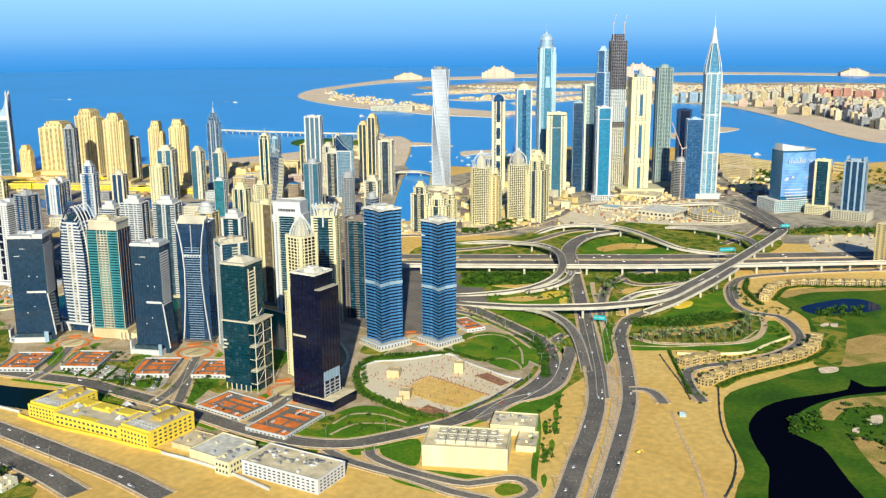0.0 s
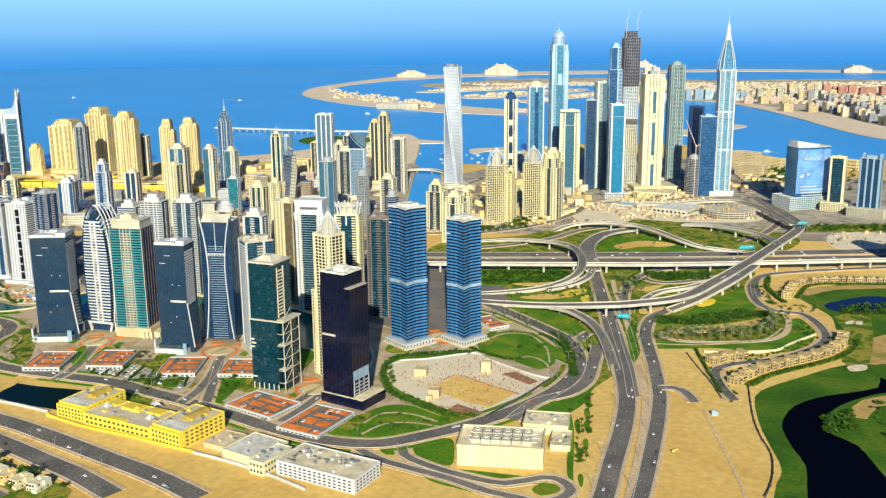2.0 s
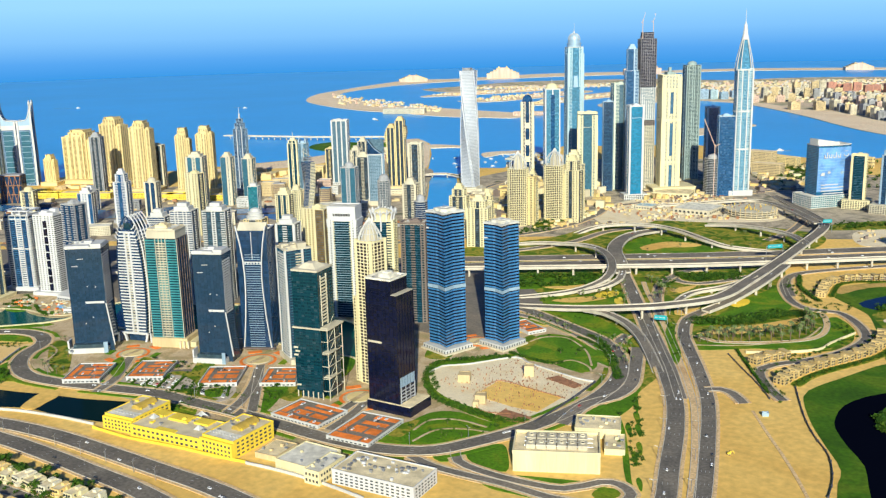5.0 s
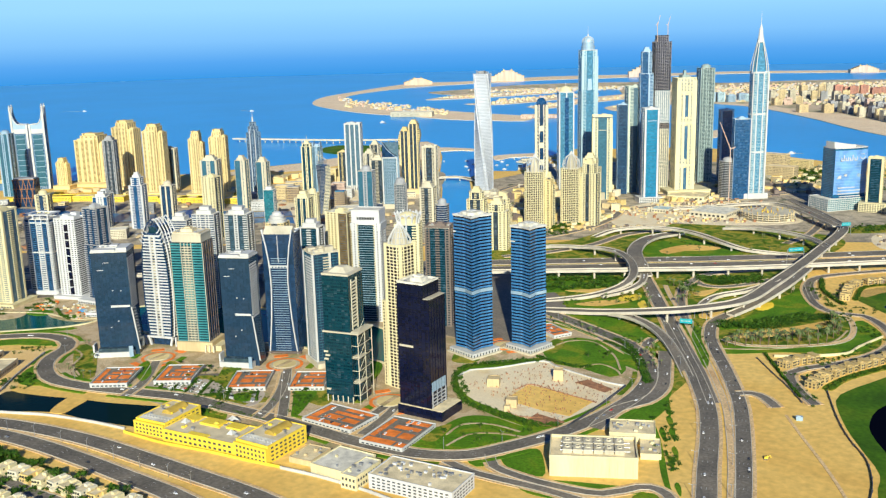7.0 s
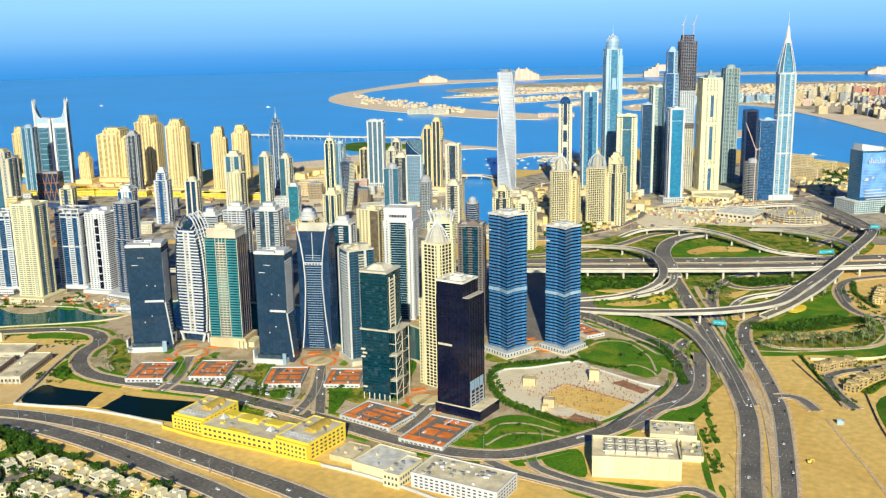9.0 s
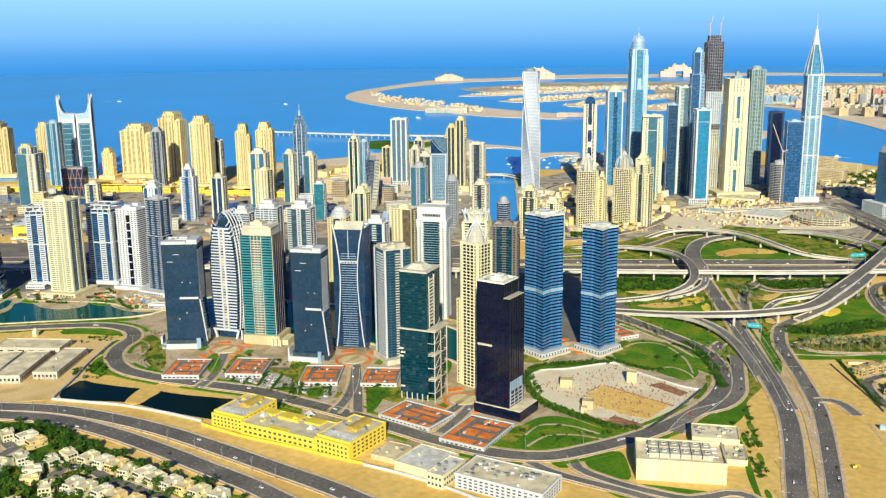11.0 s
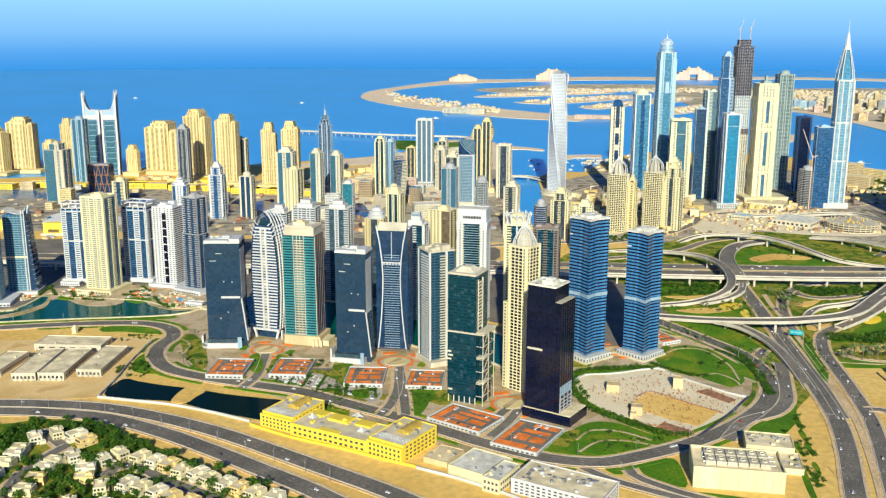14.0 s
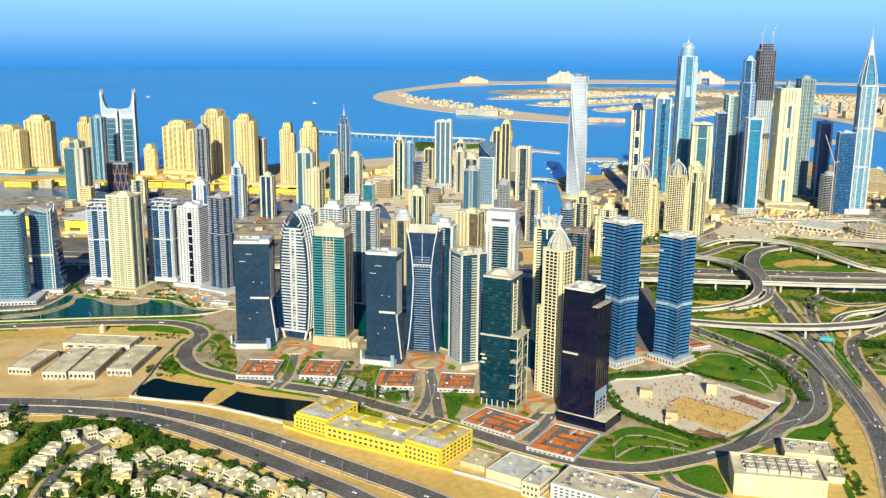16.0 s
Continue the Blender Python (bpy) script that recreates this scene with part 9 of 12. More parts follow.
# warehouses under construction
for k, spec in enumerate(((-584.3, 263.2, 26.7, 13.4, 31.3, 3.9), (-566.1, 273.1, 32.3, 13.4, 42.5, 4.2), (-553.1, 281.5, 30.8, 14.6, 41.7, 4.3), (-540.1, 296.8, 29.1, 14.1, 41.5, 4), (-581.8, 308.4, 28.1, 41.3, 17.3, 3.6))):
    t = hall("warehouse", "long pale concrete warehouse with a flat tan roof", *spec, STONE, ROOF, 1, 6, k, 2)
    w, d, h = spec[3:]
    for i in range(5):
        bm = bmesh.new()
        beam(bm, (-w * 0.45 + i * w * 0.22, -d / 2 - 1.5, 0), (-w * 0.45 + i * w * 0.22, -d / 2 - 1.5, h * 0.7), 0.15)
        part("scaffold_post", bm, METAL, t)

# compound and roadside walls
def wall_line(pts, h, mat, label, thick=0.4, name="boundary_wall"):
    t = tagged(new(name), label, "wall")
    path = smooth_path(pts, 5)
    bm = bmesh.new()
    strip(bm, path, -thick / 2, thick / 2, 0, h)
    part("wall", bm, mat, t)
    bm = bmesh.new()
    strip(bm, path, -thick * 0.75, thick * 0.75, h, h + 0.15)
    part("coping", bm, mat, t)
    for p in path[::2]:
        bm = bmesh.new()
        box(bm, p.x - 0.35, p.x + 0.35, p.y - 0.35, p.y + 0.35, 0, h + 0.3)
        part("post", bm, mat, t)


wall_line([(-499.6, 260.8), (-480.7, 267), (-459.2, 274), (-431.7, 278.2), (-410.4, 279.7)], 1.2, WHITE, "white retaining wall along the pond")
wall_line([(-406.7, 276.9), (-380.9, 276.1), (-352.1, 278.9), (-327.1, 280.1), (-312.6, 281.5)], 1.2, GOLD, "yellow boundary wall below the school")
wall_line([(-311.5, 280.9), (-291.9, 281.8), (-268.7, 280.7), (-245.8, 277.6)], 1.2, WHITE, "white boundary wall along the sand strip")
wall_line([(-149.8, 527.3), (-132.3, 536), (-114.5, 549.4), (-109.8, 564.9), (-99.5, 591.7)], 1.4, CREAM, "pale wall round the villa estate")
wall_line([(-158.3, 520.2), (-145.9, 499.9), (-134.2, 481.5), (-123.3, 461.8)], 0.8, DARKMETAL, "dark fence round the villa estate", 0.2)
wall_line([(-114.5, 483.1), (-103.8, 445.9), (-95.5, 423.9), (-86.3, 404.8), (-81.3, 382.5), (-80.3, 364.7)], 0.8, DARKMETAL, "dark fence beside the golf course", 0.2)
wall_line([(-500.4, 262.2), (-513.4, 283.9), (-530.1, 308.5), (-548.4, 340.3)], 1.3, GREY, "grey fence round the building yard")
wall_line([(-297.6, 417.6), (-296.7, 429.2), (-284.6, 439.3), (-265.8, 461.4), (-255.2, 455.8), (-220.6, 444.8), (-210.7, 445)], 0.9, WHITE, "white kerb wall round the building site")
wall_line([(-210.1, 443.4), (-212.2, 412.2), (-216.4, 380.4)], 1.2, DARKMETAL, "dark hoarding along the building site")

# the building site: pillars, slabs and rubble
RUST = material("rusty_steel", (0.36, 0.17, 0.08), 0.8, 0, 0.2, 0.4, 4)
SITE = ((-274.6, 415.5, 6.0, 4.6), (-246.7, 438.9, 4.6, 6.2), (-252.5, 392.7, 5.0, 4.6), (-252.0, 386.5, 2.4, 3.0))
for x, y, w, h in SITE:
    t = tagged(empty("concrete_core", x, y, 20), "square concrete core standing on the building site", "building shell")
    for s in (-1, 1):
        block(t, "wall", TAN, s * w / 2 - 0.3, s * w / 2 + 0.3, -w / 2 + 0.3, w / 2 - 0.3, 0, h)
        block(t, "wall", TAN, -w / 2 - 0.3, w / 2 + 0.3, s * w / 2 - 0.3, s * w / 2 + 0.3, 0, h)
    block(t, "slab", TAN, -w / 2 + 0.3, w / 2 - 0.3, -w / 2 + 0.3, w / 2 - 0.3, h * 0.9, h * 0.95)
for outline in ([(-238.4, 376.2), (-236.8, 389), (-220, 385.5), (-220.9, 377.3)], [(-236.4, 438), (-232, 445), (-214.6, 437.4), (-216.8, 430.8)]):
    sheet("rust_slab", outline, 0.32, RUST, "rust-brown slab of reinforcement mats on the site", False)
rng = random.Random(11)
bm = bmesh.new()
S0, S1, S2, S3 = (Vector(p) for p in [(-291.6, 408.7), (-263.3, 458.3), (-211.9, 438.8), (-223.7, 383.6)])
for k in range(420):
    a, b = rng.random(), rng.random()
    p = S0.lerp(S1, a).lerp(S3.lerp(S2, a), b)
    s = rng.uniform(0.14, 0.38)
    box(bm, p.x - s * 0.6, p.x + s * 0.6, p.y - s * 0.5, p.y + s * 0.5, 0.2, 0.35 + s * rng.uniform(0.8, 3.2))
tagged(link("rubble", bm, RUST), "scattered stones and column stubs on the building site", "rubble", "", "stuff")
for line in ([(-260.3, 412.9), (-256.4, 424.2), (-238.1, 420.3), (-215.6, 415.5)], [(-259.1, 399), (-247.5, 382), (-231.6, 384.4)]):
    path = smooth_path(line, 2.5)
    t = tagged(new("shoring_wall"), "dark posts along the edge of the pit", "wall")
    for p in path:
        bm = bmesh.new()
        box(bm, p.x - 0.16, p.x + 0.16, p.y - 0.16, p.y + 0.16, 0.1, 1.3)
        part("post", bm, RUST, t)
    bm = bmesh.new()
    strip(bm, path, -0.12, 0.12, 0.1, 0.7)
    part("waling", bm, RUST, t)


# ---- villas ----
def villa(x, y, ang, s, wall, seed, label, roof=None, group="villas"):
    """A two-storey villa: stepped volumes, roof terrace, parapets, windows, stair house."""
    rng = random.Random(seed)
    t = tagged(empty("villa", x, y, ang), label, "house", group)
    w, d = s * rng.uniform(0.86, 0.98), s * rng.uniform(1.1, 1.3)
    block(t, "ground_floor", wall, -w / 2, w / 2, -d / 2, d / 2, 0, 1.7)
    block(t, "upper_floor", wall, -w / 2 + w * 0.02, w * 0.32, -d * 0.46, d / 2 - 0.1, 1.7, 3.4)
    block(t, "rear_room", wall, w * 0.32, w * 0.49, d * 0.02, d * 0.48, 1.7, 3.7)
    block(t, "terrace", roof or ROOF, w * 0.32, w * 0.48, -d * 0.46, d * 0.46, 1.7, 1.76)
    block(t, "roof", roof or ROOF, -w * 0.44, w * 0.28, -d * 0.42, d * 0.44, 3.4, 3.46)
    bm = bmesh.new()
    for a0, a1, b0, b1 in ((-w * 0.48, w * 0.32, -d * 0.47, -d * 0.42), (-w * 0.48, w * 0.32, d * 0.44, d * 0.49), (-w * 0.48, -w * 0.44, -d * 0.42, d * 0.44), (w * 0.28, w * 0.32, -d * 0.42, d * 0.44)):
        box(bm, a0, a1, b0, b1, 3.35, 3.75)
    part("parapet", bm, wall, t)
    block(t, "stair_house", wall, -w * 0.2, w * 0.08, d * 0.1, d * 0.4, 3.4, 4.5)
    block(t, "porch", wall, w * 0.1, w * 0.5, -d * 0.62, -d * 0.5, 0, 1.6)
    bm = bmesh.new()
    for z in (0.9, 2.6):
        for a in (-0.36, -0.14, 0.1):
            box(bm, w * a - 0.42, w * a + 0.42, -d * 0.5 - 0.05, -d * 0.5 + 0.35, z - 0.42, z + 0.42)
        for b in (-0.25, 0.2):
            box(bm, w * (0.32 if z > 2 else 0.5) - 0.3, w * (0.32 if z > 2 else 0.5) + 0.05, d * b - 0.35, d * b + 0.35, z - 0.4, z + 0.4)
    part("glazing", bm, G_DARK, t, "", True)
    return t


PALECREAM = material("pale_cream_plaster", (0.72, 0.66, 0.48), 0.65, 0, 0.07, 0.1, 3, 0, 0.4, 0.04, None, True)
VILLAS = [(-479.1, 209.4), (-475.1, 218.3), (-465.5, 221.6), (-456.4, 220.1), (-474.3, 197.7), (-470.7, 192.2), (-467, 185), (-461.2, 175.7), (-458, 169.5), (-452.2, 160.1), (-446.4, 205.7), (-449.4, 197.5), (-447.2, 190.9), (-441.7, 183), (-436.8, 173.9), (-432.6, 210.8), (-431.3, 219.3), (-431.3, 200.2)]
VILLAS += [(-424.4, 193.9), (-411.9, 193), (-405, 200.6), (-420.8, 221.4), (-411.7, 222), (-403.7, 222.7), (-394.9, 221.9), (-386.7, 223.5), (-378.8, 222.5), (-369.8, 222.9), (-361.9, 223.3), (-353.7, 223.4), (-344.4, 225), (-397.2, 201.6), (-388.6, 202.5), (-380.5, 202.1)]
VILLAS += [(-523.3, 203.6), (-503.7, 192.8), (-501.4, 179.5), (-527.2, 192.8), (-370.4, 203.1), (-360.5, 204.1), (-397.8, 182), (-411, 176), (-418.4, 168.3), (-433.4, 158.3), (-440.6, 150.7), (-461.2, 154.1), (-484.3, 163.4)]
for k, (x, y) in enumerate(VILLAS):
    nx, ny = min((q for q in VILLAS if q != (x, y)), key=lambda q: (q[0] - x) ** 2 + (q[1] - y) ** 2)
    villa(x, y, (math.degrees(math.atan2(ny - y, nx - x)) + 90) % 180 - 90, 6.9, (PALECREAM, CREAM, PALECREAM, SANDSTONE, CREAM)[k % 5], k, "white flat-roofed two-storey villa among trees" if k % 5 == 0 else "cream flat-roofed two-storey villa among trees")
ESTATEWALL = material("estate_sand_plaster", (0.56, 0.41, 0.17), 0.7, 0, 0.1, 0.1, 3, 0, 0.3, 0.08)


def estate_house(x, y, ang, s, k):
    """Two stepped wings with a deep loggia between them, coloured dark for shade, flat roofs and a roof pavilion."""
    t = tagged(empty("villa", x, y, ang), "sand-coloured terraced villa on the golf estate, its loggia coloured dark as shade", "house", "golf estate villas")
    w, d = s * (0.98 + 0.05 * (k % 3)), s * 0.85
    for name, a0, a1, b0, h in (("left_wing", -0.5, -0.14, -0.5, 3.7), ("right_wing", 0.12, 0.5, -0.42, 3.3)):
        bm = bmesh.new()
        box(bm, w * a0, w * a1, d * b0, d * 0.5, 0, h)
        box(bm, w * a0 - 0.15, w * a1 + 0.15, d * b0 - 0.15, d * 0.5 + 0.15, h, h + 0.35)
        part(name, bm, ESTATEWALL, t)
    # Dark brown infill paints the shade of the recess between the wings.
    block(t, "loggia", BROWN, -w * 0.14, w * 0.12, -d * 0.2, d * 0.22, 0, 2.9)
    block(t, "terrace", ROOF, -w * 0.14, w * 0.12, -d * 0.4, d * 0.4, 2.9, 3.1)
    block(t, "porch", ESTATEWALL, -w * 0.12, w * 0.1, -d * 0.58, -d * 0.4, 1.5, 1.8)
    block(t, "pavilion", ESTATEWALL, w * 0.2, w * 0.42, d * 0.05, d * 0.36, 3.65, 4.7)
    bm = bmesh.new()
    for z in (0.5, 2.1):
        for a, b0 in ((-0.41, -0.5), (-0.25, -0.5), (0.2, -0.42), (0.38, -0.42)):
            box(bm, w * a - 0.45, w * a + 0.45, d * b0 - 0.06, d * b0 + 0.1, z, z + 0.95)
            box(bm, w * a - 0.5, w * a + 0.5, d * 0.5 - 0.1, d * 0.5 + 0.06, z, z + 1.0)
        for b in (-0.3, 0.0, 0.3):
            for q in (-1, 1):
                box(bm, q * w * 0.5 - 0.06, q * w * 0.5 + 0.06, d * b - 0.45, d * b + 0.45, z, z + 0.95)
    part("glazing", bm, G_DARK, t, "", True)


ROW = [(-122.4, 488.5), (-119.4, 500.5), (-115.1, 511.6), (-109.9, 521.6), (-104.3, 530.6), (-98.8, 539.2), (-93.5, 548.4), (-88.8, 557.9), (-85.4, 568.7), (-83.5, 580.5), (-84.3, 593)]
NORTH = [(-132.3, 671.7), (-132.8, 684.4), (-133.2, 698.4), (-130.8, 712.5), (-122.5, 723.1), (-114.9, 728.4), (-107.4, 732.7), (-98.8, 736.4), (-91.2, 740.2), (-83.5, 743.6), (-75.5, 747.5), (-67, 752), (-58.5, 757)]
PAIR = [(-141.1, 514.3), (-137.2, 521.5), (-131.2, 528.7)]
for line in (ROW, NORTH, PAIR):
    for k, (x, y) in enumerate(line):
        (ax, ay), (bx, by) = line[max(k - 1, 0)], line[min(k + 1, len(line) - 1)]
        turn = math.degrees(math.atan2(by - ay, bx - ax)) - 180
        estate_house(x, y, turn, 8.2, k)

def in_canal(x, y, c=MARINA_CANAL):
    hit = False
    for (ax, ay), (bx, by) in zip(c, c[1:] + c[:1]):
        if (ay > y) != (by > y) and x < (bx - ax) * (y - ay) / (by - ay) + ax:
            hit = not hit
    return hit


# ---- towers and works round the marina canal ----
def slant_glass_tower(x, y, ang, w, d, h):
    """A blue glass tower whose roof sweeps down from a tall rear wall to a white-framed front."""
    t = tagged(empty("office_tower", x, y, ang), "blue glass tower with a curved sloping top", "tower")
    low = h * 0.78
    facade(t, rect(w, d), 0, low, PALEBLUE, G_HAZE, 1.6, 0.25, 0.12, 2.4, 0.3)
    sweep = [(-0.5, 1.0), (-0.36, 0.955), (-0.2, 0.905), (0.0, 0.855), (0.2, 0.82), (0.36, 0.795), (0.5, 0.78)]
    bm = bmesh.new()
    rows = [[bm.verts.new(c) for c in ((w * a, -d * 0.5, low - 0.1), (w * a, d * 0.2, low - 0.1), (w * a, d * 0.2, h * p), (w * a, -d * 0.5, h * p))] for a, p in sweep]
    for u, v in zip(rows, rows[1:]):
        for k in range(4):
            bm.faces.new((u[k], u[(k + 1) % 4], v[(k + 1) % 4], v[k]))
    bm.faces.new(rows[0][::-1])
    bm.faces.new(rows[-1])
    bmesh.ops.recalc_face_normals(bm, faces=bm.faces)
    part("sloping_top", bm, G_NAVY, t, "dark glass wedge with a curved edge")
    block(t, "rear_wall", G_HAZE, -w * 0.42, w * 0.5, d * 0.2, d * 0.5, low, h * 0.99, "pale blue glass rear wall")
    bm = bmesh.new()
    for (a, p), (b, q) in zip(sweep, sweep[1:]):
        beam(bm, (w * a, -d * 0.5, h * p), (w * b, -d * 0.5, h * q), 0.35, 4)
    part("roof_edge", bm, PALEBLUE, t)
    for s in (-1, 1):
        block(t, "frame_post", WHITE, s * w * 0.47 - 0.5, s * w * 0.47 + 0.5, -d / 2 - 0.5, -d / 2, 0, low)
    block(t, "frame_beam", WHITE, -w * 0.5, w * 0.5, -d / 2 - 0.5, -d / 2, low - 1.2, low)
    block(t, "podium", STONE, -w * 0.7, w * 0.6, -d * 0.7, d * 0.6, 0, 5)


def bent_balcony_tower(x, y, ang, w, d, h):
    """A slowly turning dark tower with white balconies up one side and a crane on its unfinished roof."""
    t = tagged(empty("apartment_tower", x, y, ang), "dark twisting tower with white balconies and a roof crane", "tower")
    n = 34
    turned = lambda f, k=1.0: [(k * (a * math.cos(f) - b * math.sin(f)) + w * 0.14 * math.sin(f * 2.4), k * (a * math.sin(f) + b * math.cos(f))) for a, b in rect(w, d)]
    body, slab, rail = bmesh.new(), bmesh.new(), bmesh.new()
    for k in range(n):
        f, z = k / n * 0.95, k * h / n
        prism(slab, turned(f, 1.05), z, z + 0.3)
        p, q, r, _ = turned(f, 1.1)
        m = ((p[0] + q[0]) / 2, (p[1] + q[1]) / 2)
        prism(rail, [m, q, r, (r[0] * 0.75, r[1] * 0.75), (m[0] * 0.75, m[1] * 0.75)], z + 0.3, z + 0.9)
    rows = [[body.verts.new((*q, k * h / n)) for q in turned(k / n * 0.95)] for k in range(n + 1)]
    for u, v in zip(rows, rows[1:]):
        for k in range(4):
            body.faces.new((u[k], u[(k + 1) % 4], v[(k + 1) % 4], v[k]))
    body.faces.new(rows[-1])
    part("shaft", body, G_NAVY, t)
    part("floor_slab", slab, GREY, t, "", True)
    part("balcony", rail, CREAM, t, "", True)
    bm = bmesh.new()
    for z in (0.0, 2.2):
        for a, b in rect(w * 0.7, d * 0.7):
            beam(bm, (a, b, h + z), (a, b, h + z + 2.2), 0.35, 4)
        prism(bm, rect(w * 0.8, d * 0.8), h + z + 2.0, h + z + 2.2)
    part("open_floor", bm, GREY, t, "unfinished concrete floors")
    bm = bmesh.new()
    beam(bm, (-w * 0.3, 0, h), (-w * 0.3, 0, h + 15), 0.3, 4)
    beam(bm, (-w * 0.3 - 2, 0, h + 11.5), (w * 0.5, 0, h + 5.5), 0.3, 4)
    beam(bm, (-w * 0.3, 0, h + 15), (w * 0.5, 0, h + 5.5), 0.12, 4)
    part("crane", bm, STONE, t, "luffing crane on the roof")


def flared_gold_tower(x, y, ang, w, d, h):
    """Two yellow shafts of unequal height with dark window strips and bay shoulders that step outward."""
    t = tagged(empty("apartment_tower", x, y, ang), "golden twin-shaft tower with flared bay shoulders", "tower")
    for sx, hh, cols in ((-0.22, 0.9, "PGPGP"), (0.22, 1.0, "PGPGP")):
        shaft = new("shaft")
        shaft.parent = t
        shaft.location = (w * sx, 0.06 * d * (1 if sx > 0 else -1), 0)
        bays(shaft, w * 0.44, d * 0.9, 0, h * hh, YELLOW, G_DARK, cols, 1.6, 0.5, 0.3, "GwG")
        bm = bmesh.new()
        prism(bm, rect(w * 0.34, d * 0.7), h * hh, h * hh + 2.4)
        prism(bm, rect(w * 0.22, d * 0.5), h * hh + 2.4, h * hh + 4.6)
        part("stepped_roof", bm, YELLOW, shaft)
    for s, top in ((-1, 0.86), (1, 0.93)):
        for k in range(7):
            o = w * (0.44 + 0.02 * min(k, 6 - k * 0.8))
            z = h * (top - 0.19 + k * 0.026)
            block(t, "shoulder_bay", YELLOW, s * o - w * 0.07, s * o + w * 0.07, -d * 0.3, d * 0.3, z, z + h * 0.015)
            block(t, "shoulder_glazing", G_DARK, s * o - w * 0.05, s * o + w * 0.05, -d * 0.27, d * 0.27, z + h * 0.015, z + h * 0.026)
    block(t, "podium", TAN, -w * 0.7, w * 0.7, -d * 0.8, d * 0.6, 0, 6)


def tarped_block(x, y, ang, w, d, h, roof, label):
    """A raw concrete frame: open floors on columns."""
    t = tagged(empty("unfinished_building", x, y, ang), label, "building")
    n = max(3, int(h / 2))
    for k in range(n):
        z = k * h / n
        block(t, "floor_slab", TAN, -w / 2, w / 2, -d / 2, d / 2, z + h / n - 0.4, z + h / n)
    bm = bmesh.new()
    for i in range(5):
        for s in (-1, 1):
            box(bm, w * (i / 4 - 0.5) * 0.94 - 0.35, w * (i / 4 - 0.5) * 0.94 + 0.35, s * d * 0.46 - 0.35, s * d * 0.46 + 0.35, 0, h)
    part("column", bm, BROWN, t, "", True)
    block(t, "core_wall", BROWN, -w * 0.38, w * 0.38, -d * 0.36, d * 0.36, 0, h)
    block(t, "roof", roof, -w * 0.42, w * 0.42, -d * 0.42, d * 0.42, h, h + 0.7)


def lattice_hall(x, y, ang, w, d, h):
    """A dark glass block wrapped in crossing red steel members."""
    t = tagged(empty("steel_framed_block", x, y, ang), "dark glass block in a red steel lattice", "building")
    block(t, "body", G_NAVY, -w / 2, w / 2, -d / 2, d / 2, 0, h)
    block(t, "roof", GREY, -w * 0.46, w * 0.46, -d * 0.46, d * 0.46, h, h + 1)
    for k in range(4):
        a = -w / 2 + k * w / 4
        for p, q in (((a, 0), (a + w / 4, h)), ((a + w / 4, 0), (a, h))):
            bm = bmesh.new()
            beam(bm, (p[0], -d / 2 - 0.4, p[1]), (q[0], -d / 2 - 0.4, q[1]), 0.45, 4)
            part("brace", bm, RUST, t)
    for z in (0.33, 0.66, 1.0):
        block(t, "ring_beam", RUST, -w / 2 - 0.3, w / 2 + 0.3, -d / 2 - 0.8, -d / 2, h * z - 0.7, h * z)


def shell_roof_showroom(x, y, ang, w, d, h):
    """A golden box under a white roof that lifts at one corner."""
    t = tagged(empty("showroom", x, y, ang), "golden box building under a sweeping white roof", "building")
    block(t, "wall", GOLD, -w / 2, w / 2, -d / 2, d / 2, h * 0.1, h * 0.58)
    block(t, "plinth", STONE, -w * 0.6, w * 0.56, -d * 0.6, d * 0.55, 0, h * 0.1)
    block(t, "dark_glazing", G_BRONZE, -w * 0.3, w * 0.16, -d / 2 - 0.2, -d / 2 + 0.2, h * 0.13, h * 0.27)
    bm = bmesh.new()
    rows = 8
    grid = []
    for i in range(rows + 1):
        a = i / rows
        grid.append([bm.verts.new((w * (a - 0.5) * 1.06, d * (b - 0.5) * 1.06, h * (0.60 + 0.34 * b * (0.35 + 0.65 * a) + 0.06 * math.sin(a * math.pi)))) for b in (0, 0.25, 0.5, 0.75, 1)])
    for u, v in zip(grid, grid[1:]):
        for j in range(4):
            bm.faces.new((u[j], v[j], v[j + 1], u[j + 1]))
    ob = part("shell_roof", bm, WHITE, t, "white curved roof")
    mod = ob.modifiers.new("thickness", "SOLIDIFY")
    mod.thickness = 0.6
    block(t, "clerestory", G_HAZE, -w * 0.44, w * 0.44, -d * 0.1, d * 0.44, h * 0.58, h * 0.74)


slant_glass_tower(-629.5, 857.5, 24, 16.5, 13, 73.2)
bent_balcony_tower(-679.5, 798.3, 18, 11, 10, 53)
flared_gold_tower(-664.4, 953.4, 22, 24, 17, 84)
tarped_block(-672.4, 820, 20, 12, 10, 21.5, G_AZURE, "raw concrete frame under a blue roof sheet")
tarped_block(-758.8, 844.6, 24, 17, 12, 18, GREY, "raw concrete frame under construction")
lattice_hall(-1045, 700, 30, 26, 15, 33)
shell_roof_showroom(-879, 517, 33, 22, 17, 21)
hall("billboard_house", "small golden house with a white panel", -938, 500, 33, 9, 7, 10, GOLD, ROOFW, 0, 0, 3, 1)
hall("apartment_block", "yellow block at the foot of a glass tower", -994.1, 614.3, 26, 13, 10, 19.5, YELLOW, ROOFW, 8, 8, 5, 2)
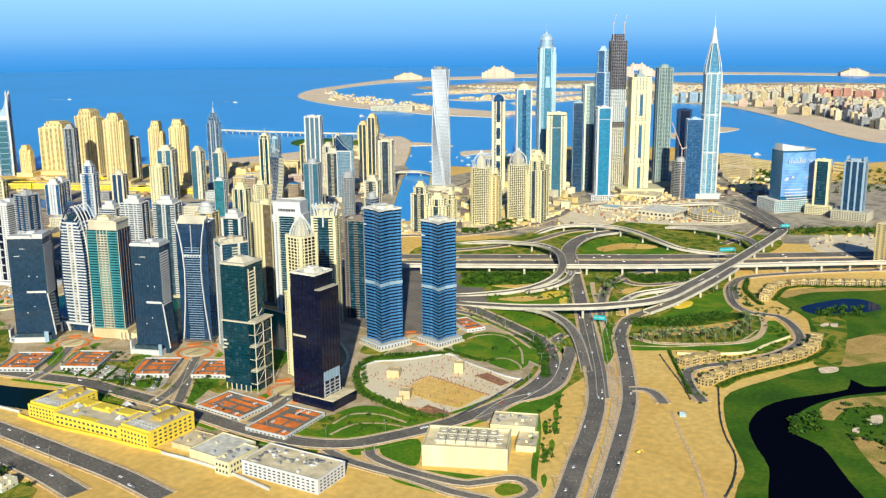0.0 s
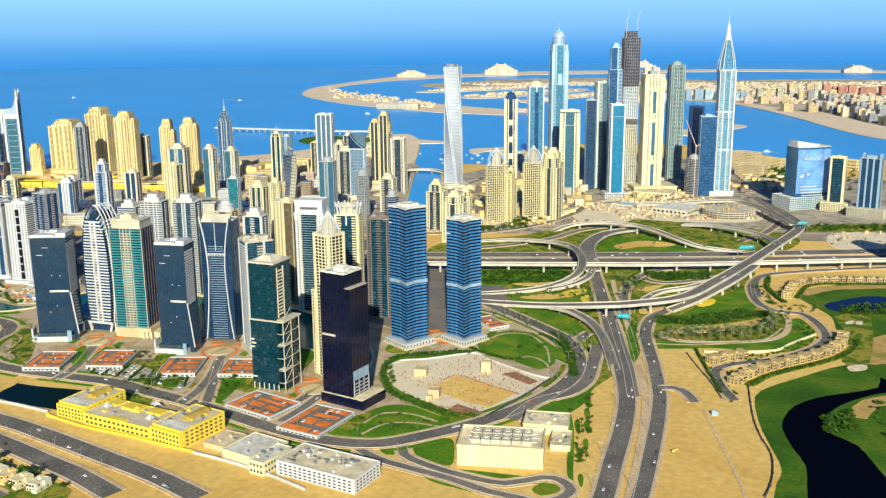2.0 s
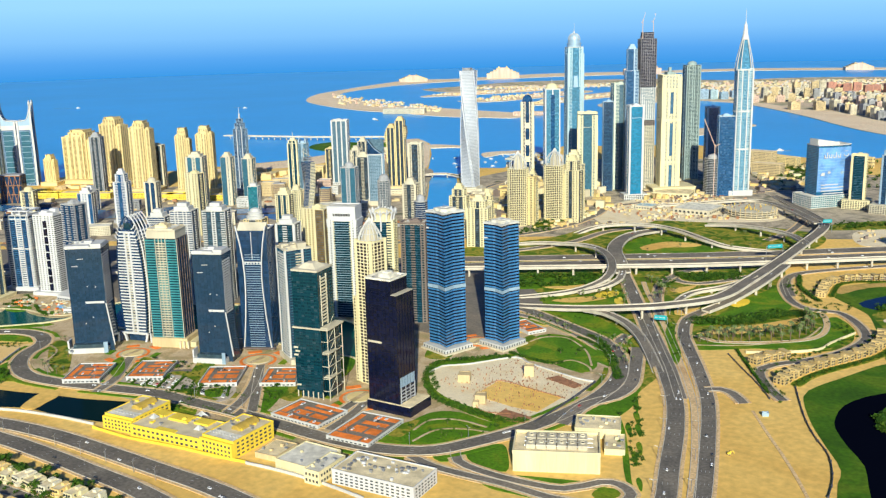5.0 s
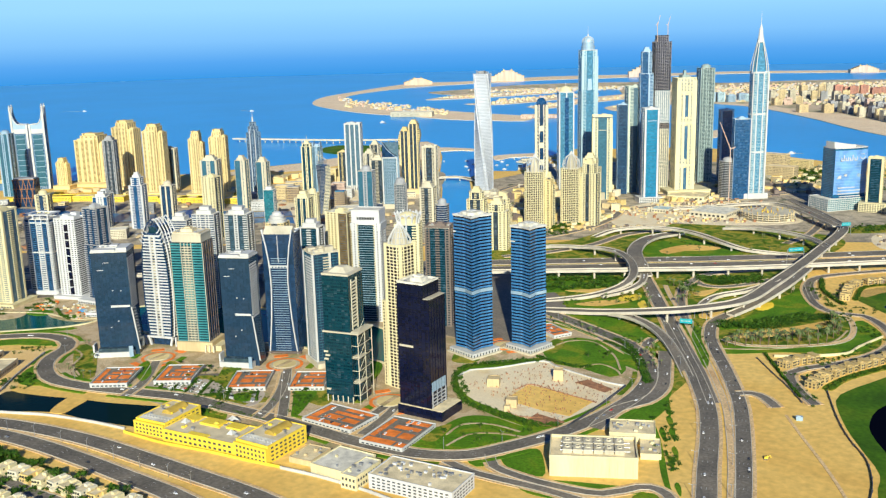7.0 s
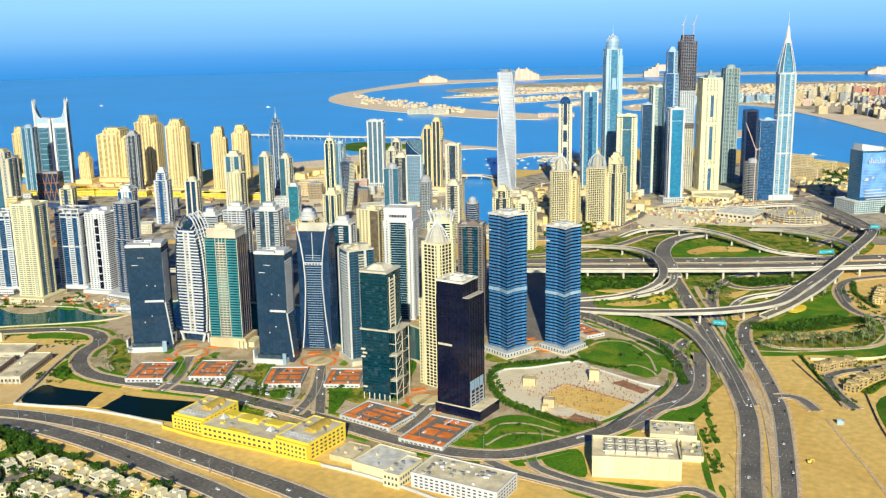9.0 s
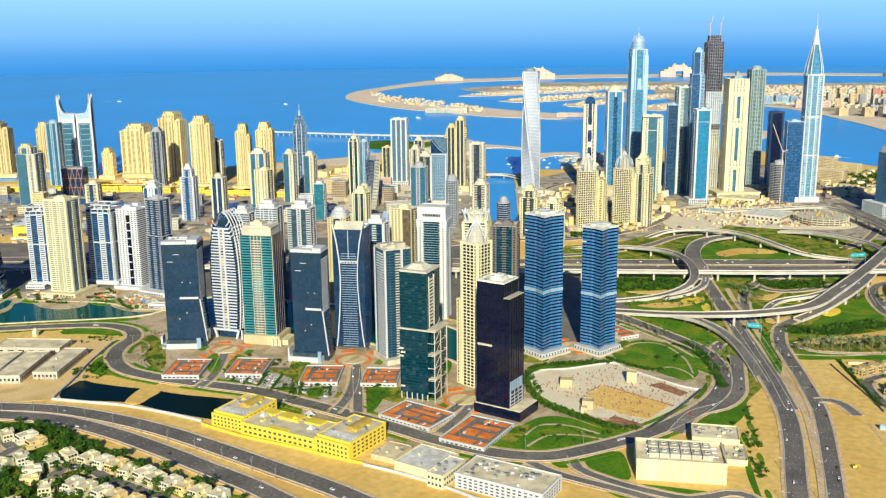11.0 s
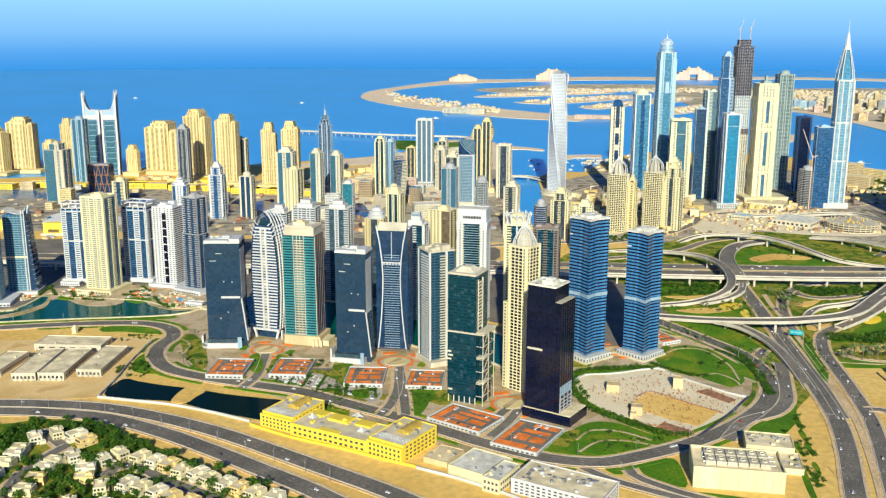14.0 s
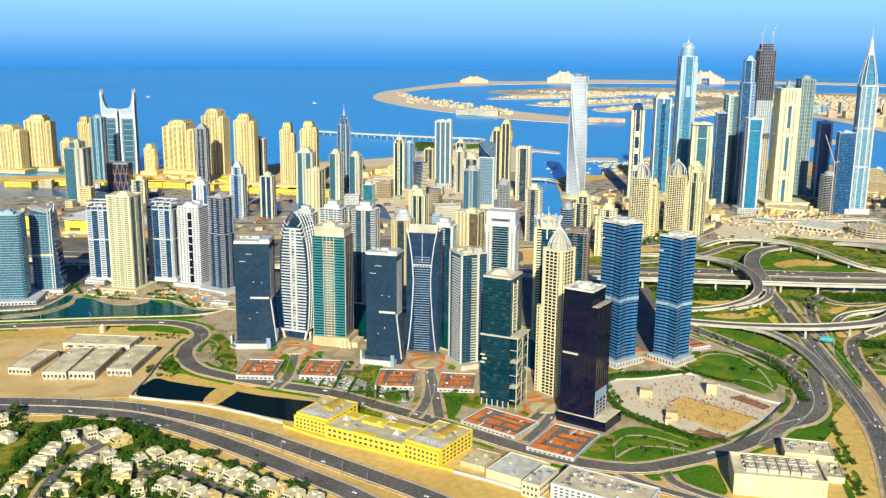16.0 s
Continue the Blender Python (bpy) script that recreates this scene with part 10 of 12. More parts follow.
for pts, wide in (([(-1048.4, 452.2), (-859.2, 583.0), (-695.7, 694.6)], 8), ([(-1056.4, 516.1), (-913.4, 625.7), (-797.4, 704.1), (-693.8, 774.0)], 8), ([(-836.5, 533.0), (-869.2, 583.3), (-894.2, 624.4)], 7), ([(-769.8, 577.1), (-805.1, 620.7), (-838.8, 665.5)], 6), ([(-705.3, 624.5), (-737.9, 667.6), (-776.6, 716.2)], 6)):
    road("town_street", pts, wide, "grey town street between low buildings", 0.2, 2, False)

# ---- low town between the highway and the sea ----
CITY_PATCHES = ((-922.4, 584.1, 26, 12, 8, STONE), (-859.5, 583.1, 30, 16, 6, GREY), (-792.5, 609.9, 24, 16, 9, STONE), (-713.2, 702.7, 22, 16, 12, STONE), (-785.5, 861.6, 22, 14, 16, TAN), (-691.8, 841.4, 24, 14, 9, TAN), (-726.2, 889.3, 16, 12, 18, PINK), (-630.8, 776.6, 26, 18, 14, STONE), (-817.3, 918.2, 22, 14, 10, TAN), (-633, 822.5, 24, 16, 8, STONE), (-762.6, 787.7, 16, 14, 10, WHITE))
for k, (x, y, w, d, h, m) in enumerate(CITY_PATCHES):
    hall("low_building", "low pale town building among taller towers", x, y, 24 + (k * 37) % 20, w, d, h, m, ROOFW, max(2, int(h / 1.8)), max(4, int(w / 1.7)), k, 6)
rng = random.Random(33)
placed = [(o.location.x, o.location.y) for o in scene.objects if o.parent is None and o.type == "EMPTY" and o.get("category") == "tower"]
A0, A1, A2, A3 = (Vector(p) for p in [(-1151.6, 658.2), (-653.8, 993.6), (-498.3, 746), (-938.9, 519.7)])
count = 0
while count < 24:
    a, b = rng.random(), rng.random() ** 1.4
    p = A0.lerp(A1, a).lerp(A3.lerp(A2, a), b)
    if any((p.x - q[0]) ** 2 + (p.y - q[1]) ** 2 < 24 ** 2 for q in placed) or in_canal(p.x, p.y):
        continue
    placed.append((p.x, p.y))
    count += 1
    w, d, h = rng.uniform(8, 17), rng.uniform(7, 13), rng.uniform(2.5, 11)
    hall("low_building", "small pale town building", p.x, p.y, rng.uniform(15, 45), w, d, h, rng.choice((STONE, TAN, GREY, BROWN, PALEBLUE, WHITE)), rng.choice((ROOF, GREY, ROOFW)), max(1, int(h / 1.8)), max(4, int(w / 1.7)), count, 3)
# yellow podium blocks under the beach towers
for k, (x, y) in enumerate([(-1039.8, 742.6), (-1013.5, 754.9), (-974, 764.2), (-935.3, 782.4), (-894.2, 788.2), (-872.1, 798.6), (-853.3, 807.5), (-832.1, 808.7)] + [(-1167.4, 650.1), (-1139.2, 685.3), (-1036.7, 738.7)]):
    hall("podium_block", "bright yellow podium block of the beach residences", x, y, 27, 34, 16, 6, GOLD, ROOF, 3, 18, k, 4)
hall("hotel", "wide sand-yellow beach hotel with tall bays", -826, 985, 24, 44, 15, 17, YELLOW, ROOF, 9, 24, 2, 6, "hotel")
hall("hotel", "sandy resort hotel near the shore", -307.2, 1295.7, -14, 34.8, 16.8, 21, TAN, ROOF, 10, 18, 2, 6, "hotel")
hall("hotel", "low sandy hotel wing", -284.8, 1227.7, -7.4, 36.8, 17.6, 14.7, TAN, ROOF, 7, 19, 2, 6, "hotel")
hall("hotel", "long yellow low hotel", -277.3, 1314.6, -16.8, 30.5, 11.8, 12.2, YELLOW, ROOF, 6, 16, 3, 6, "hotel")
hall("hotel", "long yellow low hotel", -181.2, 1336, -24.4, 16.3, 6.3, 13.3, YELLOW, ROOF, 3, 8, 4, 6, "hotel")
hall("site_hall", "low tan site hall with a white roof", -294.7, 947.9, -7.4, 38.3, 39.8, 5.2, STONE, ROOFW, 1, 8, 3, 4)
hall("site_office", "low teal-roofed site office in the yard", -349.2, 946.3, 1, 18.5, 17.6, 3.6, STONE, TEALPANEL, 1, 6, 3, 2)
hall("site_office", "low cream hall behind the building yard", -346.7, 1033.4, 4.7, 40.5, 33, 5.1, CREAM, ROOF, 1, 8, 5, 4)
x, y = -243.4, 951.4
t = tagged(empty("building_shell", x, y, 20), "round concrete shell under construction with open floors", "building shell")
for k in range(4):
    bm = bmesh.new()
    lathe(bm, [(27 - k * 0.6, k * 2.0 + 0.2), (27 - k * 0.6, k * 2.0 + 0.75)], 36)
    part("floor_slab", bm, STONE, t)
for k in range(30):
    a = k * math.tau / 30
    bm = bmesh.new()
    beam(bm, (25 * math.cos(a), 25 * math.sin(a), 0), (25 * math.cos(a), 25 * math.sin(a), 8.2), 0.4, 5)
    part("column", bm, TAN, t)
bm = bmesh.new()
lathe(bm, [(22, 0), (22, 6.2)], 30)
part("core", bm, BROWN, t)
rng = random.Random(6)
for k in range(40):
    a, r = rng.uniform(0, 6.28), rng.uniform(2, 23)
    bm = bmesh.new()
    beam(bm, (r * math.cos(a), r * math.sin(a), 6.6), (r * math.cos(a), r * math.sin(a), rng.uniform(7.5, 9.5)), 0.35, 4)
    part("starter_column", bm, RUST if k % 2 else GOLD, t)


def clutter(corners, n, seed, mats, size=(0.8, 3.2), high=(0.6, 3.0), name="site_clutter", label="stacks, huts and bins strewn over the building yard"):
    """Stacked boxes and huts that nobody could count."""
    rg = random.Random(seed)
    c = [Vector(p) for p in corners]
    for j, mat in enumerate(mats):
        bm = bmesh.new()
        for _ in range(n // len(mats)):
            a, b = rg.random(), rg.random()
            p = c[0].lerp(c[1], a).lerp(c[3].lerp(c[2], a), b)
            if in_canal(p.x, p.y):
                continue
            s, e, an = rg.uniform(*size), rg.uniform(*size), rg.uniform(0, 1.5)
            q = [(p.x + x * math.cos(an) - y * math.sin(an), p.y + x * math.sin(an) + y * math.cos(an)) for x, y in rect(s, e)]
            prism(bm, q, 0, rg.uniform(*high))
        tagged(link(name, bm, mat), label, "clutter", "", "stuff")


clutter([(-374.7, 983.9), (-307.7, 1044.5), (-203.7, 943.3), (-320.7, 883)], 260, 1, (TAN, SANDSTONE, RUST, BROWN, STONE))
clutter([(-475.5, 771.9), (-442.7, 844.2), (-316.8, 864.8), (-338.2, 845.4)], 80, 2, (TAN, SANDSTONE, BROWN))
clutter([(-396.8, 914.1), (-353.9, 1033.9), (-264.4, 1044.1), (-312, 867.2)], 200, 3, (TAN, SANDSTONE, STONE, RUST))
clutter([(-140.2, 909.1), (-83.8, 948.4), (-76.5, 880.7), (-130.2, 851.2)], 40, 4, (TAN, SANDSTONE, BROWN))
clutter([(-493.2, 793.9), (-472, 853.4), (-451.7, 830), (-468.3, 769.6)], 40, 5, (CREAM, SANDSTONE), (4, 7), (2, 4), "small_house", "small cream houses between the marina towers")
clutter([(-418, 843.3), (-405.4, 920.6), (-386.7, 894.7), (-395.6, 817.2)], 40, 6, (CREAM, SANDSTONE), (4, 7), (2, 4), "small_house", "small cream houses between the marina towers")
clutter([(-779.6, 598.4), (-511.9, 748.1), (-615.7, 941), (-925.8, 773.4)], 200, 7, (TAN, GREY, BROWN, RUST), (2, 7), (0.8, 3.5), "town_roof", "low roofs and sheds between the towers")
clutter([(-905.6, 462.8), (-769.1, 562.7), (-911.2, 738.7), (-1108.5, 596.3)], 110, 8, (TAN, GREY, BROWN, RUST), (2, 7), (0.8, 3.5), "town_roof", "low roofs and sheds between the towers")
clutter([(-573.4, 960.8), (-497.4, 1170.1), (-387.5, 940.1), (-453.2, 813.4)], 210, 11, (SANDSTONE, TAN, STONE, CREAM, BROWN), (3, 10), (1.5, 9), "low_roof", "low houses and podium roofs round the marina towers")
clutter([(-439.8, 1092.3), (-292.1, 1251.7), (-219.4, 1126.5), (-368, 975.6)], 150, 12, (SANDSTONE, TAN, STONE, BROWN), (3, 9), (1.2, 5), "low_roof", "low houses and podium roofs round the marina towers")
clutter([(-315.2, 1297.6), (-212.6, 1366.8), (-186.2, 1186), (-268.1, 1125.5)], 90, 13, (SANDSTONE, CREAM, TAN), (4, 10), (2, 5), "low_roof", "low houses among trees near the shore")
clutter([(-515.6, 776.7), (-488.4, 809), (-430.7, 765.2), (-485.9, 723.9)], 60, 14, (SANDSTONE, TAN, STONE), (3, 8), (1.5, 5), "low_roof", "low houses beside the canal basin")
clutter([(-1150, 690), (-1090, 800), (-830, 920), (-800, 850)], 60, 15, (GOLD, YELLOW, TAN), (5, 12), (2, 5), "podium_roof", "yellow podium roofs at the foot of the beach towers")
clutter([(-907.3, 1185.1), (-907.1, 1332.0), (-822.2, 1247.5), (-798.1, 1067.7)], 70, 18, (SANDSTONE, CREAM, PINK, STONE), (4, 11), (2, 6), "low_roof", "low cream and pink houses on the harbour headland")
clutter([(-884.6, 947.6), (-789.3, 988.2), (-850, 1060), (-945, 1020)], 50, 16, (YELLOW, TAN), (6, 15), (3, 9), "beach_house", "sand-yellow low hotel wings behind the beach")
clutter([(-672.8, 1262.5), (-635.2, 1391.2), (-565.1, 1261.7), (-621.7, 1173.2)], 60, 9, (WHITE, STONE), (3, 8), (1.5, 4), "harbour_shed", "sheds and stacked boats on the harbour apron")

# lakeside promenade, terraces and pool
bm = bmesh.new()
strip(bm, smooth_path(LAKE_EDGE + LAKE_EDGE[:1], 4), -0.8, 0.8, 0.1, 0.75)
tagged(link("promenade_wall", bm, CREAM), "low cream quay wall round the lake", "wall", "", "structure")
for k, corners in enumerate(([(-694.8, 373.6), (-702.5, 397.9), (-657.2, 406.3), (-656.8, 379.9)], [(-643.1, 398.1), (-656.9, 426.1), (-642.6, 424.9), (-627.9, 407.5)], [(-629.8, 413.7), (-623.4, 430.4), (-583.2, 415.4), (-589.7, 395.9)], [(-704.0, 343.6), (-730.4, 364.2), (-706.8, 375.6), (-696.6, 357.1)])):
    clutter(corners, 60, 40 + k, (WHITE, CREAM, TAN, REDROOF, STONE), (0.7, 2.6), (0.5, 1.5), "terrace_clutter", "planters, parasols and low walls on the lakeside terraces")
hall("podium_pavilion", "long white pavilion on the lakeside terrace", -706.9, 401.2, 26, 15, 5, 2.6, BRIGHT, ROOFW, 1, 8, 2, 1)
hall("podium_pavilion", "cream pavilion below a cream tower", -672.7, 387.2, 24, 8, 5, 2.6, CREAM, ROOFW, 1, 5, 3, 1)
hall("podium_pavilion", "white pavilion beside the pool", -585.5, 411.0, 20, 13, 5, 2.8, BRIGHT, ROOFW, 1, 8, 4, 1)
sheet("pool", [(-605.6 + a, 416.4 + b) for a, b in ngon(3.2, 16)], 0.6, SEA, "small bright blue swimming pool", depth=0.4)

# ---- far shore and islands ----
def far_block(x, y, ang, w, d, h, wall, gl, label):
    """An apartment block with rows of small windows, a parapet and a roof house."""
    bm = bmesh.new()
    box(bm, -w / 2, w / 2, -d / 2, d / 2, 0, h)
    box(bm, -w * 0.2, w * 0.15, -d * 0.25, d * 0.25, h, h + 2.5)
    box(bm, -w * 0.53, -w * 0.3, -d * 0.56, d * 0.56, 0, h + 1.2)
    box(bm, w * 0.3, w * 0.53, -d * 0.56, d * 0.56, 0, h + 1.2)
    t = tagged(link("apartment_block", bm, wall), label, "building", "far shore blocks")
    t.matrix_basis = pose(x, y, 0, 0, 0, ang)
    bm = bmesh.new()
    for k in range(max(2, int(h / 2.2))):
        z = 1.0 + k * 2.2
        for i in range(int(w / 2.6)):
            a = -w / 2 + 1.3 + i * 2.6
            e = d * (0.56 if abs(a) > w * 0.3 else 0.5)
            box(bm, a - 0.7, a + 0.7, -e - 0.08, -e + 0.05, z, z + 1.1)
        for i in range(int(d / 2.8)):
            a = -d / 2 + 1.4 + i * 2.8
            for q in (-1, 1):
                box(bm, q * w * 0.53 - 0.07, q * w * 0.53 + 0.07, a - 0.7, a + 0.7, z, z + 1.1)
    part("glazing", bm, gl, t, "", True)


rng = random.Random(70)
REDDISH = material("red_brown_plaster", (0.50, 0.24, 0.17), 0.7, 0, 0.1, 0.1, 3, 0, 0.3, 0.08, None, True)
# Stone, tan and pink walls are muted here to paint in distant haze.
for (ax, ay), (bx, by), n, w, h, mats, label in (((-790, 2440), (-600, 2530), 10, 17, 21, (PALEBLUE, PALEBLUE, TEALPANEL), "pale blue apartment block on the far shore"), ((-432, 2209), (-386, 2219), 2, 24, 19, (TAN,), "sand-yellow apartment block on the far shore"), ((-560, 2400), (-480, 2440), 4, 17, 17, (PINK, TAN), "tan apartment block on the far shore"), ((-560, 2500), (-460, 2760), 7, 14, 29, (STONE, TAN), "stone-coloured apartment tower on the far shore"), ((-455, 2848), (-308, 2816), 7, 20, 22, (REDDISH,), "red-brown apartment block on the far shore"), ((-500, 2600), (-360, 2500), 6, 16, 24, (STONE, TAN, GREY), "stone-coloured apartment tower on the far shore"), ((-395, 2300), (-200, 1960), 13, 15, 19, (STONE, GREY, TAN), "stone-coloured block on the far shore"), ((-385, 2390), (-205, 2060), 12, 15, 24, (STONE, GREY, PINK), "stone-coloured block on the far shore"), ((-370, 2480), (-215, 2190), 10, 16, 24, (TAN, STONE, GREY), "tan apartment tower on the far shore")):
    for k in range(n):
        f = k / max(1, n - 1)
        far_block(ax + (bx - ax) * f + rng.uniform(-5, 5), ay + (by - ay) * f + rng.uniform(-9, 9), rng.uniform(8, 40), w * rng.uniform(0.8, 1.25), 14 * rng.uniform(0.8, 1.2), h * rng.uniform(0.75, 1.2), mats[k % len(mats)], G_DARK, label)
rng = random.Random(77)
carpets = (([(-1118.4, 3128.4), (-354.2, 3460.6), (-234.6, 2349.3), (-696.8, 2515.6)], 1500), ([(-1616.3, 2849.1), (-989.7, 3273.8), (-918.9, 3024.3), (-1511.3, 2811.1)], 420), ([(-1549.7, 2508.7), (-1324.6, 2890.5), (-1279.9, 2809.8), (-1448, 2537.6)], 160), ([(-1900, 2480), (-1261.7, 2078.3), (-1189, 1958.7), (-1600, 2110)], 160), ([(-1114.6, 2243), (-998.3, 2717.4), (-966.4, 2649), (-1058.4, 2241.1)], 90), ([(-1330, 2330), (-1240, 2690), (-1120, 2690), (-1230, 2300)], 110), ([(-900, 2270), (-850, 2560), (-770, 2540), (-830, 2200)], 80))
spots = []
for corners, n in carpets:
    c = [Vector(p) for p in corners]
    for k in range(n):
        a, b = rng.random(), rng.random()
        spots.append(c[0].lerp(c[1], a).lerp(c[3].lerp(c[2], a), b))
for j, (mat, high) in enumerate(((STONE, 6), (CREAM, 5), (PINK, 5), (WHITE, 5), (TAN, 7))):
    bm = bmesh.new()
    for q in spots[j::5]:
        u, v, h = rng.uniform(2, 4.6), rng.uniform(2, 4), high * rng.uniform(0.4, 0.8)
        box(bm, q.x - u, q.x + u, q.y - v, q.y + v, 0, h)
        box(bm, q.x - u * 0.5, q.x + u * 0.4, q.y - v * 0.6, q.y + v * 0.5, h, h + 1.0)
    tagged(link("far_town", bm, mat), "countless small pale houses on the far shore and islands", "town", "", "stuff")


def resort(x, y, ang, w, h, label, gap=True):
    t = tagged(empty("resort_hotel", x, y, ang), label, "hotel")
    for s in (-1, 1):
        for k in range(4):
            a0, a1 = s * (w * 0.1 + k * w * 0.1), s * (w * 0.2 + k * w * 0.1)
            block(t, "wing", PINK, min(a0, a1), max(a0, a1), -14, 14, 0, h * (1 - 0.16 * k) - 2)
            block(t, "cornice", TAN, min(a0, a1) - 0.5, max(a0, a1) + 0.5, -14.6, 14.6, h * (1 - 0.16 * k) - 2, h * (1 - 0.16 * k))
    block(t, "bridge", PINK, -w * 0.1, w * 0.1, -13.5, 13.5, h * 0.5 if gap else 0, h * 1.05)
    for s in (-1, 1):
        bm = bmesh.new()
        lathe(bm, [(w * 0.045, h), (w * 0.03, h * 1.12), (0.3, h * 1.2)], 10, s * w * 0.12, 0)
        part("turret", bm, TAN, t)


resort(-1316.4, 3794.4, 28, 150, 46, "distant pink resort hotel with an arched gap")
resort(-1786, 3473.2, 28, 130, 40, "distant pink resort hotel under construction", False)
resort(-2042.2, 3200.6, 40, 110, 24, "distant pale hotel on the crescent", False)
resort(-548.5, 4154.7, 28, 110, 26, "distant pale hotel on the crescent", False)
hall("pavilion", "wide white hotel block on the crescent", -1264.5, 1915.7, 20, 100, 30, 11, STONE, ROOFW, 4, 30, 1, 4)
hall("pavilion", "low tan block on the crescent", -948.9, 1946, 20, 80, 24, 7, PINK, ROOF, 3, 24, 2, 4)
flyover("breakwater", [(-1298.8, 1335.4, 6.5), (-1210.6, 1349.7, 6.5), (-1118.7, 1366.2, 6.5), (-1035.3, 1389.8, 6.5), (-976.5, 1433.6, 4), (-953.6, 1401.8, 1.6)], 9, "long pale pier on piles in the sea", 1, 10, CONCRETE)
sheet("island_lawn", [(-1045.7, 1269.2), (-1070.9, 1322.3), (-1050.8, 1359), (-988.5, 1356.1), (-955.5, 1289.6), (-981.4, 1245.1)], 0, GRASS, "green reclaimed lawn by the shore", True, 10, depth=2.5)
sheet("jetty", [(-872.9, 1376.4), (-835.1, 1383.2), (-792.2, 1374.9), (-781.4, 1354.1), (-819.6, 1354.9), (-848.7, 1334.3)], 0.0, BEACH, "sandy breakwater at the harbour mouth", True, 10, depth=2.5)
sheet("jetty", [(-732.8, 1302.8), (-716.2, 1333.1), (-682.5, 1355.3), (-667.9, 1323), (-696.9, 1303), (-705.7, 1262.5)], 0.0, BEACH, "sandy breakwater at the harbour mouth", True, 10, depth=2.5)
flyover("canal_bridge", [(-694.8, 1049.5, 2), (-680.8, 1052.1, 4), (-663.6, 1058, 5), (-648.6, 1061.1, 4), (-625.7, 1053.8, 2)], 8, "low white road bridge across the canal", 2, 16)


def boat(x, y, ang, s):
    t = tagged(empty("yacht", x, y, ang, -0.8), "white motor yacht moored in the harbour", "boat", "moored yachts")
    bm = bmesh.new()
    hull = [(-0.5, -0.15), (0.2, -0.16), (0.5, 0), (0.2, 0.16), (-0.5, 0.15)]
    prism(bm, [(a * s * 0.9, b * s * 0.8) for a, b in hull], 0, s * 0.14, [(a * s, b * s) for a, b in hull])
    part("hull", bm, WHITE, t)
    block(t, "cabin", WHITE, -s * 0.3, s * 0.15, -s * 0.1, s * 0.1, s * 0.14, s * 0.26)
    block(t, "flybridge", PALEBLUE, -s * 0.2, s * 0.05, -s * 0.07, s * 0.07, s * 0.26, s * 0.32)


for k, (x, y) in enumerate([(-714.3, 1183), (-693.1, 1153.8), (-704.7, 1241.6), (-680.1, 1211.3), (-689.3, 1248.3), (-665.1, 1217.9), (-688.1, 1284.6), (-686, 1300.2), (-680.9, 1309.9), (-667.3, 1300.9), (-662.2, 1310.4), (-650.6, 1178.9), (-620.1, 1271.4), (-598.7, 1233.9), (-579.1, 1192.1), (-512.4, 794), (-518.8, 797.4), (-744.3, 1238.7), (-716.1, 1209), (-775.8, 1225)]):
    boat(x, y, (k * 53) % 180, 7)
# wakes and boats out at sea
for p in ([(-1802.1, 1958.8), (-1827.2, 1971.4), (-1862.3, 1981.3)], [(-2323.4, 1839.8), (-2374.7, 1832), (-2400.4, 1812.8)], [(-319.2, 1479.3), (-304.3, 1485.7)], [(-1247.5, 1763), (-1224.6, 1741.8)]):
    boat(*p[0], 30, 12)
    bm = bmesh.new()
    strip(bm, [Vector((*q, -0.78)) for q in p], -2.2, 2.2, 0, 0.1)
    tagged(link("boat_wake", bm, PAINT), "thin white wake behind a boat", "wake", "", "structure")
x, y = -805.9, 562.9
t = tagged(empty("station_hall", x, y, 28), "golden station hall under a curved white roof", "station")
block(t, "wall", GOLD, -13, 13, -6, 6, 0, 9)
block(t, "glass_front", G_NAVY, -10, 10, -6.2, -6, 1, 4.5)
bm = bmesh.new()
rows = [[bm.verts.new((-15 + i * 3, yy, 9.2 + 3.2 * math.sin(math.pi * i / 10) + dz)) for yy, dz in ((-7, 0), (7, 0), (7, 0.4), (-7, 0.4))] for i in range(11)]
for u, v in zip(rows, rows[1:]):
    for j in range(4):
        bm.faces.new((u[j], u[(j + 1) % 4], v[(j + 1) % 4], v[j]))
bm.faces.new(rows[0][::-1])
bm.faces.new(rows[-1])
bmesh.ops.recalc_face_normals(bm, faces=bm.faces)
part("curved_roof", bm, WHITE, t)


# ---- planting ----
LEAF = ground_material("leaves", ((0.3, (0.022, 0.070, 0.006)), (0.5, (0.045, 0.110, 0.008)), (0.7, (0.09, 0.15, 0.012))), 0.25, 0.7, 3, 0)
PALM = ground_material("palm_leaves", ((0.3, (0.07, 0.11, 0.03)), (0.5, (0.13, 0.17, 0.06)), (0.7, (0.20, 0.23, 0.10))), 0.25, 0.7, 3, 0)
BARK = material("bark", (0.16, 0.11, 0.07), 0.9, 0, 0.2, 0.6, 4)


